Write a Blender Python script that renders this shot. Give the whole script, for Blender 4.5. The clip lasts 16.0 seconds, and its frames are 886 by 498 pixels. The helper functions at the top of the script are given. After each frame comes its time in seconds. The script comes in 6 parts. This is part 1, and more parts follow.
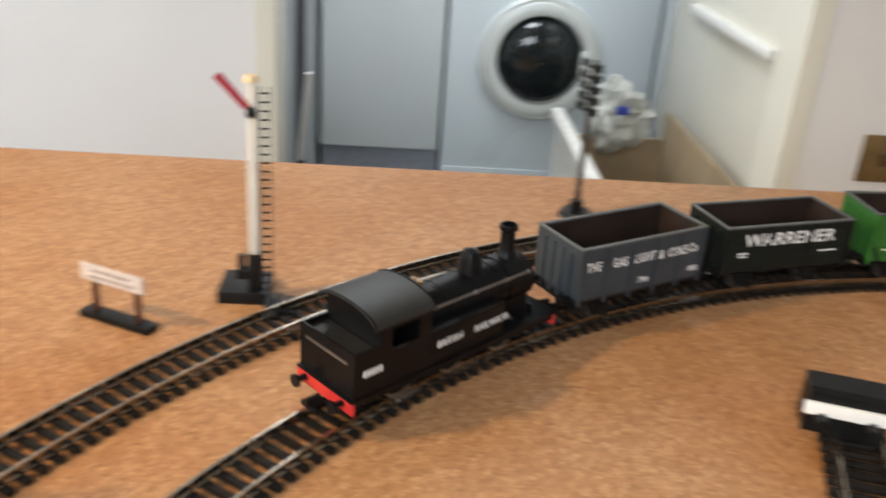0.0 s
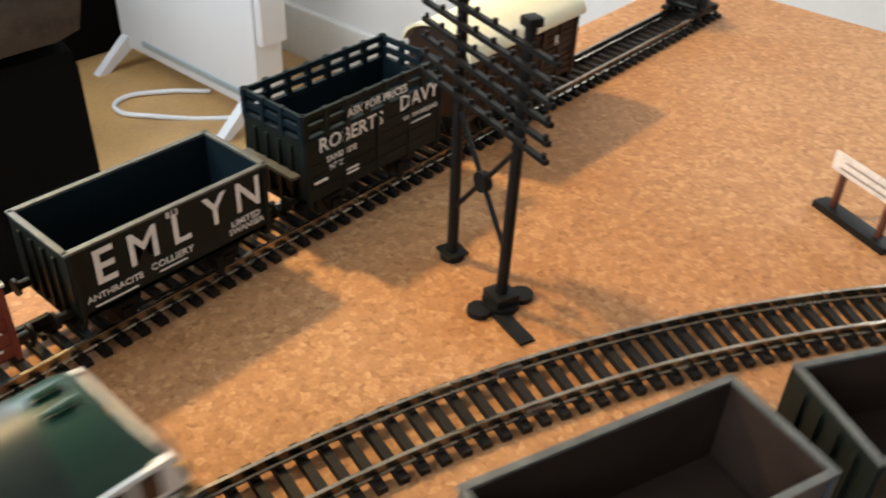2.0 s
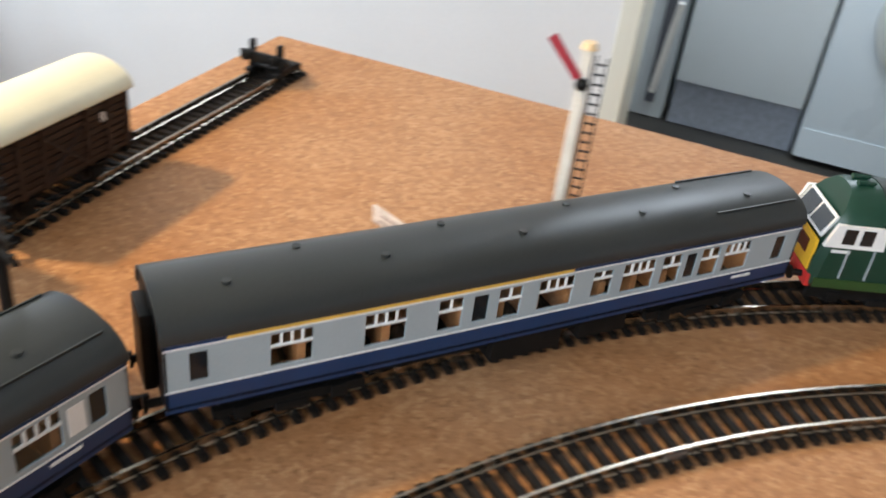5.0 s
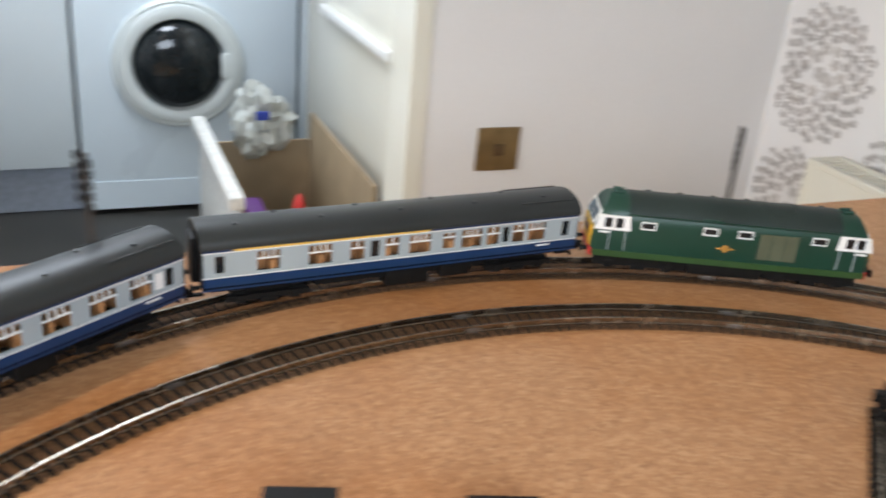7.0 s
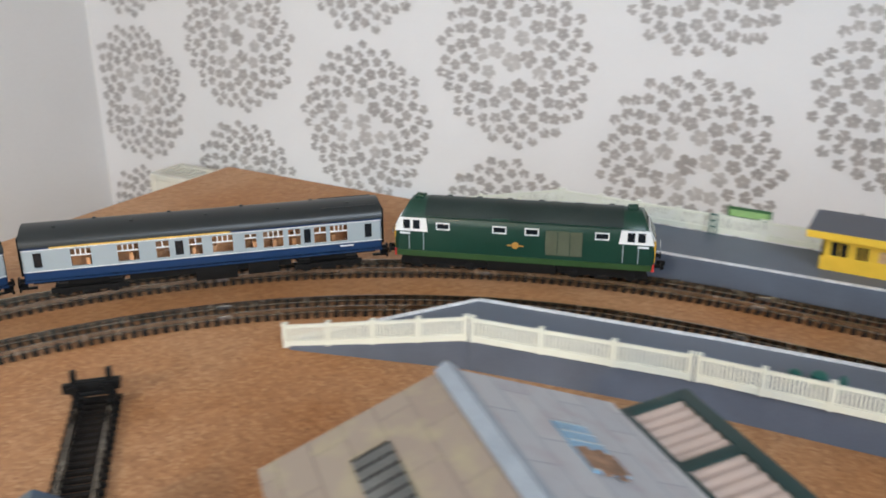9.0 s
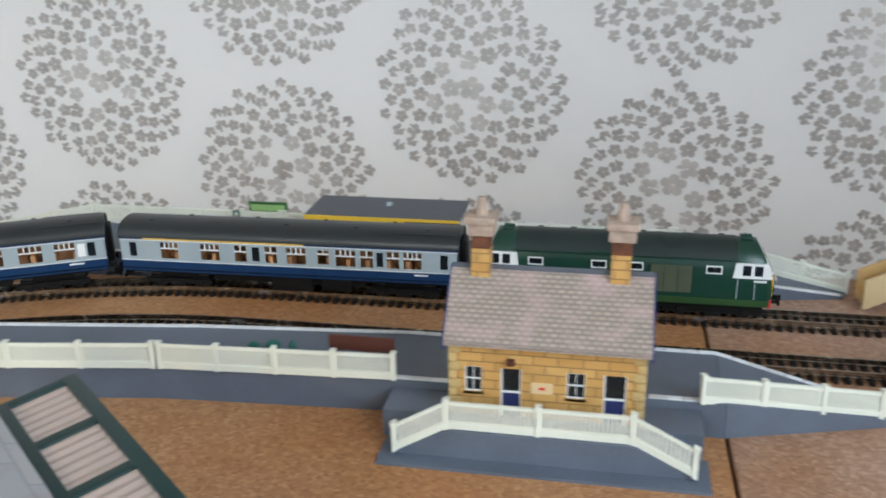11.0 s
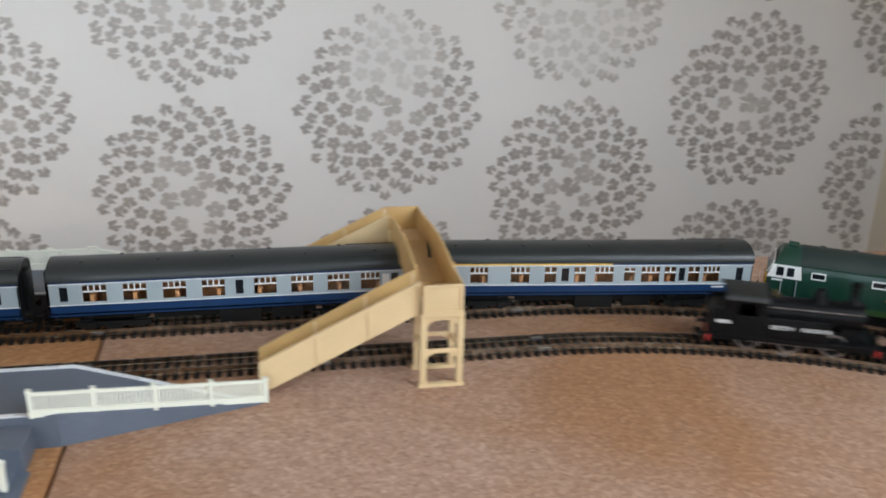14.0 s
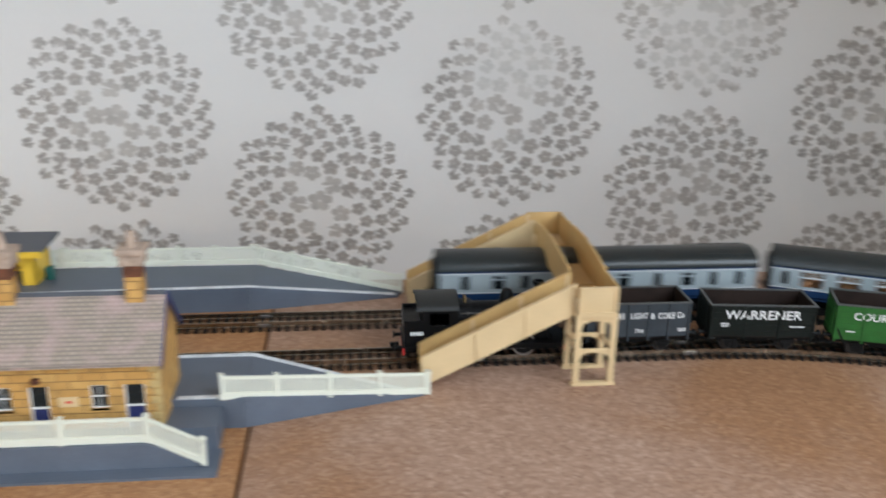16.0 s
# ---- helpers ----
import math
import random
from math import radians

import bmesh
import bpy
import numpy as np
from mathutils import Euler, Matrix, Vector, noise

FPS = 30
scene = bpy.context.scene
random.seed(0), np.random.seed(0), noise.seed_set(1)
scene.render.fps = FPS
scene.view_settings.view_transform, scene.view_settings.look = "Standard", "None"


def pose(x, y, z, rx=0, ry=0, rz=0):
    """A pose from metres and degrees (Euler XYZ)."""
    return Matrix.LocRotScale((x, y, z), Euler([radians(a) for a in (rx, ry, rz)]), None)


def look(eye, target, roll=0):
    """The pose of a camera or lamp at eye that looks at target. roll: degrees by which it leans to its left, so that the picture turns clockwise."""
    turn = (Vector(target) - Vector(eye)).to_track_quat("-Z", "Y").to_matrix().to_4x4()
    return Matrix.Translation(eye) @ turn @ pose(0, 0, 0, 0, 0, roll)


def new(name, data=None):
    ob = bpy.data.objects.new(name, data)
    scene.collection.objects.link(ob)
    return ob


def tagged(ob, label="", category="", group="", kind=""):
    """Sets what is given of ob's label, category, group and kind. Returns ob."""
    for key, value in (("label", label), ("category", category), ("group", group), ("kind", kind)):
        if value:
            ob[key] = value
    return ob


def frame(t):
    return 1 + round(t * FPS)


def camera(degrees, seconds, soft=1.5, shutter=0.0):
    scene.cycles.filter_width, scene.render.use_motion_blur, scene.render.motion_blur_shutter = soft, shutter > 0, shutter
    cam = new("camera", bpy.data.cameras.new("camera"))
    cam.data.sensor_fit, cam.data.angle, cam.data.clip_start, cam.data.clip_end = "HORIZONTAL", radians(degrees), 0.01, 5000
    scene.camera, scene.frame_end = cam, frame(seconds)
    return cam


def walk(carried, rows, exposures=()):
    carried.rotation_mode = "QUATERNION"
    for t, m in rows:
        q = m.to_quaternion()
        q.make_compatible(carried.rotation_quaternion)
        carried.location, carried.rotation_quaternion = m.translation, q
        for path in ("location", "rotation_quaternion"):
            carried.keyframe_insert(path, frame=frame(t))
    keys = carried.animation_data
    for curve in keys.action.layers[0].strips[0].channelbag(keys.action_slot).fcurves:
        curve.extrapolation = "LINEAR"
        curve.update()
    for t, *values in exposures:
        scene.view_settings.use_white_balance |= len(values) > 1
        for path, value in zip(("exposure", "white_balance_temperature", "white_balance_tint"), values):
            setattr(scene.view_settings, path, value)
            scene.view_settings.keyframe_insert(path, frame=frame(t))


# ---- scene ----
# ---------------------------------------------------------------- camera
cam = camera(52.6, 16.0, soft=1.8, shutter=0.5)
PATH = [
    (0, (-0.2240, -0.0470, 0.2010), (-2.0400, 0.0630, -0.6300), 4.20),
    (0.5, (-0.2280, -0.0520, 0.2080), (-1.9590, -0.4030, -0.7310), 1.40),
    (1, (-0.2244, -0.0652, 0.1947), (-1.0147, -0.3728, -0.3350), 3.01),
    (1.5, (-0.2343, -0.0861, 0.1928), (-0.9316, -0.5141, -0.3822), 2.73),
    (2, (-0.2445, -0.1015, 0.1897), (-0.8715, -0.6183, -0.3933), 2.81),
    (2.5, (-0.2524, -0.1124, 0.1888), (-0.8432, -0.6616, -0.4024), 3.25),
    (3, (-0.2572, -0.1190, 0.1911), (-0.8360, -0.6808, -0.3998), 3.53),
    (3.5, (-0.2690, -0.1182, 0.1917), (-0.8770, -0.6859, -0.3634), 3.98),
    (4, (-0.2834, -0.1062, 0.1919), (-0.9611, -0.5948, -0.3577), 5.48),
    (6.3, (-0.2582, 0.0082, 0.2394), (-1.1465, 0.1289, -0.2038), 5.37),
    (6.5, (-0.2424, 0.0099, 0.2432), (-1.1218, 0.2120, -0.1880), 4.60),
    (7, (-0.2330, 0.0564, 0.2605), (-1.0656, 0.4276, -0.1507), 5.51),
    (7.5, (-0.2106, 0.1150, 0.2477), (-0.9602, 0.6503, -0.1417), 3.06),
    (8, (-0.1664, 0.1162, 0.2768), (-0.8084, 0.7785, -0.1097), 2.08),
    (8.5, (-0.1648, 0.1407, 0.2656), (-0.6944, 0.9017, -0.1090), 0.90),
    (9, (-0.1177, 0.1728, 0.2568), (-0.5922, 0.9790, -0.0965), -0.16),
    (9.5, (-0.0713, 0.1787, 0.2632), (-0.4668, 1.0256, -0.0922), -1.01),
    (10, (-0.0317, 0.1924, 0.2606), (-0.3598, 1.0686, -0.0924), -1.77),
    (10.2, (-0.0188, 0.1958, 0.2463), (-0.3157, 1.0902, -0.0883), -1.60),
    (12.3, (0.0973, 0.1820, 0.2618), (0.0683, 1.1201, -0.0833), 0.38),
    (12.5, (0.1093, 0.1790, 0.2618), (0.1021, 1.1186, -0.0804), 0.34),
    (13, (0.1474, 0.1708, 0.2689), (0.2092, 1.1093, -0.0709), 0.85),
    (13.5, (0.1773, 0.1632, 0.2718), (0.2965, 1.0978, -0.0632), 1.19),
    (14, (0.2075, 0.1529, 0.2738), (0.4007, 1.0763, -0.0579), 1.65),
    (14.5, (0.2437, 0.1352, 0.2720), (0.4863, 1.0476, -0.0577), 0.65),
    (15, (0.2391, 0.1319, 0.2725), (0.4787, 1.0452, -0.0569), 0.06),
    (15.5, (0.2068, 0.1339, 0.2736), (0.4011, 1.0576, -0.0567), 0.37),
    (16, (0.1575, 0.1334, 0.2780), (0.2567, 1.0740, -0.0470), 0.89),
]
EXPOSURES = [(0, -0.48, 7000, 16), (1, -0.58, 7100, 15), (2, -0.40, 6900, 13), (3, -0.37, 6050, 14), (4.2, -0.40, 6500, 14), (6.5, -0.27, 6500, 16), (7.5, -0.2, 6500, 16), (9, -0.30, 6350, 15), (10, -0.42, 6150, 11), (12.5, -0.40, 6250, 12), (14.5, -0.37, 6450, 14), (16, -0.40, 6350, 13)]
walk(cam, [(t, look(eye, target, roll)) for t, eye, target, roll in PATH], EXPOSURES)

# ---------------------------------------------------------------- light
FLOOR, SOUTH = -0.76, -2.35
world = bpy.data.worlds.new("sky")
scene.world = world
world.use_nodes = True
wn = world.node_tree
sky = wn.nodes.new("ShaderNodeTexSky")
sky.sky_type, sky.sun_disc = "NISHITA", False
sky.sun_elevation, sky.sun_rotation = radians(28), radians(160)
wn.links.new(sky.outputs[0], wn.nodes["Background"].inputs[0])
wn.nodes["Background"].inputs[1].default_value = 0.12


def area(name, eye, target, power, sx, sy, color):
    d = bpy.data.lights.new(name, "AREA")
    d.shape, d.size, d.size_y, d.energy, d.color = "RECTANGLE", sx, sy, power, color
    ob = new(name, d)
    ob.matrix_basis = look(eye, target)
    return ob


def bulb(name, eye, power, radius, color):
    d = bpy.data.lights.new(name, "POINT")
    d.energy, d.shadow_soft_size, d.color = power, radius, color
    ob = new(name, d)
    ob.location = eye
    return ob


lamp = bpy.data.lights.new("desk_lamp_light", "SPOT")      # a shaded desk lamp that hangs over the south-west corner
lamp.energy, lamp.shadow_soft_size, lamp.color = 24.0, 0.022, (1.0, 0.74, 0.37)
lamp.spot_size, lamp.spot_blend = radians(96), 0.85
new("desk_lamp_light", lamp).matrix_basis = look((-0.35, -0.64, 0.515), (-0.56, -0.14, 0.0))
area("window_light", (1.17, -0.62, 0.84), (-0.3, -1.1, -0.6), 60, 1.6, 0.95, (0.78, 0.91, 1.0))
# Unseen light added to the south, aimed west so the east end stays dim.
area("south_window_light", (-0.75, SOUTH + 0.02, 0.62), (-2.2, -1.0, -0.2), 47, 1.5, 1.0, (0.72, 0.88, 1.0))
# Weak fill added under the ceiling; no lamp is known there.
bulb("ceiling_lamp_light", (-0.3, -0.6, 1.45), 0.8, 0.10, (1.0, 0.93, 0.84))
# Unseen fill hung over the kitchen floor to brighten its fronts, clear of any window.
area("kitchen_window_light", (-2.2, -0.05, 1.2), (-2.6, 0.35, -0.7), 30, 0.7, 0.5, (0.78, 0.90, 1.0))

# ---------------------------------------------------------------- materials
MATS = {}


def mat(name, color, rough=0.5, metal=0.0, vary=0.12, scale=60.0, bump=0.0, fine=900.0, other=None, spec=0.5, coat=0.0, random_tone=0.0):
    """Paint, plastic or metal with a broad and a fine variation and a little relief."""
    if name in MATS:
        return MATS[name]
    m = bpy.data.materials.new(name)
    m.use_nodes = True
    n, l = m.node_tree.nodes, m.node_tree.links
    b = n["Principled BSDF"]
    b.inputs["Roughness"].default_value, b.inputs["Metallic"].default_value = rough, metal
    b.inputs["Specular IOR Level"].default_value = spec
    b.inputs["Coat Weight"].default_value = coat
    co = n.new("ShaderNodeTexCoord")
    broad, grain = n.new("ShaderNodeTexNoise"), n.new("ShaderNodeTexNoise")
    broad.inputs["Scale"].default_value, grain.inputs["Scale"].default_value = scale, fine
    broad.inputs["Detail"].default_value, grain.inputs["Detail"].default_value = 5, 3
    for t in (broad, grain):
        l.new(co.outputs["Object"], t.inputs["Vector"])
    mix = n.new("ShaderNodeMix")
    mix.data_type = "RGBA"
    dark = other or tuple(c * (1 - 2.2 * vary) for c in color)
    mix.inputs[6].default_value = (*dark, 1)
    mix.inputs[7].default_value = (*[min(1, c * (1 + vary)) for c in color], 1)
    add = n.new("ShaderNodeMath")
    add.operation = "MULTIPLY_ADD"
    add.inputs[1].default_value, add.inputs[2].default_value = 0.35, 0.0
    l.new(grain.outputs[0], add.inputs[0])
    tot = n.new("ShaderNodeMath")
    tot.operation = "MULTIPLY_ADD"
    tot.inputs[1].default_value = 0.65
    l.new(broad.outputs[0], tot.inputs[0])
    l.new(add.outputs[0], tot.inputs[2])
    ramp = n.new("ShaderNodeMapRange")
    ramp.inputs["From Min"].default_value, ramp.inputs["From Max"].default_value = 0.3, 0.7
    l.new(tot.outputs[0], ramp.inputs[0])
    l.new(ramp.outputs[0], mix.inputs[0])
    out = mix.outputs[2]
    if random_tone:
        info, hsv = n.new("ShaderNodeObjectInfo"), n.new("ShaderNodeHueSaturation")
        r = n.new("ShaderNodeMapRange")
        r.inputs["To Min"].default_value, r.inputs["To Max"].default_value = 1 - random_tone, 1 + random_tone
        l.new(info.outputs["Random"], r.inputs[0])
        l.new(r.outputs[0], hsv.inputs["Value"])
        l.new(out, hsv.inputs["Color"])
        out = hsv.outputs[0]
    l.new(out, b.inputs["Base Color"])
    rr = n.new("ShaderNodeMapRange")
    rr.inputs["To Min"].default_value, rr.inputs["To Max"].default_value = max(0.03, rough - 0.08), min(1, rough + 0.1)
    l.new(broad.outputs[0], rr.inputs[0])
    l.new(rr.outputs[0], b.inputs["Roughness"])
    if bump:
        bp = n.new("ShaderNodeBump")
        bp.inputs["Strength"].default_value, bp.inputs["Distance"].default_value = bump, 0.0006
        l.new(grain.outputs[0], bp.inputs["Height"])
        l.new(bp.outputs[0], b.inputs["Normal"])
    MATS[name] = m
    return m


def board_material(name, deep, low, mid_tone, high):
    """Cork-faced chipboard: tan with dark and pale chips a few millimetres wide and broad stains."""
    m = bpy.data.materials.new(name)
    m.use_nodes = True
    n, l = m.node_tree.nodes, m.node_tree.links
    b = n["Principled BSDF"]
    b.inputs["Roughness"].default_value = 0.62
    b.inputs["Specular IOR Level"].default_value = 0.35
    co = n.new("ShaderNodeTexCoord")
    chips = n.new("ShaderNodeTexVoronoi")
    chips.inputs["Scale"].default_value, chips.inputs["Randomness"].default_value = 420, 1.0
    fine, mid, wide = (n.new("ShaderNodeTexNoise") for _ in range(3))
    for t, s, d in ((fine, 650, 4), (mid, 130, 5), (wide, 5.5, 3)):
        t.inputs["Scale"].default_value, t.inputs["Detail"].default_value = s, d
    for t in (chips, fine, mid, wide):
        l.new(co.outputs["Object"], t.inputs["Vector"])
    ramp = n.new("ShaderNodeValToRGB")
    e = ramp.color_ramp.elements
    e[0].position, e[0].color = 0.0, (*deep, 1)
    e[1].position, e[1].color = 1.0, (*high, 1)
    for pos, col in ((0.30, (*low, 1)), (0.62, (*mid_tone, 1))):
        k = e.new(pos)
        k.color = col
    sep = n.new("ShaderNodeSeparateColor")
    l.new(chips.outputs["Color"], sep.inputs[0])
    a = n.new("ShaderNodeMath")
    a.operation = "MULTIPLY_ADD"
    a.inputs[1].default_value = 0.55
    l.new(sep.outputs[0], a.inputs[0])
    s2 = n.new("ShaderNodeMath")
    s2.operation = "MULTIPLY_ADD"
    s2.inputs[1].default_value, s2.inputs[2].default_value = 0.9, -0.22
    l.new(fine.outputs[0], s2.inputs[0])
    l.new(s2.outputs[0], a.inputs[2])
    l.new(a.outputs[0], ramp.inputs[0])
    stain = n.new("ShaderNodeMix")
    stain.data_type, stain.blend_type = "RGBA", "MULTIPLY"
    stain.inputs[0].default_value = 1.0
    sr = n.new("ShaderNodeValToRGB")
    se = sr.color_ramp.elements
    se[0].position, se[0].color = 0.36, (0.84, 0.68, 0.48, 1)
    se[1].position, se[1].color = 0.56, (1, 1, 1, 1)
    mixn = n.new("ShaderNodeMath")
    mixn.operation = "MULTIPLY_ADD"
    mixn.inputs[1].default_value = 0.12
    l.new(mid.outputs[0], mixn.inputs[0])
    w2 = n.new("ShaderNodeMath")
    w2.operation = "MULTIPLY"
    w2.inputs[1].default_value = 0.88
    l.new(wide.outputs[0], w2.inputs[0])
    l.new(w2.outputs[0], mixn.inputs[2])
    l.new(mixn.outputs[0], sr.inputs[0])
    l.new(ramp.outputs[0], stain.inputs[6])
    l.new(sr.outputs[0], stain.inputs[7])
    l.new(stain.outputs[2], b.inputs["Base Color"])
    bp = n.new("ShaderNodeBump")
    bp.inputs["Strength"].default_value, bp.inputs["Distance"].default_value = 0.5, 0.0007
    l.new(fine.outputs[0], bp.inputs["Height"])
    l.new(bp.outputs[0], b.inputs["Normal"])
    return m


def masonry(name, tones, mortar, bw, bh, rough=0.8, joint=0.0007, spots=None):
    """Printed card masonry or slates: courses in the object's x and z (or along the slope), each piece of its own tone."""
    m = bpy.data.materials.new(name)
    m.use_nodes = True
    n, l = m.node_tree.nodes, m.node_tree.links
    b = n["Principled BSDF"]
    b.inputs["Roughness"].default_value = rough
    uv = n.new("ShaderNodeUVMap")
    br = n.new("ShaderNodeTexBrick")
    br.inputs["Scale"].default_value = 1.0
    br.inputs["Brick Width"].default_value, br.inputs["Row Height"].default_value = bw, bh
    br.inputs["Mortar Size"].default_value, br.inputs["Mortar Smooth"].default_value = joint, 0.3
    br.inputs["Color1"].default_value, br.inputs["Color2"].default_value = (*tones[0], 1), (*tones[1], 1)
    br.inputs["Mortar"].default_value = (*mortar, 1)
    l.new(uv.outputs[0], br.inputs["Vector"])
    no = n.new("ShaderNodeTexNoise")
    no.inputs["Scale"].default_value, no.inputs["Detail"].default_value = 70, 6
    l.new(uv.outputs[0], no.inputs["Vector"])
    mx = n.new("ShaderNodeMix")
    mx.data_type, mx.blend_type = "RGBA", "MIX"
    rg = n.new("ShaderNodeMapRange")
    rg.inputs["From Min"].default_value, rg.inputs["From Max"].default_value = 0.48, 0.72
    rg.inputs["To Max"].default_value = 0.65
    l.new(no.outputs[0], rg.inputs[0])
    l.new(rg.outputs[0], mx.inputs[0])
    l.new(br.outputs[0], mx.inputs[6])
    mx.inputs[7].default_value = (*(spots or tones[1]), 1)
    l.new(mx.outputs[2], b.inputs["Base Color"])
    bp = n.new("ShaderNodeBump")
    bp.inputs["Strength"].default_value, bp.inputs["Distance"].default_value = 0.5, 0.0004
    l.new(br.outputs["Fac"], bp.inputs["Height"])
    bp.invert = True
    l.new(bp.outputs[0], b.inputs["Normal"])
    return m


def glass_material(name, tint=(0.9, 0.95, 0.95), rough=0.02):
    m = bpy.data.materials.new(name)
    m.use_nodes = True
    b = m.node_tree.nodes["Principled BSDF"]
    b.inputs["Base Color"].default_value = (*tint, 1)
    b.inputs["Roughness"].default_value, b.inputs["Transmission Weight"].default_value = rough, 1.0
    b.inputs["IOR"].default_value = 1.45
    return m


CORK = board_material("cork_board", (0.20, 0.090, 0.038), (0.370, 0.185, 0.085), (0.440, 0.228, 0.106), (0.59, 0.370, 0.200))
CORK_PALE = board_material("paler_cork_board", (0.20, 0.110, 0.070), (0.355, 0.214, 0.146), (0.425, 0.265, 0.186), (0.60, 0.430, 0.325))
SLEEPER = mat("sleeper_plastic", (0.011, 0.008, 0.006), 0.6, spec=0.25, vary=0.3, scale=300, bump=0.3, fine=1500, random_tone=0.25)
RAIL = mat("nickel_silver_rail", (0.42, 0.37, 0.30), 0.24, 1.0, vary=0.25, scale=90)
BLACK = mat("black_plastic", (0.006, 0.006, 0.006), 0.45, spec=0.2, vary=0.2, scale=150)
LOCO_BLACK = mat("satin_black_paint", (0.0045, 0.0045, 0.005), 0.38, spec=0.16, vary=0.25, scale=80, bump=0.05)
STEEL = mat("wheel_steel", (0.35, 0.34, 0.33), 0.3, 0.9, vary=0.2)
WHEEL = mat("dull_wheel", (0.05, 0.047, 0.044), 0.4, 0.6, vary=0.25, scale=200)
RED = mat("red_paint", (0.62, 0.035, 0.03), 0.45)
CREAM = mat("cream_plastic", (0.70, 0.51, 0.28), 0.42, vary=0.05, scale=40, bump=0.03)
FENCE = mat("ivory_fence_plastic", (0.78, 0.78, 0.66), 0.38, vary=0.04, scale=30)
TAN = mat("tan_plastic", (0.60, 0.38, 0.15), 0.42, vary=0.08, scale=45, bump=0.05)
GREY_PLAT = mat("grey_platform_plastic", (0.115, 0.136, 0.172), 0.5, vary=0.10, scale=35, bump=0.1)
WHITE = mat("white_paint", (0.82, 0.81, 0.78), 0.45, vary=0.04)
LETTER = mat("white_lettering", (0.78, 0.78, 0.76), 0.5, vary=0.06, scale=200)
GREEN = mat("loco_green_paint", (0.008, 0.044, 0.027), 0.33, vary=0.10, scale=25)
LIGHT_GREEN = mat("pale_green_band", (0.026, 0.070, 0.018), 0.4, vary=0.1)
ROOF_GREY = mat("roof_grey_paint", (0.020, 0.031, 0.027), 0.42, spec=0.35, vary=0.12, scale=25)
YELLOW = mat("warning_yellow", (0.85, 0.48, 0.03), 0.45)
BLUE = mat("coach_blue", (0.008, 0.036, 0.105), 0.32, vary=0.08)
GREY = mat("coach_grey", (0.34, 0.39, 0.405), 0.35, vary=0.04)
GOLD = mat("cantrail_yellow", (0.80, 0.50, 0.10), 0.45)
SEAT = mat("coach_interior", (0.42, 0.17, 0.06), 0.6, vary=0.2)
DARK = mat("dark_underframe", (0.006, 0.0055, 0.005), 0.65, spec=0.2, vary=0.3, scale=200)
PANE = glass_material("window_glazing")
DARK_PANE = mat("dark_glazing", (0.012, 0.015, 0.018), 0.12, vary=0.1)
WAG_GREY = mat("wagon_slate_grey", (0.036, 0.045, 0.053), 0.5, spec=0.35, vary=0.12, scale=120, bump=0.15)
WAG_GREEN = mat("wagon_green", (0.020, 0.115, 0.018), 0.5, spec=0.35, vary=0.1, scale=120, bump=0.15)
WAG_DARK = mat("wagon_dark_grey_green", (0.009, 0.012, 0.010), 0.5, spec=0.16, vary=0.15, scale=120, bump=0.15)
WAG_BLUE = mat("wagon_navy", (0.004, 0.011, 0.016), 0.5, spec=0.16, vary=0.15, scale=120, bump=0.1)
WAG_RED = mat("wagon_red_oxide", (0.16, 0.022, 0.016), 0.5, vary=0.15, scale=120, bump=0.1)
WAG_BROWN = mat("van_brown", (0.030, 0.015, 0.009), 0.55, spec=0.3, vary=0.2, scale=150, bump=0.15)
WAG_IN = mat("wagon_interior", (0.026, 0.015, 0.011), 0.6, spec=0.25, vary=0.2, scale=120)
RIM = mat("worn_rim", (0.085, 0.09, 0.088), 0.5, vary=0.2, scale=200)
STATION_YELLOW = mat("yellow_plastic", (0.83, 0.52, 0.045), 0.4, vary=0.06)
SLATE_PLASTIC = mat("slate_grey_plastic", (0.085, 0.09, 0.105), 0.5, vary=0.12, bump=0.1)
WALL = mat("white_emulsion", (0.80, 0.78, 0.76), 0.75, vary=0.025, scale=3, bump=0.08, fine=260)
BEIGE_WALL = mat("beige_emulsion", (0.70, 0.62, 0.50), 0.75, vary=0.03, scale=3, bump=0.08, fine=260)
PAPER = mat("pearl_wallpaper", (0.83, 0.80, 0.77), 0.38, vary=0.02, scale=4, bump=0.10, fine=500)
PRINT = mat("silver_flower_print", (0.50, 0.46, 0.425), 0.36, 0.2, vary=0.12, scale=60, bump=0.1)
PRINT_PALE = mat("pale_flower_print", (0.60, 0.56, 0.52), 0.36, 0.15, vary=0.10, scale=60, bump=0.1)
PRINT_PALEST = mat("palest_flower_print", (0.72, 0.69, 0.65), 0.40, 0.05, vary=0.08, scale=60, bump=0.1)
SKIRT = mat("white_gloss", (0.80, 0.79, 0.75), 0.3, vary=0.03)
KITCHEN = mat("kitchen_unit_white", (0.66, 0.72, 0.74), 0.3, vary=0.03, scale=3)
CREAM_DOOR = mat("cream_gloss_door", (0.78, 0.75, 0.64), 0.16, vary=0.03, scale=3)
FLOOR_WOOD = mat("laminate_oak", (0.55, 0.32, 0.13), 0.35, vary=0.14, scale=6, bump=0.05, fine=120)
VINYL = mat("dark_vinyl", (0.045, 0.042, 0.036), 0.45, vary=0.2, scale=8)
BRASS = mat("aged_brass", (0.30, 0.20, 0.09), 0.42, 0.7, vary=0.15, scale=40)
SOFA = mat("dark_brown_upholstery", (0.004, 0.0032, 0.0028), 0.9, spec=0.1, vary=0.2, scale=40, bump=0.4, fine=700)
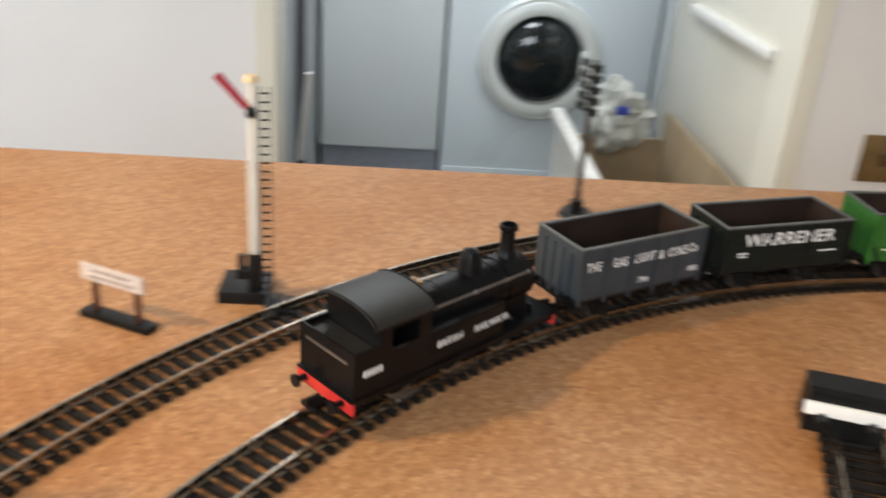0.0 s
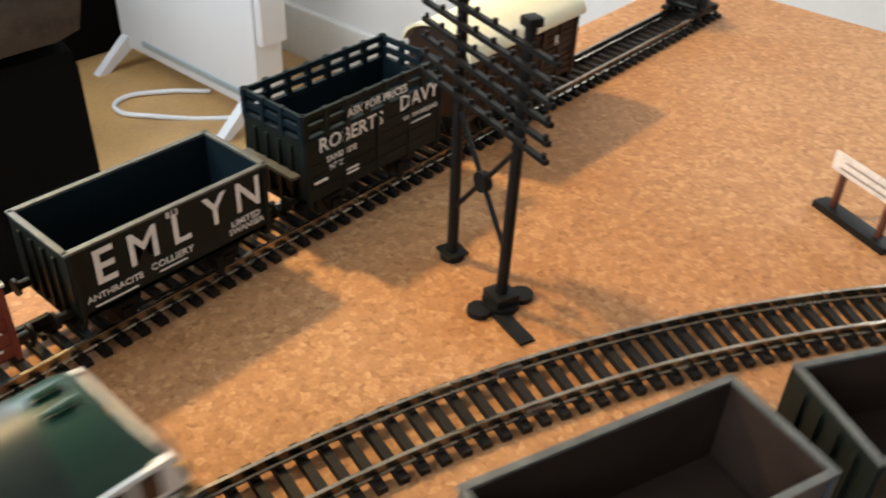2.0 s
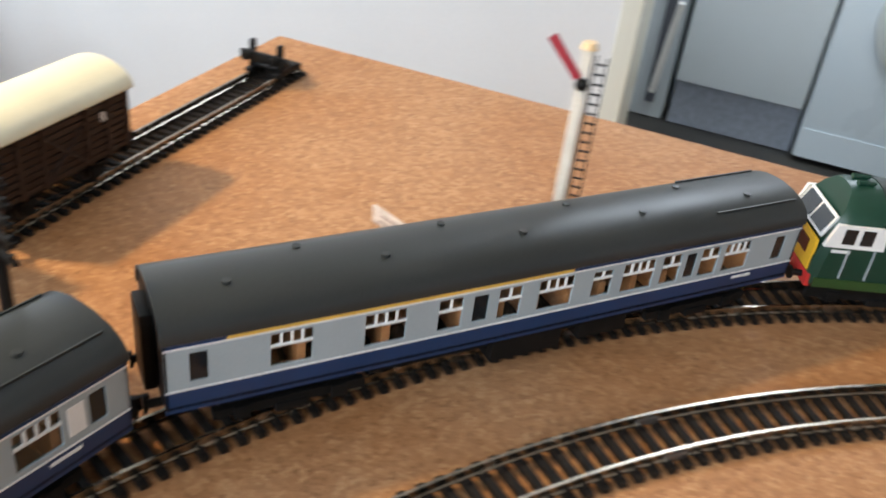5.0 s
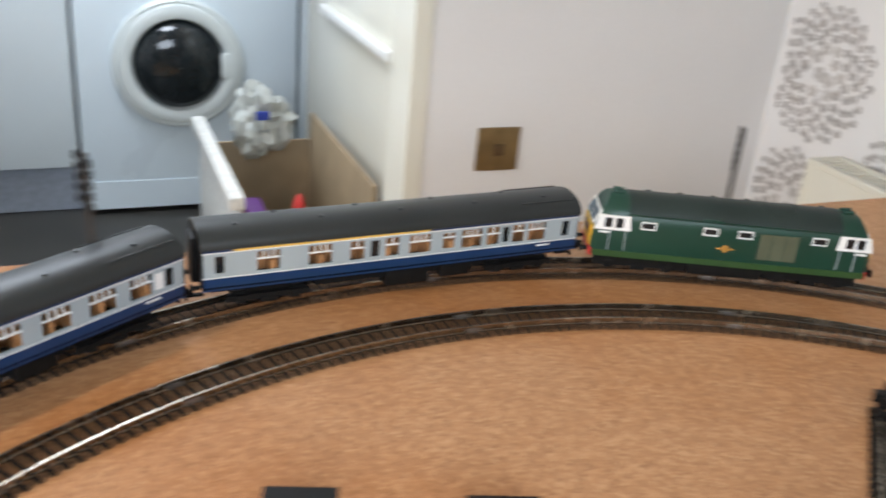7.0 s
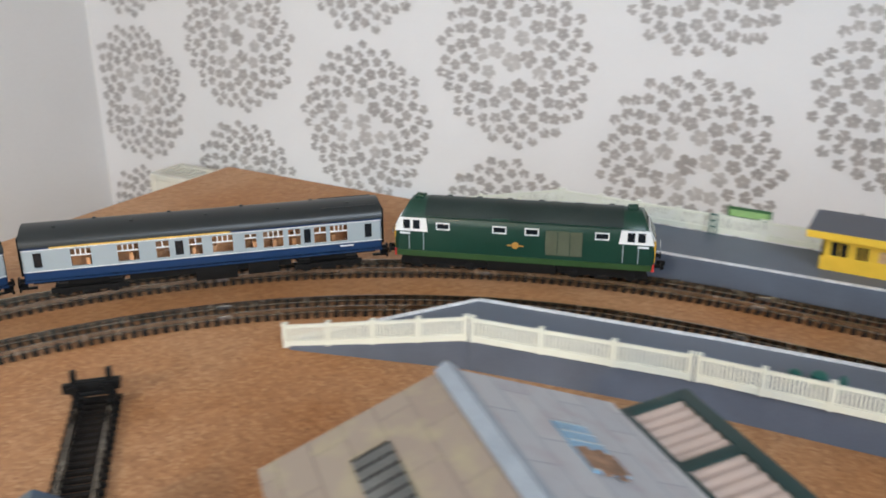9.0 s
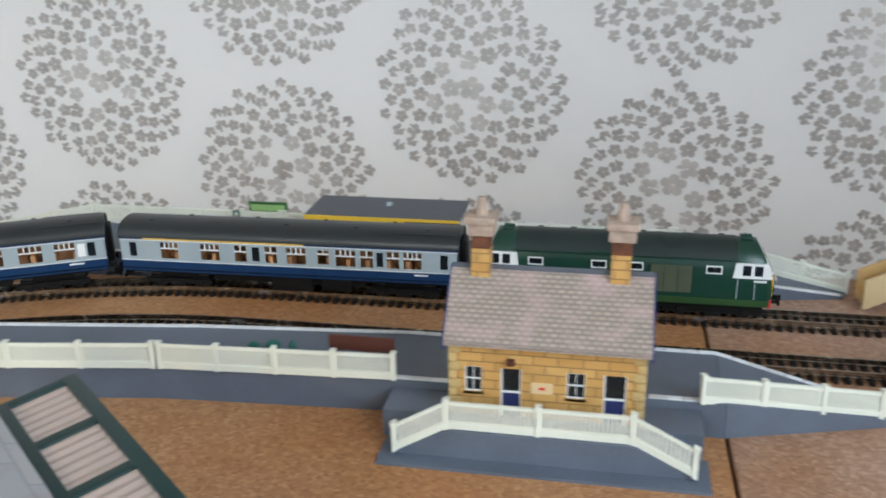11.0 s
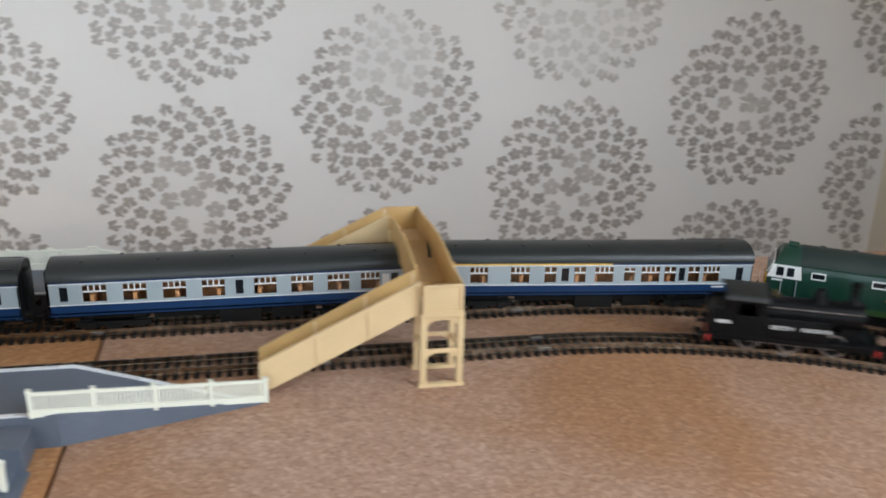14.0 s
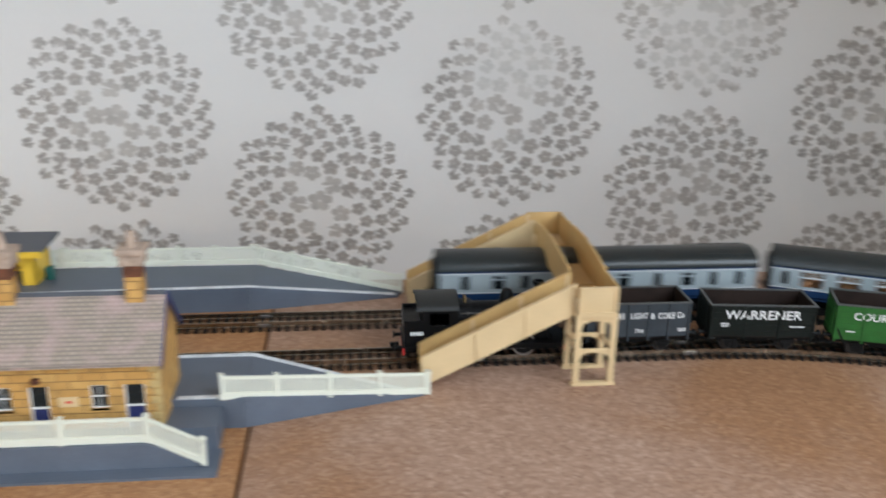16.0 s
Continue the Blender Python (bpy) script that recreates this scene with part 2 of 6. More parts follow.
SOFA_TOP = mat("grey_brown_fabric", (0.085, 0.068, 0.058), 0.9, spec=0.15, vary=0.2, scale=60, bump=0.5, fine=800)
TEAL = mat("teal_plastic", (0.015, 0.105, 0.085), 0.4)
BENCH = mat("maroon_brown_plastic", (0.075, 0.020, 0.012), 0.45)
STONE = masonry("printed_sandstone", ((0.54, 0.285, 0.075), (0.61, 0.355, 0.11)), (0.28, 0.15, 0.05), 0.0125, 0.0050, joint=0.0004, spots=(0.36, 0.20, 0.06))
QUOIN = mat("printed_quoin_stone", (0.56, 0.39, 0.16), 0.8, vary=0.12, scale=160)
SLATES = masonry("printed_lichened_slates", ((0.35, 0.29, 0.225), (0.42, 0.34, 0.27)), (0.25, 0.20, 0.165), 0.0046, 0.0026, spots=(0.50, 0.34, 0.32))
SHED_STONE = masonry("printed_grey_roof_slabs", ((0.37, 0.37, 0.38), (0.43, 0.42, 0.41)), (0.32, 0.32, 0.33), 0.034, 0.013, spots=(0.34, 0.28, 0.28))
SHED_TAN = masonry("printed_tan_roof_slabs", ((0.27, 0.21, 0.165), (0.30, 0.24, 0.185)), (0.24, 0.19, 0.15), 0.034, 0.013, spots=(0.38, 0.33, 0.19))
NAVY = mat("navy_card", (0.02, 0.03, 0.13), 0.6)

# ---------------------------------------------------------------- mesh helpers


def bx(bm, x0, x1, y0, y1, z0, z1, bevel=0.0):
    m = Matrix.Translation(((x0 + x1) / 2, (y0 + y1) / 2, (z0 + z1) / 2)) @ Matrix.Diagonal((abs(x1 - x0), abs(y1 - y0), abs(z1 - z0), 1))
    r = bmesh.ops.create_cube(bm, size=1, matrix=m)
    if bevel:
        edges = list({e for v in r["verts"] for e in v.link_edges})
        bmesh.ops.bevel(bm, geom=edges, offset=bevel, segments=2, affect="EDGES", profile=0.6)
    return bm


def cyl(bm, a, b, r, seg=12, r2=None):
    a, b = Vector(a), Vector(b)
    d = b - a
    m = Matrix.Translation((a + b) / 2) @ d.to_track_quat("Z", "Y").to_matrix().to_4x4()
    bmesh.ops.create_cone(bm, cap_ends=True, segments=seg, radius1=r, radius2=r if r2 is None else r2, depth=d.length, matrix=m)
    return bm


def ball(bm, p, r, squash=1.0, seg=12):
    bmesh.ops.create_uvsphere(bm, u_segments=seg, v_segments=seg // 2 + 2, radius=r, matrix=Matrix.Translation(p) @ Matrix.Diagonal((1, 1, squash, 1)))
    return bm


def prism(bm, pts, axis, a, b):
    """Extrudes a polygon of 2D points along an axis ("x": points are y, z; "y": x, z; "z": x, y)."""
    def at(p, q):
        return {"x": (q, p[0], p[1]), "y": (p[0], q, p[1]), "z": (p[0], p[1], q)}[axis]
    v0, v1 = [bm.verts.new(at(p, a)) for p in pts], [bm.verts.new(at(p, b)) for p in pts]
    n = len(pts)
    for i in range(n):
        bm.faces.new((v0[i], v0[(i + 1) % n], v1[(i + 1) % n], v1[i]))
    bm.faces.new(v0[::-1])
    bm.faces.new(v1)
    return bm


def lathe(bm, profile, seg=32, m=None):
    """Turns (radius, height) points round z."""
    rings = [[bm.verts.new((r * math.cos(2 * math.pi * k / seg), r * math.sin(2 * math.pi * k / seg), z)) for k in range(seg)] for r, z in profile]
    for p, q in zip(rings, rings[1:]):
        for k in range(seg):
            bm.faces.new((p[k], p[(k + 1) % seg], q[(k + 1) % seg], q[k]))
    if m is not None:
        bmesh.ops.transform(bm, matrix=m, verts=[v for ring in rings for v in ring])
    return bm


def mesh_of(name, bm, material, smooth=None):
    bmesh.ops.recalc_face_normals(bm, faces=bm.faces)
    me = bpy.data.meshes.new(name)
    bm.to_mesh(me)
    bm.free()
    for mt in material if isinstance(material, (list, tuple)) else (material,):
        me.materials.append(mt)
    if smooth:
        me.shade_smooth()
        me.set_sharp_from_angle(angle=radians(smooth))
    return me


def part(name, bm, material, parent=None, label="", smooth=35, m=None):
    ob = new(name, mesh_of(name, bm, material, smooth))
    if parent is not None:
        ob.parent = parent
    if m is not None:
        ob.matrix_basis = m
    if label:
        ob["label"] = label
    return ob


def thing(name, m, label, category, group="", kind=""):
    ob = new(name)
    ob.empty_display_size = 0.01
    ob.matrix_basis = m
    return tagged(ob, label, category, group, kind)


def structure(name, bm, material, label, smooth=None):
    return tagged(part(name, bm, material, None, "", smooth), label, name.split("_")[0], kind="structure")


def fresh():
    return bmesh.new()


def lettering(name, text, size, m, parent, material=LETTER, depth=0.00006, label="", spacing=1.0, stretch=1.0, bold=0.012):
    """Solid letters in the built-in font, centred on their pose; they lie in its x and y."""
    c = bpy.data.curves.new("letters", "FONT")
    c.body, c.size, c.extrude, c.align_x, c.align_y, c.space_character = text, size, depth, "CENTER", "CENTER", spacing
    c.resolution_u, c.offset = 2, size * bold
    t = bpy.data.objects.new("letters", c)
    scene.collection.objects.link(t)
    bpy.context.view_layer.update()
    me = bpy.data.meshes.new_from_object(t.evaluated_get(bpy.context.evaluated_depsgraph_get()))
    bpy.data.objects.remove(t)
    bpy.data.curves.remove(c)
    me.materials.clear()
    me.materials.append(material)
    me.transform(Matrix.Diagonal((stretch, 1, 1, 1)))
    ob = new(name, me)
    ob.parent, ob.matrix_basis = parent, m
    if label:
        ob["label"] = label
    return ob


def pierced(bm, x0, x1, z0, z1, y0, y1, holes):
    """One upright panel between y0 and y1 with rectangular openings (xa, xb, za, zb)."""
    xs = sorted({x0, x1} | {v for h in holes for v in h[:2]})
    zs = sorted({z0, z1} | {min(max(v, z0), z1) for h in holes for v in h[2:]})
    grid = {}

    def vert(i, k):
        if (i, k) not in grid:
            grid[i, k] = bm.verts.new((xs[i], y0, zs[k]))
        return grid[i, k]
    faces = []
    for i in range(len(xs) - 1):
        for k in range(len(zs) - 1):
            cx, cz = (xs[i] + xs[i + 1]) / 2, (zs[k] + zs[k + 1]) / 2
            if not any(a < cx < b and c < cz < d for a, b, c, d in holes):
                faces.append(bm.faces.new((vert(i, k), vert(i + 1, k), vert(i + 1, k + 1), vert(i, k + 1))))
    r = bmesh.ops.extrude_face_region(bm, geom=faces)
    bmesh.ops.translate(bm, vec=(0, y1 - y0, 0), verts=[g for g in r["geom"] if isinstance(g, bmesh.types.BMVert)])
    return bm


def squash(root, sx, sz, z0):
    """Draws a finished thing in along x and z, about its middle and the height z0."""
    k = Matrix.Translation((0, 0, z0)) @ Matrix.Diagonal((sx, 1, sz, 1)) @ Matrix.Translation((0, 0, -z0))
    done = set()
    for o in root.children_recursive:
        if o.matrix_basis == Matrix.Identity(4):
            if o.data.name not in done:
                done.add(o.data.name)
                o.data.transform(k)
        elif o.parent == root:
            o.location = k @ o.location


def lift(root, dz, but):
    """Raises a thing's parts, except those of the names given, on its running gear."""
    done = set()
    for o in root.children_recursive:
        if o.name.split(".")[0] in but or o.parent.name.split(".")[0] in but:
            continue
        if o.parent != root and o.parent.matrix_basis != Matrix.Identity(4):
            continue
        if o.matrix_basis == Matrix.Identity(4):
            if o.data.name not in done:
                done.add(o.data.name)
                o.data.transform(Matrix.Translation((0, 0, dz)))
        else:
            o.location.z += dz


def uv_box(ob, scale=1.0):
    """Lays out the surface in metres: along the wall or roof, and up it."""
    me = ob.data
    layer = me.uv_layers.new(name="metres")
    for p in me.polygons:
        n = p.normal
        along = Vector((1, 0, 0)) if abs(n.y) + abs(n.z) > abs(n.x) else Vector((0, 1, 0))
        up = n.cross(along)
        for i in p.loop_indices:
            v = me.vertices[me.loops[i].vertex_index].co
            layer.data[i].uv = (v.dot(along) * scale + 0.5, abs(1) * v.dot(up) * scale + 0.5)

# ---------------------------------------------------------------- the room
WX, NY, EX, SY, TOP = -1.66, 1.397, 1.19, SOUTH, 1.62


def room():
    structure("floor", bx(fresh(), WX, EX + 0.1, SY, NY, FLOOR - 0.05, FLOOR), FLOOR_WOOD, "pale oak laminate floor of the living room")
    structure("floor_kitchen", bx(fresh(), -3.4, WX, -1.2, 1.3, FLOOR - 0.05, FLOOR - 0.002), VINYL, "dark vinyl kitchen floor beyond the doorway")
    structure("ceiling", bx(fresh(), -3.5, EX + 0.2, SY - 0.1, NY + 0.1, TOP, TOP + 0.05), WALL, "plain white ceiling")
    structure("wall_north", bx(fresh(), WX - 0.1, EX + 0.12, NY, NY + 0.1, FLOOR, TOP), PAPER, "pearl wallpaper with silver flower roundels")
    w = fresh()
    bx(w, WX - 0.1, WX, SY, -0.278, FLOOR, TOP)
    bx(w, WX - 0.1, WX, 0.632, NY, FLOOR, TOP)
    bx(w, WX - 0.1, WX, -0.278, 0.632, 1.28, TOP)
    structure("wall_west", w, WALL, "white painted wall with an open doorway to the kitchen")
    e = fresh()
    bx(e, EX, EX + 0.12, SY, -1.44, FLOOR, TOP)
    bx(e, EX, EX + 0.12, 0.20, NY, FLOOR, TOP)
    bx(e, EX, EX + 0.12, -1.44, 0.20, FLOOR, 0.34)
    bx(e, EX, EX + 0.12, -1.44, 0.20, 1.34, TOP)
    structure("wall_east", e, BEIGE_WALL, "beige wall at the end of the layout with a window")
    # The opening is added to let the south light in.
    ws = fresh()
    bx(ws, WX - 0.1, -1.50, SY - 0.1, SY, FLOOR, TOP)
    bx(ws, 0.0, EX + 0.12, SY - 0.1, SY, FLOOR, TOP)
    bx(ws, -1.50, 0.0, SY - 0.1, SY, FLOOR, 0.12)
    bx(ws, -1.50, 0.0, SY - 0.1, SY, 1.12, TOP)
    structure("wall_south", ws, WALL, "plain white wall with an added opening for the unseen south light")
    k = fresh()
    bx(k, -3.45, -3.35, -1.2, 1.3, FLOOR, TOP)
    bx(k, -3.4, WX - 0.1, 1.2, 1.3, FLOOR, TOP)
    bx(k, -3.4, WX - 0.1, -1.3, -1.2, FLOOR, TOP)
    structure("wall_kitchen", k, WALL, "white kitchen walls")
    b = fresh()
    prism(b, [(NY - 0.018, FLOOR), (NY, FLOOR), (NY, FLOOR + 0.14), (NY - 0.006, FLOOR + 0.14), (NY - 0.018, FLOOR + 0.12)], "x", WX, EX)
    structure("baseboard_north", b, SKIRT, "white gloss skirting board")
    b = fresh()
    bx(b, WX, WX + 0.018, SY, -0.34, FLOOR, FLOOR + 0.13, 0.004)
    bx(b, WX, WX + 0.018, 0.70, NY - 0.02, FLOOR, FLOOR + 0.13, 0.004)
    structure("baseboard_west", b, SKIRT, "white gloss skirting board")
    t = fresh()
    bx(t, WX - 0.104, WX + 0.004, 0.600, 0.635, FLOOR, 1.28, 0.003)
    bx(t, WX - 0.104, WX + 0.004, -0.281, -0.249, FLOOR, 1.28, 0.003)
    structure("trim_doorway", t, CREAM_DOOR, "cream painted door lining")


def wallpaper_print():
    """Roundels of five-petalled flowers, large and pale in the middle and small at the rim, in staggered columns."""
    verts, faces, tones = [], [], []
    rnd = random.Random(4)
    patchy = ((0.655, 0.165, 0.105), (0.392, 0.115, 0.075))    # places of palest print: x, z, radius

    def flower(x, z, r, turn, tone, bite):
        k0, n = len(verts), 30
        y = NY - 0.0006 - (k0 // 60 % 40) * 0.00002
        lobes = [rnd.uniform(0.86, 1.10) for _ in range(5)]
        for i in range(n):
            a = 2 * math.pi * i / n
            lobe = lobes[int((2.5 * a + math.pi / 2) // math.pi) % 5]
            q = r * (0.64 + 0.36 * lobe * abs(math.cos(2.5 * a)) ** 0.6)
            c, d = math.cos(a + turn), math.sin(a + turn)
            verts.append((x + 0.10 * r * c, y, z + 0.10 * r * d))
            verts.append((x + q * c, y, z + 0.94 * q * d))
        for i in range(n):
            if bite and i < bite:
                continue
            j = (i + 1) % n
            faces.append((k0 + 2 * i, k0 + 2 * i + 1, k0 + 2 * j + 1, k0 + 2 * j))
            tones.append(tone)
    COUNT, REACH, GOLDEN, POWER = 110, 0.1285, math.pi * (3 - math.sqrt(5)), 0.37
    for col in range(-6, 6):
        x = -0.165 + 0.2755 * col
        for row in range(-3, 6):
            z = (0.044 if col % 2 == 0 else -0.080) + 0.283 * row
            if not (FLOOR + 0.1 < z < TOP) or x > EX + 0.13:
                continue
            phase = rnd.random() * 6
            for k in range(COUNT):
                u = (k + 0.5) / COUNT
                rr, a = REACH * u ** POWER + rnd.uniform(-0.002, 0.002), phase + k * GOLDEN + rnd.uniform(-0.02, 0.02)
                rr = 0.001 if k == 0 else rr
                size = 0.485 * math.sqrt(2 * math.pi * REACH ** 2 * POWER * u ** (2 * POWER - 1) / COUNT)
                px, pz = x + rr * math.cos(a), z + 1.02 * rr * math.sin(a)
                if not WX + 0.02 < px < EX - 0.02:
                    continue
                fade = min(math.hypot(px - wx, pz - wz) / wr for wx, wz, wr in patchy) + rnd.uniform(-0.12, 0.12)
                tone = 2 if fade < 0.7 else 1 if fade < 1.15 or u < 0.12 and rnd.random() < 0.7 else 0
                rim = u > 0.62
                bite = rnd.choice((2, 4, 5)) if rim else rnd.choice((0, 0, 2))
                turn = a + math.pi * 0.8 + rnd.uniform(-0.5, 0.5) if rim else rnd.random() * 6
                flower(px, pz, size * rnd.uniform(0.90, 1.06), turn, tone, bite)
    me = bpy.data.meshes.new("trim_wallpaper_print")
    me.from_pydata(verts, [], faces)
    for m in (PRINT, PRINT_PALE, PRINT_PALEST):
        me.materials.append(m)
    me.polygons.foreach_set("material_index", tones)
    tagged(new("trim_wallpaper_print", me), "silver-grey printed flower roundels on pearl wallpaper", "wallpaper", kind="structure")


room()
wallpaper_print()

# ---------------------------------------------------------------- the baseboard
BW, BE, BS, BN, SEAM = -0.789, 1.165, -0.356, 0.860, 0.093


def baseboard():
    for x0, x1, face, tone in ((BW, SEAM - 0.0012, CORK, "orange-tan"), (SEAM + 0.0012, BE, CORK_PALE, "pinkish tan")):
        ob = part("layout_board", bx(fresh(), x0, x1, BS, BN, -0.018, 0.0, 0.0008), face, None, "", None)
        tagged(ob, tone + " cork-faced board carrying the railway", "baseboard", "boards of the layout")
    f = thing("trestle_frame", pose(0, 0, 0), "pale timber frame with legs under the layout boards", "frame")
    wood = mat("pale_pine", (0.52, 0.36, 0.19), 0.6, vary=0.15, scale=20)
    for y in (BS + 0.05, (BS + BN) / 2, BN - 0.05):
        part("rail", bx(fresh(), BW + 0.03, BE - 0.03, y - 0.02, y + 0.02, -0.088, -0.0182), wood, f)
    for x in (BW + 0.08, SEAM, BE - 0.08):
        for y in (BS + 0.12, BN - 0.12):
            part("leg", bx(fresh(), x - 0.022, x + 0.022, y - 0.022, y + 0.022, FLOOR, -0.018), wood, f)


baseboard()

# ---------------------------------------------------------------- railway track
CW, CE, CY, R_IN, R_OUT = -0.2147, 0.3938, 0.2633, 0.4368, 0.5050
LS = CE - CW
RAIL_Z = 0.0066


def on_oval(s, r):
    """Place and heading on an oval of radius r, s metres clockwise from the west end of its north straight."""
    total = 2 * LS + 2 * math.pi * r
    s %= total
    if s < LS:
        return CW + s, CY + r, 0.0
    s -= LS
    if s < math.pi * r:
        a = s / r
        return CE + r * math.sin(a), CY + r * math.cos(a), -a
    s -= math.pi * r
    if s < LS:
        return CE - s, CY - r, math.pi
    a = (s - LS) / r
    return CW - r * math.sin(a), CY - r * math.cos(a), -math.pi - a


def sleeper_mesh():
    bm = fresh()
    prism(bm, [(-0.0016, 0.0), (0.0016, 0.0), (0.0014, 0.0022), (-0.0014, 0.0022)], "y", -0.0131, 0.0131)
    for y in (-0.0083, 0.0083):
        for s in (-1, 1):
            prism(bm, [(-0.0011, 0.0022), (0.0011, 0.0022), (0.0008, 0.0034), (-0.0008, 0.0034)], "y", y + s * 0.0009, y + s * 0.0024)
    return mesh_of("sleeper", bm, SLEEPER)


SLEEPER_MESH = sleeper_mesh()


def sweep_rail(parent, line, side, name="rail"):
    """A bullhead rail along a line of (x, y, heading), offset to one side of its middle."""
    prof = [(-0.0008, 0.0022), (0.0008, 0.0022), (0.0008, 0.0030), (0.0003, 0.0034), (0.0003, 0.0054), (0.00055, 0.0058), (0.00055, RAIL_Z), (-0.00055, RAIL_Z), (-0.00055, 0.0058), (-0.0003, 0.0054), (-0.0003, 0.0034), (-0.0008, 0.0030)]
    verts, faces = [], []
    for x, y, h in line:
        nx, ny = -math.sin(h), math.cos(h)
        for u, z in prof:
            verts.append((x + nx * (side + u), y + ny * (side + u), z))
    k = len(prof)
    for i in range(len(line) - 1):
        for j in range(k):
            a, b = i * k + j, i * k + (j + 1) % k
            faces.append((a, b, b + k, a + k))
    faces += [tuple(range(k))[::-1], tuple(range((len(line) - 1) * k, len(line) * k))]
    me = bpy.data.meshes.new(name)
    me.from_pydata(verts, [], faces)
    me.materials.append(RAIL)
    ob = new(name, me)
    ob.parent = parent
    return ob


def oval_track(r, label, near):
    t = thing("railway_track", pose(0, 0, 0), label, "model track", "ovals of track")
    total = 2 * LS + 2 * math.pi * r
    line = [on_oval(total * i / 300, r) for i in range(301)]
    for side in (-0.0086, 0.0086):
        sweep_rail(t, line, side)
    joiner = mesh_of("rail_joiner", bx(fresh(), -0.0042, 0.0042, -0.0011, 0.0011, 0.0024, 0.0050, 0.0002), STEEL)
    curve = math.pi * r / 8
    joints = [LS * k / 4 for k in range(4)] + [LS + curve * k for k in range(8)] + [LS + math.pi * r + LS * k / 4 for k in range(4)] + [2 * LS + math.pi * r + curve * k for k in range(8)]
    for s in joints:
        x, y, h = on_oval(s, r)
        for side in (-0.0086, 0.0086):
            ob = new("rail_joiner", joiner)
            ob.parent, ob.matrix_basis = t, pose(x - math.sin(h) * side, y + math.cos(h) * side, 0, 0, 0, math.degrees(h))
    n = round(total / 0.0067)
    rest = bmesh.new()
    made = 0
    for i in range(n):
        s = total * i / n
        x, y, h = on_oval(s, r)
        m = pose(x, y, 0.0002, 0, 0, math.degrees(h) + random.uniform(-0.6, 0.6))
        if near(x, y) and made < 300:
            ob = new("sleeper", SLEEPER_MESH)
            ob.parent, ob.matrix_basis = t, m
            made += 1
        else:
            tmp = bmesh.new()
            tmp.from_mesh(SLEEPER_MESH)
            tmp.transform(m)
            me = bpy.data.meshes.new("tmp")
            tmp.to_mesh(me)
            tmp.free()
            rest.from_mesh(me)
            bpy.data.meshes.remove(me)
    tagged(part("sleeper_run", rest, SLEEPER, t, "", None), kind="stuff")
    return t


def straight_track(a, b, label, group="sidings"):
    a, b = Vector((*a, 0)), Vector((*b, 0))
    h = math.atan2(b.y - a.y, b.x - a.x)
    t = thing("railway_siding", pose(0, 0, 0), label, "model track", group)
    for side in (-0.0086, 0.0086):
        sweep_rail(t, [(a.x, a.y, h), (b.x, b.y, h)], side)
    n = int((b - a).length / 0.0067)
    for i in range(n + 1):
        p = a.lerp(b, (i + 0.35) / (n + 1))
        ob = new("sleeper", SLEEPER_MESH)
        ob.parent, ob.matrix_basis = t, pose(p.x, p.y, 0.0002, 0, 0, math.degrees(h))
    return t


oval_track(R_OUT, "outer oval of nickel silver rail on dark plastic sleepers", lambda x, y: x < 0.0 or y > 0.7)
oval_track(R_IN, "inner oval of nickel silver rail on dark plastic sleepers", lambda x, y: x < 0.0 or y > 0.6)
SID_Y = -0.3185
straight_track((-0.738, SID_Y), (0.25, SID_Y), "straight siding along the edge of the board")
straight_track((-0.5095, 0.4555), (-0.330, 0.2725), "short siding running up to a buffer stop")
straight_track((-0.343, 0.485), (-0.190, 0.313), "short siding running through the goods shed")
straight_track((-0.514, 0.1370), (-0.23, 0.0468), "short siding inside the oval with a white-beamed stop")
straight_track((-0.485, 0.2055), (-0.20, 0.1150), "short siding inside the oval with a dark stop")


def buffer_stop(m, label, white=False):
    """Sleeper-built stop: two raking posts, a beam across and struts; it faces its own +x."""
    b = thing("buffer_stop", m, label, "buffer stop", "buffer stops")
    for y in (-0.0092, 0.0092):
        part("post", bx(fresh(), -0.0016, 0.0016, y - 0.0016, y + 0.0016, 0.0024, 0.0250, 0.0003), BLACK, b)
        s = fresh()
        cyl(s, (-0.0155, y, 0.0042), (-0.001, y, 0.0178), 0.0012, 6)
        part("strut", s, BLACK, b)
        part("footing", bx(fresh(), -0.018, 0.006, y - 0.002, y + 0.002, 0.0066, 0.0088, 0.0003), BLACK, b)
    part("beam", bx(fresh(), 0.0016, 0.0046, -0.0150, 0.0150, 0.0135, 0.0190, 0.0004), WHITE if white else BLACK, b, "white-painted beam" if white else "")
    for k in range(5):
        part("deck_plank", bx(fresh(), -0.0150 + k * 0.0032, -0.0122 + k * 0.0032, -0.0118, 0.0118, 0.0088, 0.0104, 0.0002), BLACK, b)
    part("cross_tie", bx(fresh(), -0.0185, -0.0150, -0.0125, 0.0125, 0.0066, 0.0100, 0.0003), BLACK, b)
    for y in (-0.0088, 0.0088):
        s = fresh()
        cyl(s, (0.0046, y, 0.0172), (0.0085, y, 0.0172), 0.0011, 8)
        cyl(s, (0.0085, y, 0.0172), (0.0093, y, 0.0172), 0.0026, 10)
        part("buffer", s, BLACK, b)
    return b


buffer_stop(pose(-0.713, SID_Y, 0), "black timber buffer stop at the end of the siding")
buffer_stop(pose(-0.5015, 0.4475, 0, 0, 0, -45.5), "black buffer stop at the end of an inner siding")
buffer_stop(pose(-0.337, 0.478, 0, 0, 0, -48.3), "black buffer stop behind the goods shed")


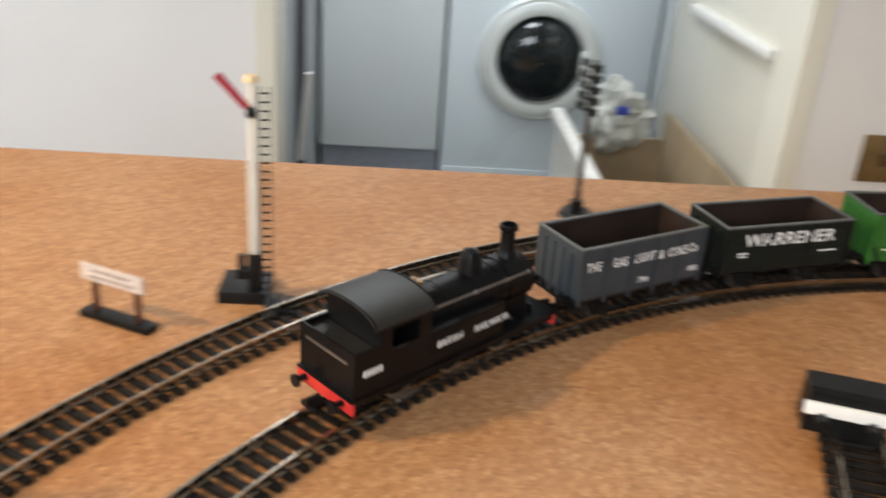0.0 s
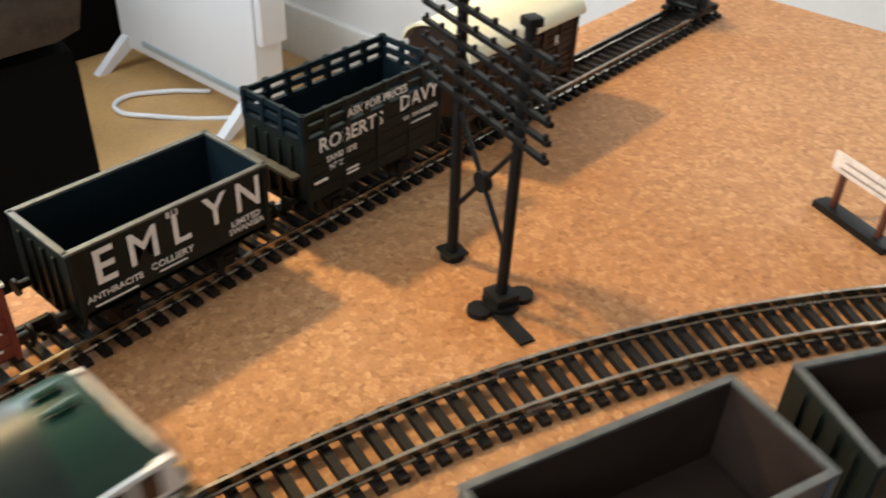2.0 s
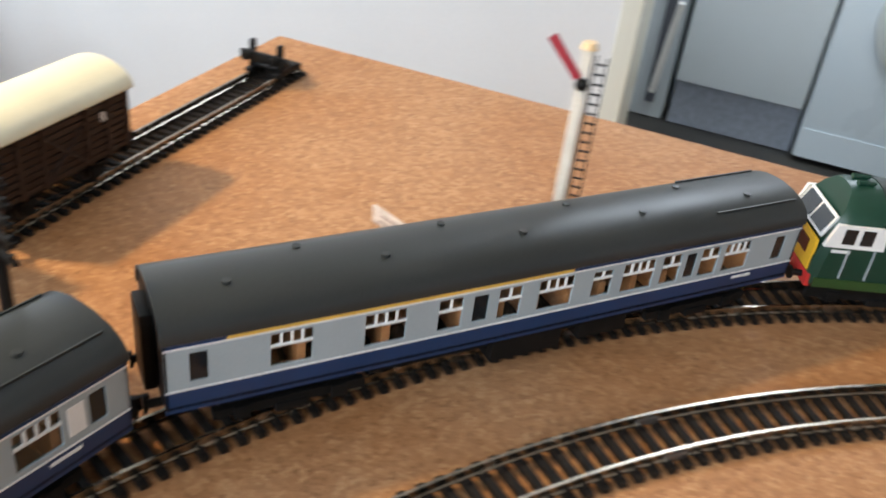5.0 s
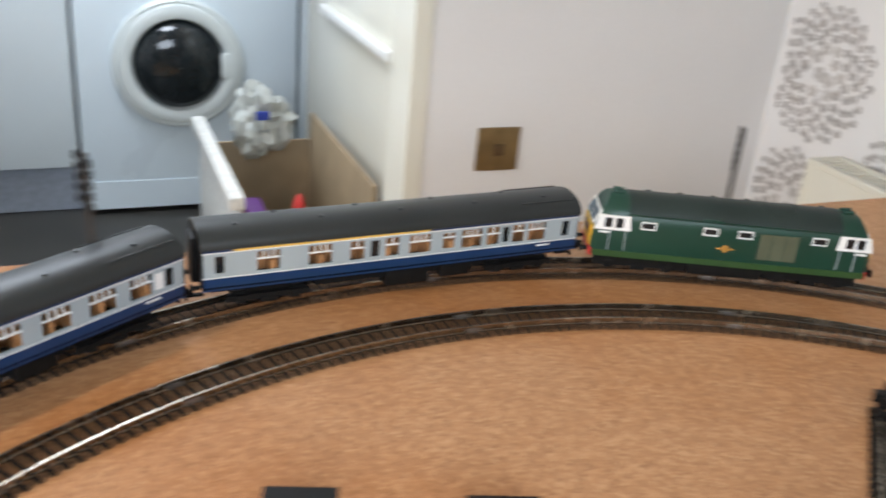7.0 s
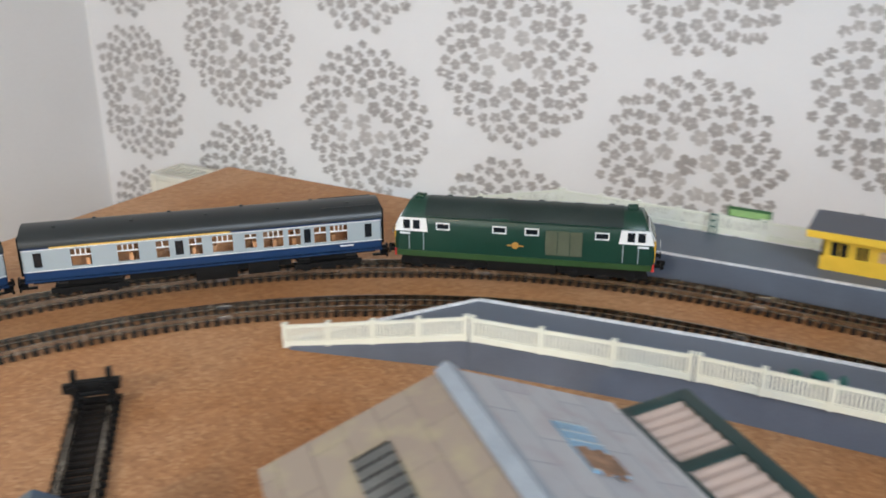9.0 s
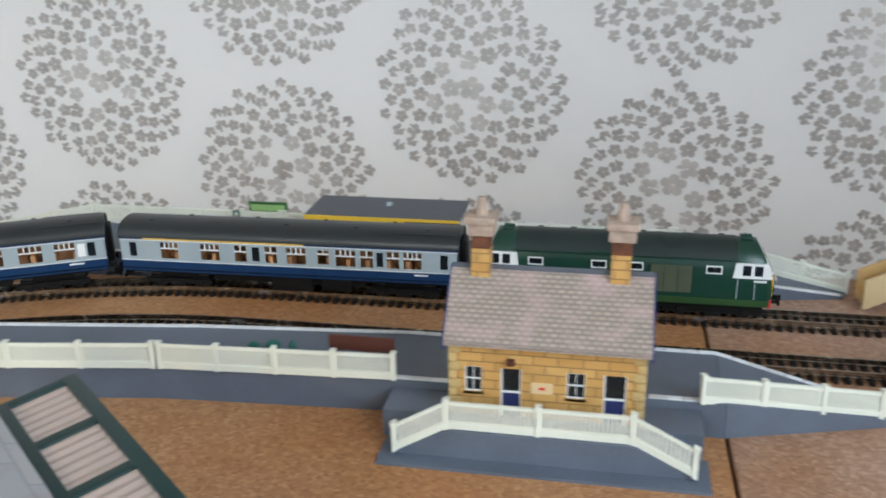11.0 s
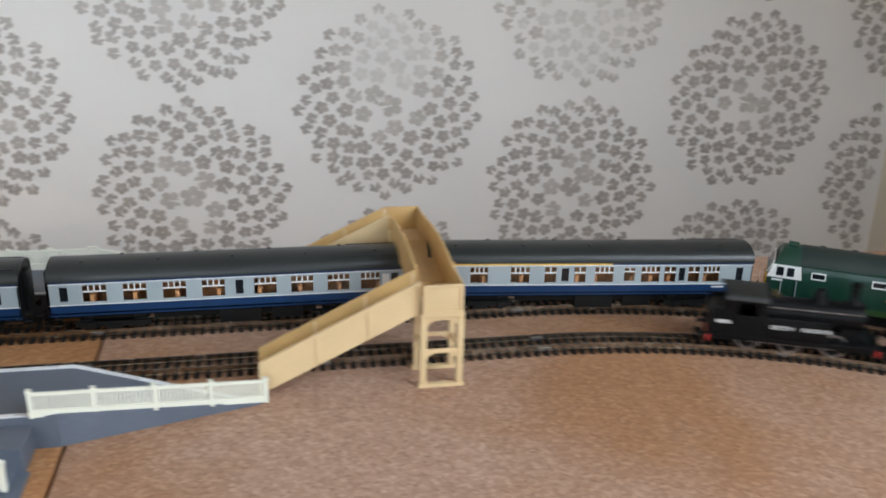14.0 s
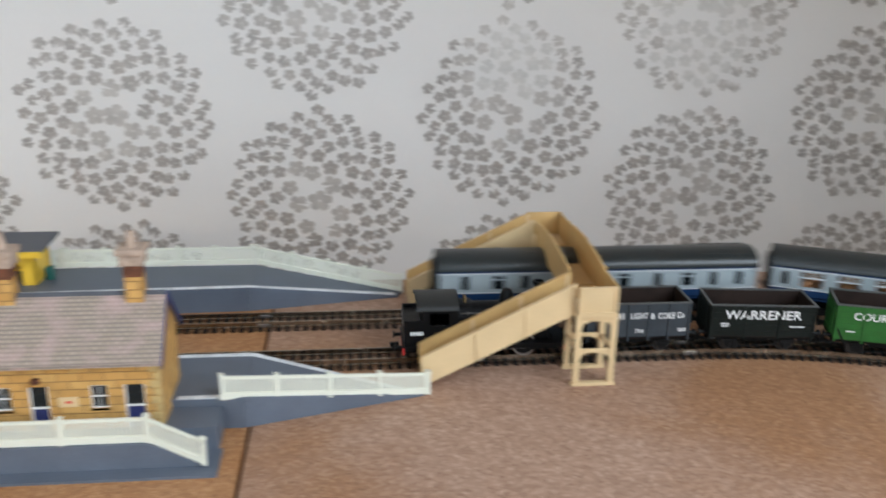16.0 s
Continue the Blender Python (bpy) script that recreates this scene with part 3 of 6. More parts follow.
def boxed_stop(m, label):
    """A low black box with a raked lid and a white beam, on the end of a siding; it faces its own +x."""
    b = thing("buffer_stop", m, label, "buffer stop", "buffer stops")
    s = fresh()
    prism(s, [(-0.011, 0.0066), (0.004, 0.0066), (0.004, 0.0235), (0.002, 0.0250), (-0.010, 0.0250), (-0.011, 0.0240)], "y", -0.0148, 0.0148)
    part("block", s, BLACK, b)
    part("beam", bx(fresh(), 0.004, 0.0056, -0.0156, 0.0156, 0.0148, 0.0200, 0.0003), WHITE, b, "white-painted beam")
    for y in (-0.009, 0.009):
        s = fresh()
        cyl(s, (0.0056, y, 0.0140), (0.0110, y, 0.0140), 0.0022, 10)
        part("buffer", s, BLACK, b)
    return b


boxed_stop(pose(-0.5000, 0.1255, 0, 0, 0, -17.6), "black box-shaped buffer stop with a white beam")
boxed_stop(pose(-0.473, 0.2015, 0, 0, 0, -17.6), "black box-shaped buffer stop with a white beam")

# ---------------------------------------------------------------- lineside things


def semaphore_signal():
    s = thing("semaphore_signal", pose(-0.597, -0.110, 0), "white lattice-ladder semaphore signal with a raised red arm", "signal")
    part("base", bx(fresh(), -0.018, 0.006, -0.017, 0.006, 0, 0.006, 0.0006), BLACK, s)
    part("post", bx(fresh(), -0.0021, 0.0021, -0.0021, 0.0021, 0.006, 0.1035, 0.0004), mat("signal_white", (0.62, 0.60, 0.54), 0.5), s)
    part("sleeve", bx(fresh(), -0.003, 0.003, -0.003, 0.003, 0.006, 0.024, 0.0004), BLACK, s)
    c = fresh()
    cyl(c, (0, 0, 0.1035), (0, 0, 0.106), 0.0034, 10, 0.0026)
    part("cap", c, CREAM, s, "cream finial cap")
    a = fresh()
    prism(a, [(0.0008, -0.0016), (0.019, -0.0019), (0.019, 0.0019), (0.0008, 0.0016)], "y", -0.0004, 0.0004)
    bx(a, 0.0145, 0.0158, -0.0006, 0.0006, -0.0018, 0.0018)
    arm = part("arm", a, mat("signal_red", (0.32, 0.02, 0.035), 0.45), s, "dull red signal arm", m=pose(0.0028, -0.001, 0.092, 0, 0, -90) @ pose(0, 0, 0, 0, -48, 0))
    sp = fresh()
    ball(sp, (-0.002, 0, 0), 0.0026)
    part("spectacle", sp, BLACK, arm)
    lv = fresh()
    bx(lv, -0.002, 0.004, -0.008, -0.003, 0.012, 0.016)
    bx(lv, -0.001, 0.002, -0.0075, -0.0045, 0.016, 0.023)
    part("lever_box", lv, BLACK, s)
    for side in (0.0028, 0.0070):
        part("stile", bx(fresh(), -0.0018, -0.0010, side, side + 0.0006, 0.004, 0.101), BLACK, s)
    for i in range(24):
        part("rung", bx(fresh(), -0.0017, -0.0011, 0.0034, 0.0070, 0.008 + i * 0.0039, 0.0087 + i * 0.0039), BLACK, s)
    for i in range(4):
        part("step", bx(fresh(), 0.004 - i * 0.001, 0.020 - i * 0.001, 0.0065 + i * 0.004, 0.0095 + i * 0.004, 0.0, 0.0065 - i * 0.0012), BLACK, s)


def trackside_sign():
    s = thing("trackside_sign", pose(-0.5702, -0.165, 0, 0, 0, 65), "small white trackside board on two brown posts", "sign")
    part("base", bx(fresh(), -0.0185, 0.0185, -0.004, 0.004, 0, 0.003, 0.0005), BLACK, s)
    for x in (-0.0115, 0.0115):
        part("post", bx(fresh(), x - 0.0011, x + 0.0011, -0.0011, 0.0011, 0.003, 0.020, 0.0002), BENCH, s)
    part("board", bx(fresh(), -0.0165, 0.0165, -0.0024, -0.0011, 0.0185, 0.0262, 0.0003), mat("faded_white_board", (0.62, 0.56, 0.52), 0.5, vary=0.15, scale=300), s, "weathered white board")
    for i, w in enumerate((0.021, 0.024)):
        part("writing", bx(fresh(), -w / 2, w / 2, -0.0027, -0.0024, 0.0234 - i * 0.003, 0.0242 - i * 0.003), mat("faded_ink", (0.28, 0.22, 0.20), 0.6), s)


def telegraph_pole(x, y, h, turn):
    p = thing("telegraph_pole", pose(x, y, 0, 0, 0, turn), "dark telegraph pole with stacked crossarms on a round base", "telegraph pole", "telegraph poles")
    b = fresh()
    cyl(b, (0, 0, 0), (0, 0, 0.004), 0.0105, 16, 0.0085)
    cyl(b, (0, 0, 0.004), (0, 0, 0.010), 0.004, 10)
    part("base", b, BLACK, p)
    c = fresh()
    cyl(c, (0, 0, 0.006), (0, 0, h), 0.0019, 10, 0.0014)
    part("pole", c, mat("pole_brown", (0.030, 0.020, 0.014), 0.6), p)
    for i in range(5):
        a = fresh()
        z = h - 0.004 - i * 0.0062
        bx(a, -0.0105, 0.0105, -0.0022, -0.0010, z - 0.0009, z + 0.0009)
        for k in (-0.0095, -0.0055, 0.0055, 0.0095):
            cyl(a, (k, -0.0016, z), (k, -0.0016, z + 0.0034), 0.0011, 8)
        part("crossarm", a, BLACK, p)


def telegraph_mast():
    """Twin splayed poles with six long crossarms, a cross brace and a centre boss; its x runs from pole to pole."""
    p = thing("telegraph_mast", pose(-0.4425, -0.2495, 0, 0, 0, 72.0), "black twin-pole telegraph mast with six long crossarms", "telegraph pole")
    for s in (-1, 1):
        c = fresh()
        cyl(c, (s * 0.0155, 0, 0.002), (s * 0.0172, 0, 0.0985), 0.0021, 10, 0.0018)
        part("pole", c, BLACK, p)
        part("cap", bx(fresh(), s * 0.0172 - 0.0024, s * 0.0172 + 0.0024, -0.0024, 0.0024, 0.0985, 0.1012, 0.0004), BLACK, p)
        f = fresh()
        cyl(f, (s * 0.0155, 0, 0), (s * 0.0155, 0, 0.0025), 0.0065 if s > 0 else 0.0045, 14)
        bx(f, s * 0.0155 - 0.0045, s * 0.0155 + 0.0045, -0.0045, 0.0045, 0.0025, 0.006 if s > 0 else 0.003, 0.0005)
        if s > 0:
            for k in (-1, 1):
                cyl(f, (0.0155, k * 0.0085, 0), (0.0155, k * 0.0085, 0.002), 0.0042, 12)
        part("foot", f, BLACK, p)
    part("foot_bar", bx(fresh(), 0.0190, 0.0360, -0.0060, -0.0005, 0, 0.0012, 0.0002), BLACK, p)
    for i in range(6):
        z = 0.0655 + i * 0.0058
        a = fresh()
        bx(a, -0.0345, 0.0345, -0.0042, -0.0024, z - 0.0007, z + 0.0007)
        for k in range(8):
            x = -0.0328 + k * 0.00937
            cyl(a, (x, -0.0032, z), (x, -0.0032, z + 0.0016), 0.0005, 7)
            cyl(a, (x, -0.0032, z + 0.0008), (x, -0.0032, z + 0.0022), 0.0008, 8)
        part("crossarm", a, BLACK, p)
    for za, zb in ((0.022, 0.058), (0.058, 0.022)):
        c = fresh()
        cyl(c, (-0.0150, 0, za), (0.0150, 0, zb), 0.0009, 7)
        part("brace", c, BLACK, p)
    c = fresh()
    cyl(c, (0, -0.0014, 0.040), (0, 0.0014, 0.040), 0.0036, 14)
    part("boss", c, BLACK, p)


semaphore_signal()
trackside_sign()
telegraph_mast()
telegraph_pole(-0.721, 0.061, 0.094, 20)
telegraph_pole(-0.722, 0.500, 0.094, -40)

# ---------------------------------------------------------------- station platforms


def slab(bm, ring, z_of, bottom=0.0):
    """A platform from its outline in plan, with a top that may fall along it."""
    top = [bm.verts.new((x, y, z_of(x, y))) for x, y in ring]
    low = [bm.verts.new((x, y, bottom)) for x, y in ring]
    n = len(ring)
    bm.faces.new(top)
    bm.faces.new(low[::-1])
    for i in range(n):
        bm.faces.new((top[i], low[i], low[(i + 1) % n], top[(i + 1) % n]))
    return bm


def fence_run(parent, a, b, za, zb, n_posts, h=0.0155, name="fence_panel"):
    """Paling fence from a to b: posts, a solid foot, rails and pales; its foot follows za to zb."""
    a, b = Vector(a), Vector(b)
    d = b - a
    length, yaw = d.length, math.atan2(d.y, d.x)
    tilt = math.atan2(zb - za, length)
    m = Matrix.Translation((a.x, a.y, za)) @ Matrix.Rotation(yaw, 4, "Z") 

    def raked(bm):
        for v in bm.verts:
            v.co.z += v.co.x * math.tan(tilt)
        return bm
    p = fresh()
    bx(p, 0, length, -0.0007, 0.0007, 0.0002, h * 0.20)
    bx(p, 0, length, -0.0011, 0.0011, h * 0.18, h * 0.27)
    bx(p, 0, length, -0.0008, 0.0008, h * 0.86, h * 0.94)
    step = 0.0021
    for i in range(int(length / step)):
        x = (i + 0.5) * step
        bx(p, x - 0.00066, x + 0.00066, -0.0005, 0.0005, h * 0.26, h * 0.99)
    part(name, raked(p), FENCE, parent, m=m)
    for i in range(n_posts):
        x = length * i / (n_posts - 1)
        q = fresh()
        bx(q, x - 0.0012, x + 0.0012, -0.0014, 0.0014, 0, h)
        bx(q, x - 0.0016, x + 0.0016, -0.0018, 0.0018, h, h + 0.0012)
        part("fence_post", raked(q), FENCE, parent, m=m)


def edging(parent, pts, side):
    """White ribbed edge stones along a line of (x, y, z), each stone a piece of its own tone."""
    for (xa, ya, za), (xb, yb, zb) in zip(pts, pts[1:]):
        d = math.hypot(xb - xa, yb - ya)
        yaw, tilt = math.degrees(math.atan2(yb - ya, xb - xa)), -math.degrees(math.atan2(zb - za, d))
        n = max(1, round(d / 0.0095))
        me = mesh_of("edge_stone", bx(fresh(), 0.0002, d / n - 0.0002, -0.0036 if side > 0 else 0.0, 0.0 if side > 0 else 0.0036, -0.0004, 0.0007, 0.00015), EDGE)
        m = Matrix.Translation((xa, ya, za)) @ pose(0, 0, 0, 0, 0, yaw) @ pose(0, 0, 0, 0, tilt, 0)
        for i in range(n):
            ob = new("edge_stone", me)
            ob.parent, ob.matrix_basis = parent, m @ pose(d / n * i, 0, 0)


EDGE = mat("white_edge_stone", (0.70, 0.71, 0.72), 0.5, vary=0.06, random_tone=0.12)


def front_platform():
    p = thing("station_platform", pose(0, 0, 0), "grey plastic platform with white edging and ivory fence", "platform", "platforms")
    H = 0.020
    part("deck", slab(fresh(), [(-0.369, 0.646), (-0.22, 0.666), (-0.087, 0.677), (0.091, 0.677), (0.091, 0.6165), (-0.085, 0.6165), (-0.220, 0.609), (-0.346, 0.590)], lambda x, y: H), GREY_PLAT, p)
    part("ramp", slab(fresh(), [(-0.3692, 0.646), (-0.3462, 0.590), (-0.455, 0.557), (-0.463, 0.567)], lambda x, y: H if x > -0.40 else 0.002), GREY_PLAT, p)
    part("ramp", slab(fresh(), [(0.0912, 0.677), (0.196, 0.6500), (0.201, 0.6485), (0.0912, 0.6165)], lambda x, y: H if x < 0.15 else 0.002), GREY_PLAT, p)
    edging(p, [(-0.463, 0.567, 0.0024), (-0.369, 0.646, H), (-0.22, 0.666, H), (-0.087, 0.677, H), (0.091, 0.677, H), (0.196, 0.650, 0.0024)], 1)
    edging(p, [(-0.085, 0.6166, H), (-0.052, 0.6166, H)], -1)
    edging(p, [(0.052, 0.6166, H), (0.079, 0.6166, H)], -1)
    fence_run(p, (-0.459, 0.558, 0), (-0.347, 0.5885, 0), 0.0005, H, 5)
    fence_run(p, (-0.343, 0.5890, 0), (-0.220, 0.6075, 0), H, H, 4)
    fence_run(p, (-0.216, 0.6080, 0), (-0.083, 0.6155, 0), H, H, 5)
    fence_run(p, (0.079, 0.6155, 0), (0.2035, 0.6495, 0), H, 0.0008, 5)
    fl = thing("station_nameboard", pose(-0.1015, 0.6195, H), "long maroon station board on two short posts", "sign")
    part("board", bx(fresh(), -0.0185, 0.0185, -0.0008, 0.0008, 0.0140, 0.0228, 0.0003), BENCH, fl)
    for x in (-0.0150, 0.0150):
        part("post", bx(fresh(), x - 0.001, x + 0.001, 0.0008, 0.0022, 0.0, 0.0215), BENCH, fl)
    for i, (x, r, h) in enumerate(((-0.171, 0.0036, 0.0075), (-0.159, 0.0048, 0.0095), (-0.147, 0.0022, 0.0100))):
        b = fresh()
        lathe(b, [(0.0001, 0), (r * 0.8, 0), (r, h * 0.35), (r * 0.92, h * 0.8), (r * 0.3, h), (0.0001, h)], 14)
        tagged(part("shrub_tub", b, TEAL, None, m=pose(x, 0.634, H)), "small teal plastic tub on the platform", "tub", "platform tubs")


def forecourt():
    f = thing("station_forecourt", pose(0, 0, 0), "grey ramped forecourt with an ivory fence in front of the station", "forecourt")
    part("deck", bx(fresh(), -0.0835, 0.0785, 0.5915, 0.6160, 0, 0.0155), GREY_PLAT, f)
    w = fresh()
    prism(w, [(-0.074, 0.0), (0.074, 0.0), (0.074, 0.0035), (0.044, 0.0165), (-0.046, 0.0165), (-0.074, 0.0035)], "y", 0.574, 0.5915)
    part("ramp", w, GREY_PLAT, f)
    part("base_plate", bx(fresh(), -0.081, 0.081, 0.564, 0.5915, 0, 0.0016), GREY_PLAT, f)
    fence_run(f, (-0.073, 0.5725, 0), (-0.047, 0.5765, 0), 0.0035, 0.0165, 2)
    fence_run(f, (-0.047, 0.5765, 0), (0.044, 0.5765, 0), 0.0165, 0.0165, 3)
    fence_run(f, (0.044, 0.5765, 0), (0.0735, 0.5725, 0), 0.0165, 0.0035, 2)


def sash(parent, x, z0, w, h, y):
    win = part("window", bx(fresh(), x - w / 2, x + w / 2, y - 0.0003, y + 0.0002, z0, z0 + h), DARK_PANE, parent)
    fr = fresh()
    for a, b in ((x - w / 2, x - w / 2 + 0.0006), (x + w / 2 - 0.0006, x + w / 2), (x - 0.0002, x + 0.0002)):
        bx(fr, a, b, y - 0.0008, y - 0.0002, z0, z0 + h)
    for a in (z0, z0 + h * 0.5 - 0.0003, z0 + h - 0.0006):
        bx(fr, x - w / 2, x + w / 2, y - 0.0009, y - 0.0002, a, a + 0.0006)
    part("window_frame", fr, WHITE, win)
    part("window_sill", bx(fresh(), x - w / 2 - 0.001, x + w / 2 + 0.001, y - 0.0016, y, z0 - 0.0016, z0 - 0.0002), QUOIN, win)


def station_building():
    s = thing("station_building", pose(0, 0, 0.0155), "sandstone card station with grey slate roof and two chimneys", "station building")
    x0, x1, y0, y1, H = -0.0485, 0.0490, 0.5945, 0.6465, 0.0440
    body = fresh()
    holes = [(-0.0405, -0.0318, 0.0130, 0.0272), (-0.0222, -0.0118, 0.0, 0.0272), (0.0108, 0.0200, 0.0130, 0.0272), (0.0290, 0.0402, 0.0, 0.0272)]
    pierced(body, x0, x1, 0, H, y0, y0 + 0.003, holes)
    bx(body, x0, x1, y1 - 0.003, y1, 0, H)
    gab = [(y0, 0), (y1, 0), (y1, H), ((y0 + y1) / 2, H + 0.0265), (y0, H)]
    prism(body, gab, "x", x0 - 0.0001, x0 + 0.003)
    prism(body, gab, "x", x1 - 0.003, x1 + 0.0001)
    uv_box(part("wall", body, STONE, s, "printed sandstone wall", None))
    for i in range(9):
        for cx, sg in ((x0, 1), (x1, -1)):
            ln = 0.0058 if i % 2 else 0.0036
            a, b = (cx - 0.0003, cx + ln) if sg > 0 else (cx - ln, cx + 0.0003)
            part("quoin", bx(fresh(), a, b, y0 - 0.0005, y0 + 0.002, i * 0.0049 + 0.0002, i * 0.0049 + 0.0046, 0.0001), QUOIN, s)
    for a, b, lo, hi in holes:
        if lo > 0:
            sash(s, (a + b) / 2, lo, b - a, hi - lo, y0 + 0.0016)
        else:
            d = part("door", bx(fresh(), a, b, y0 + 0.0014, y0 + 0.0022, 0, 0.0135), NAVY, s, "navy blue panelled door")
            part("door_light", bx(fresh(), a + 0.0008, b - 0.0008, y0 + 0.0016, y0 + 0.0020, 0.0137, hi - 0.0006), DARK_PANE, d)
            part("transom", bx(fresh(), a, b, y0 + 0.0008, y0 + 0.0016, 0.0132, 0.0142), WHITE, d)
            part("door_post", bx(fresh(), a, a + 0.0008, y0 + 0.0006, y0 + 0.0016, 0, hi), WHITE, d)
            part("door_post", bx(fresh(), b - 0.0008, b, y0 + 0.0006, y0 + 0.0016, 0, hi), WHITE, d)
    lamp = fresh()
    bx(lamp, -0.0190, -0.0150, y0 - 0.0035, y0 - 0.0003, 0.0300, 0.0330, 0.0004)
    part("wall_lamp", lamp, BENCH, s)
    sg = part("notice", bx(fresh(), -0.0068, 0.0040, y0 - 0.0005, y0 - 0.0001, 0.0145, 0.0205), CREAM, s, "small cream notice with red writing")
    part("writing", bx(fresh(), -0.0028, 0.0002, y0 - 0.0007, y0 - 0.0005, 0.0168, 0.0182), RED, sg)
    ym = (y0 + y1) / 2
    for sgn in (-1, 1):
        r = fresh()
        e = y0 - 0.0042 if sgn < 0 else y1 + 0.0042
        k = 0.0265 / (ym - y0)
        ze = H - 0.0042 * k
        prism(r, [(e, ze), (ym, H + 0.0265), (ym, H + 0.0282), (e, ze + 0.0017)], "x", x0 - 0.0022, x1 + 0.0022)
        uv_box(part("roof", r, SLATES, s, "lichen-spotted grey slate roof", None))
        part("barge_board", prism(fresh(), [(e, ze - 0.002), (ym, H + 0.0245), (ym, H + 0.0284), (e, ze + 0.0019)], "x", x1 + 0.0022, x1 + 0.0030), NAVY, s)
        part("barge_board", prism(fresh(), [(e, ze - 0.002), (ym, H + 0.0245), (ym, H + 0.0284), (e, ze + 0.0019)], "x", x0 - 0.0030, x0 - 0.0022), NAVY, s)
    part("ridge", prism(fresh(), [(ym - 0.0018, H + 0.0268), (ym, H + 0.0290), (ym + 0.0018, H + 0.0268)], "x", x0 - 0.002, x1 + 0.002), SLATE_PLASTIC, s)
    for x in (-0.0355, 0.0345):
        st = bx(fresh(), x - 0.0048, x + 0.0048, ym - 0.0048, ym + 0.0048, H + 0.018, H + 0.0395)
        c = part("chimney", st, STONE, s)
        uv_box(c)
        sm = bx(fresh(), x - 0.0050, x + 0.0050, ym - 0.0050, ym + 0.0050, H + 0.0385, H + 0.0455, 0.0003)
        part("sooty_course", sm, mat("sooty_brick", (0.16, 0.055, 0.025), 0.8, vary=0.3, scale=200), c)
        tp = bx(fresh(), x - 0.0066, x + 0.0066, ym - 0.0066, ym + 0.0066, H + 0.0455, H + 0.0520, 0.0008)
        bx(tp, x - 0.0080, x + 0.0080, ym - 0.0080, ym + 0.0080, H + 0.0520, H + 0.0555, 0.0006)
        part("chimney_cap", tp, mat("weathered_cap", (0.46, 0.34, 0.26), 0.8, vary=0.15, scale=150), c)
        pt = fresh()
        cyl(pt, (x, ym, H + 0.0555), (x, ym, H + 0.0645), 0.0034, 10, 0.0022)
        part("chimney_pot", pt, mat("weathered_cap", (0.46, 0.34, 0.26)), c)


def back_platform():
    p = thing("station_platform", pose(0, 0, 0), "grey plastic platform along the wall with ivory fence", "platform", "platforms")
    H = 0.020
    part("deck", slab(fresh(), [(-0.400, 0.782), (-0.19, 0.789), (0.075, 0.797), (0.075, 0.849), (-0.40, 0.849)], lambda x, y: H), GREY_PLAT, p)
    part("ramp", slab(fresh(), [(0.0752, 0.797), (0.192, 0.818), (0.196, 0.826), (0.0752, 0.849)], lambda x, y: H if x < 0.12 else 0.002), GREY_PLAT, p)
    part("ramp", slab(fresh(), [(-0.4002, 0.782), (-0.4002, 0.849), (-0.505, 0.832), (-0.508, 0.822)], lambda x, y: H if x > -0.45 else 0.002), GREY_PLAT, p)
    edging(p, [(-0.508, 0.822, 0.0024), (-0.400, 0.782, H), (-0.19, 0.789, H), (0.075, 0.797, H), (0.192, 0.818, 0.0024)], -1)
    fence_run(p, (-0.506, 0.834, 0), (-0.402, 0.8515, 0), 0.0006, H, 4)
    fence_run(p, (-0.398, 0.8515, 0), (-0.235, 0.8515, 0), H, H, 6)
    fence_run(p, (-0.231, 0.8515, 0), (-0.08, 0.8515, 0), H, H, 6)
    fence_run(p, (-0.076, 0.8515, 0), (0.073, 0.8515, 0), H, H, 6)
    fence_run(p, (0.077, 0.8515, 0), (0.196, 0.8280, 0), H, 0.0006, 5)


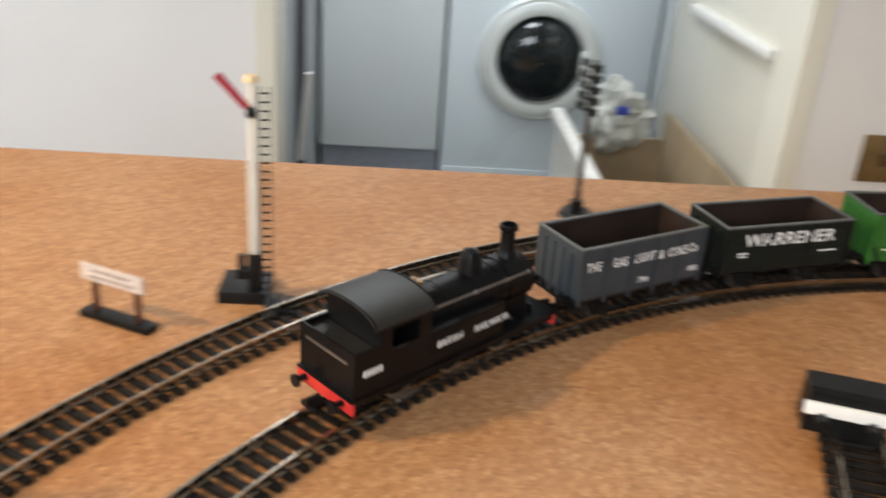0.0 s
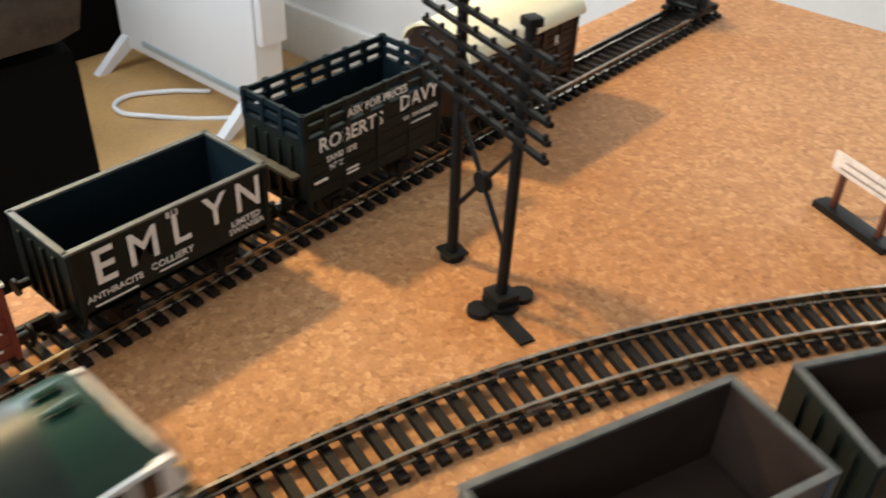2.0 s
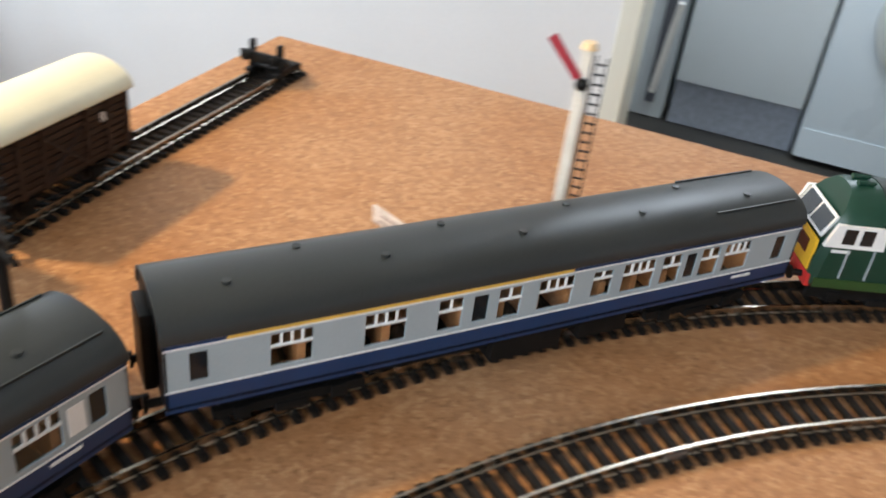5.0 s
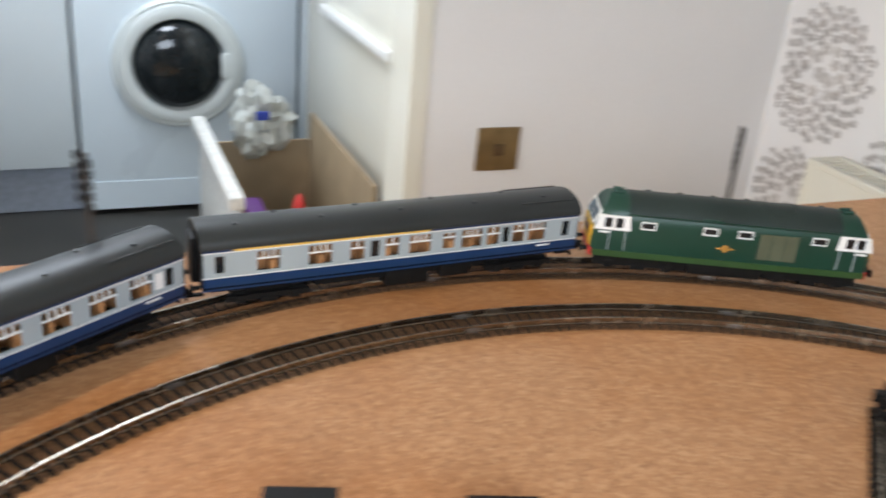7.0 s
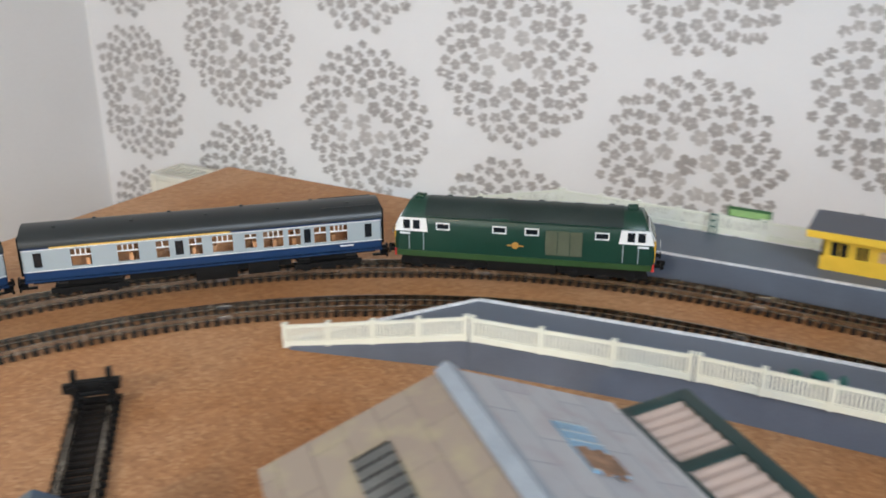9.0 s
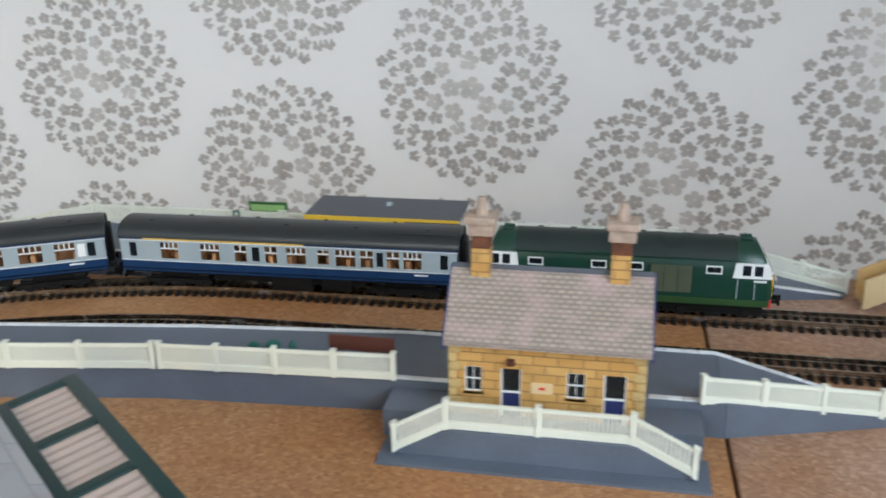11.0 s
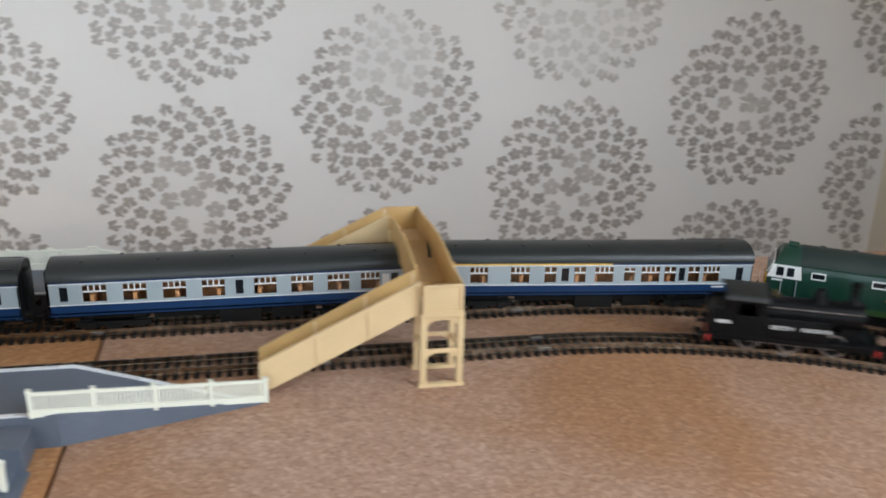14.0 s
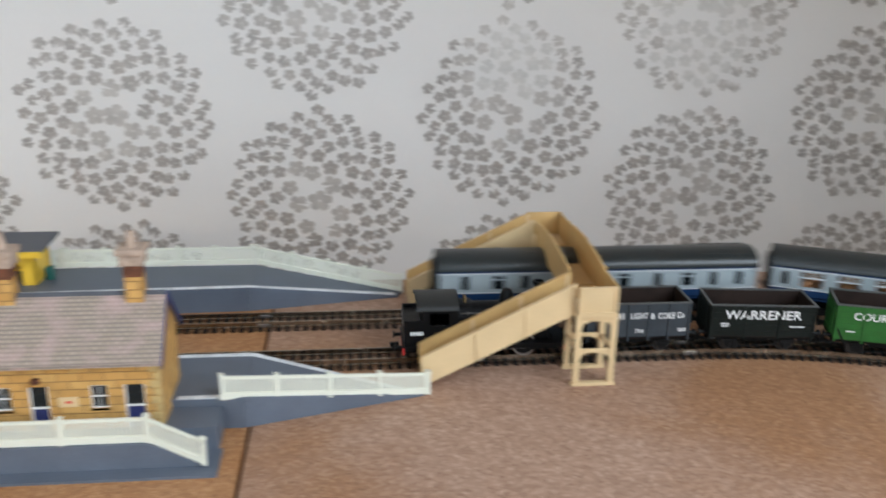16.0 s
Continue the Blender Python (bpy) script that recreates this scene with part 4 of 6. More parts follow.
def yellow_shelter():
    s = thing("platform_shelter", pose(0, 0, 0.020), "yellow plastic waiting shelter with a grey roof and arched front", "shelter")
    x0, x1, y0, y1, H = -0.187, -0.088, 0.812, 0.848, 0.0275
    b = fresh()
    bx(b, x0, x1, y1 - 0.002, y1, 0, H)
    bx(b, x0, x0 + 0.002, y0, y1, 0, H)
    bx(b, x1 - 0.002, x1, y0, y1, 0, H)
    bx(b, -0.141, -0.139, y0, y1, 0, H)
    pierced(b, x0, -0.1395, 0, H, y0, y0 + 0.002, [(-0.181, -0.170, 0.011, 0.021), (-0.166, -0.155, 0.001, 0.022)])
    bx(b, -0.098, x1, y0, y0 + 0.002, 0, H)
    arch = [(-0.1395, H), (-0.1395, 0.016)] + [(-0.1185 - 0.0205 * math.cos(a), 0.0160 + 0.0085 * math.sin(a)) for a in np.linspace(0, math.pi, 13)] + [(-0.098, 0.016), (-0.098, H)]
    prism(b, arch, "y", y0, y0 + 0.002)
    part("wall", b, STATION_YELLOW, s)
    for i in range(6):
        part("plank", bx(fresh(), x0 - 0.0003, -0.1395, y0 - 0.0005, y0, 0.001 + i * 0.0016, 0.0023 + i * 0.0016), STATION_YELLOW, s)
    w = part("window", bx(fresh(), -0.181, -0.170, y0 + 0.0008, y0 + 0.0012, 0.011, 0.021), DARK_PANE, s)
    part("glazing_bar", bx(fresh(), -0.1758, -0.1750, y0 + 0.0001, y0 + 0.0008, 0.011, 0.021), STATION_YELLOW, w)
    d = part("door", bx(fresh(), -0.1658, -0.1552, y0 + 0.0006, y0 + 0.0012, 0.001, 0.022), STATION_YELLOW, s)
    for x in (-0.1640, -0.1600):
        part("door_light", bx(fresh(), x, x + 0.0028, y0 + 0.0002, y0 + 0.0006, 0.011, 0.020), DARK_PANE, d)
    part("poster", bx(fresh(), -0.1500, -0.1435, y0 - 0.0004, y0, 0.0115, 0.0195), mat("poster_pink", (0.62, 0.38, 0.20), 0.5, vary=0.2, scale=300), s, "small faded poster")
    part("bench", bx(fresh(), -0.138, -0.100, y0 + 0.016, y0 + 0.024, 0.006, 0.0075), STATION_YELLOW, s)
    part("bench_back", bx(fresh(), -0.138, -0.100, y0 + 0.024, y0 + 0.0255, 0.008, 0.0125), STATION_YELLOW, s)
    r = fresh()
    prism(r, [(y0 - 0.008, H + 0.0010), (y1 + 0.002, H + 0.0022), (y1 + 0.002, H + 0.0042), (y0 - 0.008, H + 0.0030)], "x", x0 - 0.010, x1 + 0.009)
    part("roof", r, SLATE_PLASTIC, s, "slate grey roof")
    part("fascia", bx(fresh(), x0 - 0.010, x1 + 0.009, y0 - 0.0092, y0 - 0.0080, H - 0.0022, H + 0.0026), STATION_YELLOW, s)
    v = fresh()
    bx(v, -0.140, -0.136, 0.8300, 0.8340, H + 0.003, H + 0.006, 0.0004)
    part("roof_vent", v, GREY, s)
    n = thing("platform_nameboard", pose(-0.246, 0.8545, 0.020), "green framed running-in board on two posts", "sign")
    part("board", bx(fresh(), -0.0165, 0.0165, -0.0010, 0.0010, 0.0135, 0.0225, 0.0003), mat("board_green", (0.02, 0.10, 0.02), 0.4), n)
    part("panel", bx(fresh(), -0.0145, 0.0145, -0.0016, -0.0010, 0.0155, 0.0205), mat("pale_green_panel", (0.28, 0.46, 0.16), 0.5), n, "pale green panel")
    for x in (-0.0140, 0.0140):
        part("post", bx(fresh(), x - 0.0008, x + 0.0008, 0.001, 0.0022, 0, 0.0150), BLACK, n)
    k = thing("platform_ladder_frame", pose(-0.2705, 0.846, 0.020), "small dark frame standing by the platform fence", "frame")
    for x in (-0.0022, 0.0022):
        part("upright", bx(fresh(), x - 0.0006, x + 0.0006, -0.0006, 0.0006, 0, 0.017), TEAL, k)
    for z in (0.006, 0.011, 0.016):
        part("cross_bar", bx(fresh(), -0.0022, 0.0022, -0.0005, 0.0005, z, z + 0.001), TEAL, k)
    b = fresh()
    bx(b, -0.0845, -0.0785, 0.822, 0.829, 0.020, 0.0305, 0.0012)
    tagged(part("platform_bin", b, TEAL, None), "small teal plastic bin beside the shelter", "bin")


def footbridge():
    f = thing("footbridge", pose(0, 0, 0), "tan and cream plastic footbridge with two flights over the tracks", "footbridge")
    xa, xb = 0.3020, 0.3255
    for y0, y1 in ((0.6560, 0.6815), (0.7970, 0.8225)):
        for x in (xa, xb):
            for y in (y0, y1):
                q = fresh()
                bx(q, x - 0.0020, x + 0.0020, y - 0.0017, y + 0.0017, 0.0015, 0.0500, 0.0003)
                part("pier_post", q, CREAM, f)
        part("pier_foot", bx(fresh(), xa - 0.003, xb + 0.003, y0 - 0.0022, y0 + 0.0022, 0, 0.0022, 0.0003), CREAM, f)
        part("pier_foot", bx(fresh(), xa - 0.003, xb + 0.003, y1 - 0.0022, y1 + 0.0022, 0, 0.0022, 0.0003), CREAM, f)
        for z in (0.0235, 0.0460):
            for y in (y0, y1):
                for x, d in ((xa, 1), (xb, -1)):
                    br = fresh()
                    prism(br, [(x + d * 0.0018, z), (x + d * 0.0070, z), (x + d * 0.0034, z - 0.0016), (x + d * 0.0018, z - 0.0050)], "y", y - 0.0012, y + 0.0012)
                    part("pier_brace", br, CREAM, f)
                part("pier_rail", bx(fresh(), xa, xb, y - 0.0009, y + 0.0009, z, z + 0.0028, 0.0003), CREAM, f)
            for x in (xa, xb):
                part("pier_rail", bx(fresh(), x - 0.0009, x + 0.0009, y0, y1, z, z + 0.0028, 0.0003), CREAM, f)
    # landing boxes
        part("landing", bx(fresh(), xa - 0.0022, xb + 0.0022, y0 - 0.002, y1 + 0.002, 0.0485, 0.0510, 0.0003), CREAM, f)
    out = part("landing_panel", bx(fresh(), xa - 0.001, xb + 0.001, 0.6545, 0.6560, 0.0512, 0.0700, 0.0003), CREAM, f)
    for a in (bx(fresh(), xa - 0.001, xb + 0.001, 0.6536, 0.6546, 0.0512, 0.0528), bx(fresh(), xa - 0.001, xb + 0.001, 0.6536, 0.6546, 0.0684, 0.0700), bx(fresh(), xa - 0.001, xa + 0.001, 0.6536, 0.6546, 0.0528, 0.0684), bx(fresh(), xb - 0.001, xb + 0.001, 0.6536, 0.6546, 0.0528, 0.0684)):
        part("panel_rib", a, CREAM, out)
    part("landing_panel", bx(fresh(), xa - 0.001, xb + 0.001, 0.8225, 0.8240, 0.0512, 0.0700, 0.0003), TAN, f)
    # span with arched underside
    ya, yb = 0.6560, 0.8240
    ym, half = 0.7395, 0.050
    under = [(ym + half * math.cos(a), 0.0400 + 0.0105 * math.sin(a)) for a in np.linspace(0, math.pi, 15)]
    top = [(ya, 0.0700), (0.684, 0.0702), (0.710, 0.0735), (0.7395, 0.0752), (0.769, 0.0735), (0.795, 0.0702), (yb, 0.0700)]
    ring = top + [(yb, 0.0490), (0.7955, 0.0490), (0.7955, 0.040)] + under + [(0.6835, 0.040), (0.6835, 0.0490), (ya, 0.0490)]
    for x, y0 in ((xb, ya), (xa - 0.0012, 0.6835)):
        r2 = ring if x == xb else [p for p in ring if 0.6835 <= p[0] <= 0.7955]
        if x != xb:
            r2 = [(0.6835, 0.0702), (0.710, 0.0735), (0.7395, 0.0752), (0.769, 0.0735), (0.7955, 0.0702), (0.7955, 0.040)] + under + [(0.6835, 0.040)]
        part("parapet", prism(fresh(), r2, "x", x, x + 0.0013), TAN, f)
        for y in (0.688, 0.705, 0.722, 0.7395, 0.757, 0.774, 0.791):
            part("parapet_rib", bx(fresh(), x - 0.0004, x + 0.0017, y - 0.0008, y + 0.0008, 0.0515, 0.0757 - abs(y - ym) * 0.07), TAN, f)
    part("deck", bx(fresh(), xa, xb, 0.6835, 0.7955, 0.0495, 0.0512), TAN, f)
    for i in range(6):
        part("step", bx(fresh(), xa + 0.0002, xb - 0.0002, 0.686 + i * 0.004, 0.688 + i * 0.004, 0.0512, 0.0520), TAN, f)
    # stair flights falling to the west
    x0 = 0.2000
    for y0, y1, name in ((0.6600, 0.6810, "s"), (0.7990, 0.8200, "n")):
        for y in (y0, y1):
            s = fresh()
            prism(s, [(x0, 0.0005), (x0, 0.0215), (xa - 0.002, 0.0705), (xa - 0.002, 0.0495)], "y", y - 0.0007, y + 0.0007)
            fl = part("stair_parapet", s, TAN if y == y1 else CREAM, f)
            for k in (0.36, 0.68, 0.985):
                x = x0 + (xa - 0.002 - x0) * k
                zb = 0.0005 + 0.0490 * k
                part("parapet_rib", bx(fresh(), x - 0.0010, x + 0.0010, y - 0.0016, y - 0.0007, zb + 0.001, zb + 0.0205, 0.0002), CREAM, fl)
            s = fresh()
            prism(s, [(x0, 0.0210), (x0, 0.0222), (xa - 0.002, 0.0712), (xa - 0.002, 0.0700)], "y", y - 0.0011, y + 0.0011)
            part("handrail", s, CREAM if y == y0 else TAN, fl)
        for i in range(14):
            u = i / 14
            xx = x0 + (xa - 0.002 - x0) * u
            part("tread", bx(fresh(), xx, xx + 0.0072, y0 + 0.0007, y1 - 0.0007, 0.0046 + 0.0490 * u, 0.0076 + 0.0490 * u), TAN, f)


front_platform()
forecourt()
station_building()
back_platform()
yellow_shelter()
footbridge()


def goods_shed():
    """Ridge-roofed shed over an inner siding, with a glazed lean-to canopy along one side."""
    m = pose(-0.265, 0.425, 0, 0, 0, -40.7)   # +x runs along the ridge, away from the far gable
    s = thing("goods_shed", m, "card goods shed with grey and tan slab roof", "shed")
    L, W, ze, zr = 0.150, 0.0705, 0.0700, 0.0985
    w = fresh()
    for y in (-W + 0.004, W - 0.006):
        bx(w, 0.002, L, y, y + 0.002, 0, ze)
    g = [(-W + 0.004, 0.030), (W - 0.004, 0.030), (W - 0.004, ze), (0, zr - 0.001), (-W + 0.004, ze)]
    prism(w, g, "x", 0.002, 0.004)
    prism(w, g, "x", L - 0.002, L)
    for y0, y1 in ((-W + 0.004, -0.024), (0.024, W - 0.004)):
        bx(w, 0.002, 0.004, y0, y1, 0, 0.0301)
        bx(w, L - 0.002, L, y0, y1, 0, 0.0301)
    uv_box(part("wall", w, STONE, s, "", None))
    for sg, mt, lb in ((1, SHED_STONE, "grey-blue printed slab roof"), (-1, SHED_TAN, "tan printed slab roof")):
        r = fresh()
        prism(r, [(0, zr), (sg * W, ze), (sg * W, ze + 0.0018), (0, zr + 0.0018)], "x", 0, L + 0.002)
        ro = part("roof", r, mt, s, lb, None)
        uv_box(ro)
        sl = math.degrees(math.atan2(zr - ze, W))
        wm = pose(0.046 if sg > 0 else 0.040, sg * W * 0.50, (zr + ze) / 2 + 0.0021, -sg * sl)
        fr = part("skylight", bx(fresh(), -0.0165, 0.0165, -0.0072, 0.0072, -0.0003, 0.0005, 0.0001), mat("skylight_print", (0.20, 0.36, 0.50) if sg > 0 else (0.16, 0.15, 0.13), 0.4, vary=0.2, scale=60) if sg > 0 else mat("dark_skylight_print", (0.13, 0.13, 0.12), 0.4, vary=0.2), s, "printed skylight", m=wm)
        if sg > 0:
            rust = mat("rusted_sheet", (0.30, 0.17, 0.10), 0.7, vary=0.35, scale=160, bump=0.4)
            for k, (a, b) in enumerate(((0.0020, 0.0150), (0.0010, 0.0185), (0.0030, 0.0170), (0.0015, 0.0200), (0.0040, 0.0160))):
                part("rusted_strip", bx(fresh(), a, b, -0.0072 + k * 0.0029, -0.0046 + k * 0.0029, 0.0005, 0.0010), rust, fr, "rust-brown worn strip")
        for k in range(6):
            part("glazing_bar", bx(fresh(), -0.0160 + k * 0.0062, -0.0153 + k * 0.0062, -0.0072, 0.0072, 0.0005, 0.0008), GREY if sg > 0 else DARK, fr)
    part("ridge", prism(fresh(), [(-0.0042, zr - 0.0002), (0, zr + 0.0034), (0.0042, zr - 0.0002), (0.0042, zr + 0.0012), (0, zr + 0.0046), (-0.0042, zr + 0.0012)], "x", -0.0004, L + 0.0024), mat("lead_ridge", (0.30, 0.34, 0.38), 0.5, vary=0.1), s, "blue-grey ridge capping")
    c = thing("glazed_canopy", m @ pose(0.0, W + 0.0015, 0.0640, 8), "dark green framed canopy with corrugated panes", "canopy")
    frame_green = mat("canopy_green", (0.012, 0.040, 0.038), 0.4)
    n, w1, pitch = 3, 0.0290, 0.0405
    for i in range(n + 1):
        part("cross_bar", bx(fresh(), i * pitch - 0.0008, i * pitch + 0.0050, 0.0, w1 + 0.0042, 0, 0.0030, 0.0003), frame_green, c)
    for y in (0.0, w1):
        part("side_bar", bx(fresh(), -0.0006, n * pitch + 0.0048, y - 0.0008, y + 0.0052, 0.0002, 0.0032, 0.0003), frame_green, c)
    pm = mat("corrugated_sheet", (0.46, 0.36, 0.31), 0.45, vary=0.06)
    for i in range(n):
        xs = [i * pitch + 0.0042 + k * (pitch - 0.0042) / 36 for k in range(37)]
        ring = [(x, 0.0016 + 0.0005 * math.sin(k * 1.05)) for k, x in enumerate(xs)]
        part("pane", prism(fresh(), ring + [(x, z - 0.0004) for x, z in ring[::-1]], "y", 0.0042, w1), pm, c)
    for x in (0.002, n * pitch + 0.001):
        part("post", bx(fresh(), x - 0.001, x + 0.002, w1, w1 + 0.003, -0.0625, 0.0), frame_green, c)


goods_shed()

# ---------------------------------------------------------------- rolling stock (x runs forward, z from the board)
AXLE = 0.0150


def wheelset(parent, x, r=0.0058, metal=None):
    w = fresh()
    for y in (-0.0082, 0.0082):
        s = 1 if y > 0 else -1
        cyl(w, (x, y - 0.0011, RAIL_Z + r), (x, y + 0.0011, RAIL_Z + r), r, 20)
        cyl(w, (x, y - s * 0.0018, RAIL_Z + r), (x, y - s * 0.0011, RAIL_Z + r), r + 0.0007, 20)
        cyl(w, (x, y + s * 0.0011, RAIL_Z + r), (x, y + s * 0.0016, RAIL_Z + r), r * 0.35, 10)
    cyl(w, (x, -0.009, RAIL_Z + r), (x, 0.009, RAIL_Z + r), 0.0009, 8)
    return part("wheelset", w, metal or WHEEL, parent)


def buffers_and_hook(parent, x, z=0.0205, dark=BLACK):
    s = 1 if x > 0 else -1
    for y in (-0.0110, 0.0110):
        b = fresh()
        cyl(b, (x, y, z), (x + s * 0.0046, y, z), 0.0014, 10)
        cyl(b, (x + s * 0.0046, y, z), (x + s * 0.0056, y, z), 0.0028, 14)
        part("buffer", b, dark, parent)
    c = fresh()
    bx(c, x - s * 0.004, x + s * 0.0075, -0.0014, 0.0014, 0.0105, 0.0118)
    bx(c, x + s * 0.0062, x + s * 0.0075, -0.0045, 0.0045, 0.0100, 0.0122)
    bx(c, x + s * 0.0020, x + s * 0.0085, -0.0008, 0.0008, 0.0118, 0.0152)
    part("coupling", c, STEEL if dark is not BLACK else BLACK, parent)


def wagon_frame(w, L, dark=DARK):
    u = fresh()
    bx(u, -L / 2, L / 2, -0.0112, -0.0092, 0.0158, 0.0192)
    bx(u, -L / 2, L / 2, 0.0092, 0.0112, 0.0158, 0.0192)
    bx(u, -L / 2, -L / 2 + 0.002, -0.0150, 0.0150, 0.0160, 0.0212)
    bx(u, L / 2 - 0.002, L / 2, -0.0150, 0.0150, 0.0160, 0.0212)
    bx(u, -L * 0.12, L * 0.12, -0.004, 0.004, 0.0110, 0.0160)
    for x in (-L * 0.27, L * 0.27):
        for y in (-0.0116, 0.0116):
            prism(u, [(x - 0.0055, 0.0160), (x + 0.0055, 0.0160), (x + 0.0022, 0.0095), (x - 0.0022, 0.0095)], "y", y - 0.0008, y + 0.0008)
            bx(u, x - 0.0018, x + 0.0018, y - 0.0016, y + 0.0016, 0.0105, 0.0140)
    for y in (-0.0125, 0.0125):
        cyl(u, (-L * 0.30, y, 0.0100), (L * 0.22, y, 0.0125), 0.0005, 6)
        bx(u, -L * 0.24, -L * 0.20, y - 0.0008, y + 0.0008, 0.0085, 0.0155)
    part("underframe", u, dark, w)
    for x in (-L * 0.27, L * 0.27):
        wheelset(w, x)
    for s in (-1, 1):
        buffers_and_hook(w, s * L / 2)


def open_wagon(name, L, W, z1, paint, inner, rim, label, ribs=6, planks=0, group=""):
    w = thing(name, pose(0, 0, 0), label, "wagon", group)
    z0, t = 0.0192, 0.0012
    part("floor", bx(fresh(), -L / 2, L / 2, -W / 2, W / 2, z0, z0 + 0.0015), inner, w)
    for sg in (-1, 1):
        s = bx(fresh(), -L / 2, L / 2, sg * (W / 2 - t), sg * W / 2, z0 + 0.0002, z1)
        sd = part("side", s, paint, w)
        n = planks or 0
        for i in range(n):
            a = z0 + 0.0006 + (z1 - z0 - 0.001) * i / n
            b = z0 + 0.0006 + (z1 - z0 - 0.001) * (i + 1) / n - 0.00035
            part("plank", bx(fresh(), -L / 2 + 0.0004, L / 2 - 0.0004, sg * W / 2, sg * (W / 2 + 0.0003), a, b), paint, sd)
        for i in range(ribs):
            x = -L / 2 + 0.0012 + (L - 0.0024) * i / (ribs - 1)
            part("rib", bx(fresh(), x - 0.0007, x + 0.0007, sg * W / 2, sg * (W / 2 + 0.0009), z0 - 0.001, z1 - 0.0006), paint, sd)
        part("lining", bx(fresh(), -L / 2 + t, L / 2 - t, sg * (W / 2 - t - 0.0004), sg * (W / 2 - t), z0 + 0.0016, z1 - 0.0003), inner, sd)
        part("top_rim", bx(fresh(), -L / 2 - 0.0004, L / 2 + 0.0004, sg * (W / 2 - t - 0.0002), sg * (W / 2 + 0.0005), z1 - 0.0002, z1 + 0.0006, 0.0001), rim, sd)
    for sg in (-1, 1):
        e = part("end", bx(fresh(), sg * (L / 2 - t), sg * L / 2, -W / 2 + t, W / 2 - t, z0 + 0.0002, z1), paint, w)
        for y in (-W * 0.30, -W * 0.1, W * 0.1, W * 0.30):
            part("rib", bx(fresh(), sg * L / 2, sg * (L / 2 + 0.0010), y - 0.0007, y + 0.0007, z0 - 0.001, z1 - 0.003), paint, e)
        part("lining", bx(fresh(), sg * (L / 2 - t - 0.0004), sg * (L / 2 - t), -W / 2 + t + 0.0006, W / 2 - t - 0.0006, z0 + 0.0016, z1 - 0.0003), inner, e)
        part("top_rim", bx(fresh(), sg * (L / 2 - t - 0.0002), sg * (L / 2 + 0.0005), -W / 2, W / 2, z1 - 0.0002, z1 + 0.0006, 0.0001), rim, e)
    wagon_frame(w, L)
    return w


def side_text(w, text, size, x, z, side, W, stretch=1.0, spacing=1.0, proud=0.00045, material=LETTER):
    """Letters on a wagon's side: side -1 reads from -y, +1 from +y."""
    m = pose(x, side * (W / 2 + proud), z, 90, 0, 0 if side < 0 else 180)
    return lettering("lettering", text, size, m, w, material, spacing=spacing, stretch=stretch)


def text_bars(w, x, z, side, W, rows, proud=0.00045):
    for width, h, dz in rows:
        y0, y1 = sorted((side * (W / 2 + proud - 0.0001), side * (W / 2 + proud + 0.00008)))
        part("writing", bx(fresh(), x - width / 2, x + width / 2, y0, y1, z + dz - h / 2, z + dz + h / 2), LETTER, w)


def running_wagons():
    W = 0.0320
    gas = open_wagon("coal_wagon", 0.0735, W, 0.0452, WAG_GREY, WAG_IN, RIM, "slate grey steel open wagon with white lettering", 6)
    for i, (txt, x) in enumerate((("THE", -0.0292), ("GAS", -0.0145), ("LIGHT", 0.0000), ("&", 0.0092), ("COKE", 0.0190), ("Co", 0.0292))):
        side_text(gas, txt, 0.0062, x, 0.0362, -1, W, 0.72, proud=0.00095 if txt in ("&", "COKE") else 0.00035)
    side_text(gas, "794", 0.0042, 0.0005, 0.0250, -1, W, proud=0.00035)
    text_bars(gas, 0.0310, 0.0262, -1, W, ((0.0060, 0.0007, 0), (0.0060, 0.0007, -0.0014)))
    war = open_wagon("coal_wagon", 0.0735, W, 0.0425, WAG_DARK, WAG_IN, RIM, "dark green-grey five plank wagon with bold white name", 4, 5)
    side_text(war, "WARRENER", 0.0092, 0.0, 0.0355, -1, W, 1.08, proud=0.0006)
    text_bars(war, -0.026, 0.0290, -1, W, ((0.006, 0.0008, 0), (0.005, 0.0008, -0.0016)), 0.0005)
    text_bars(war, 0.024, 0.0275, -1, W, ((0.010, 0.0008, 0),), 0.0005)
    cou = open_wagon("coal_wagon", 0.0735, W, 0.0450, WAG_GREEN, WAG_IN, RIM, "bright green seven plank wagon with white name", 5, 6)
    side_text(cou, "COURTAULDS", 0.0078, 0.0, 0.0375, -1, W, 1.0, proud=0.0006)
    text_bars(cou, -0.026, 0.0262, -1, W, ((0.006, 0.0008, 0),), 0.0005)
    text_bars(cou, 0.022, 0.0255, -1, W, ((0.011, 0.0008, 0), (0.011, 0.0008, -0.0014)), 0.0005)
    for k in (-1, 1):
        part("strap", bx(fresh(), -0.0007, 0.0007, -W / 2 - 0.0008, -W / 2 - 0.0002, 0.0200, 0.0345), BLACK, cou, m=pose(k * 0.020, 0, 0.0, 0, k * 28, 0) @ pose(0, 0, 0))
    return gas, war, cou


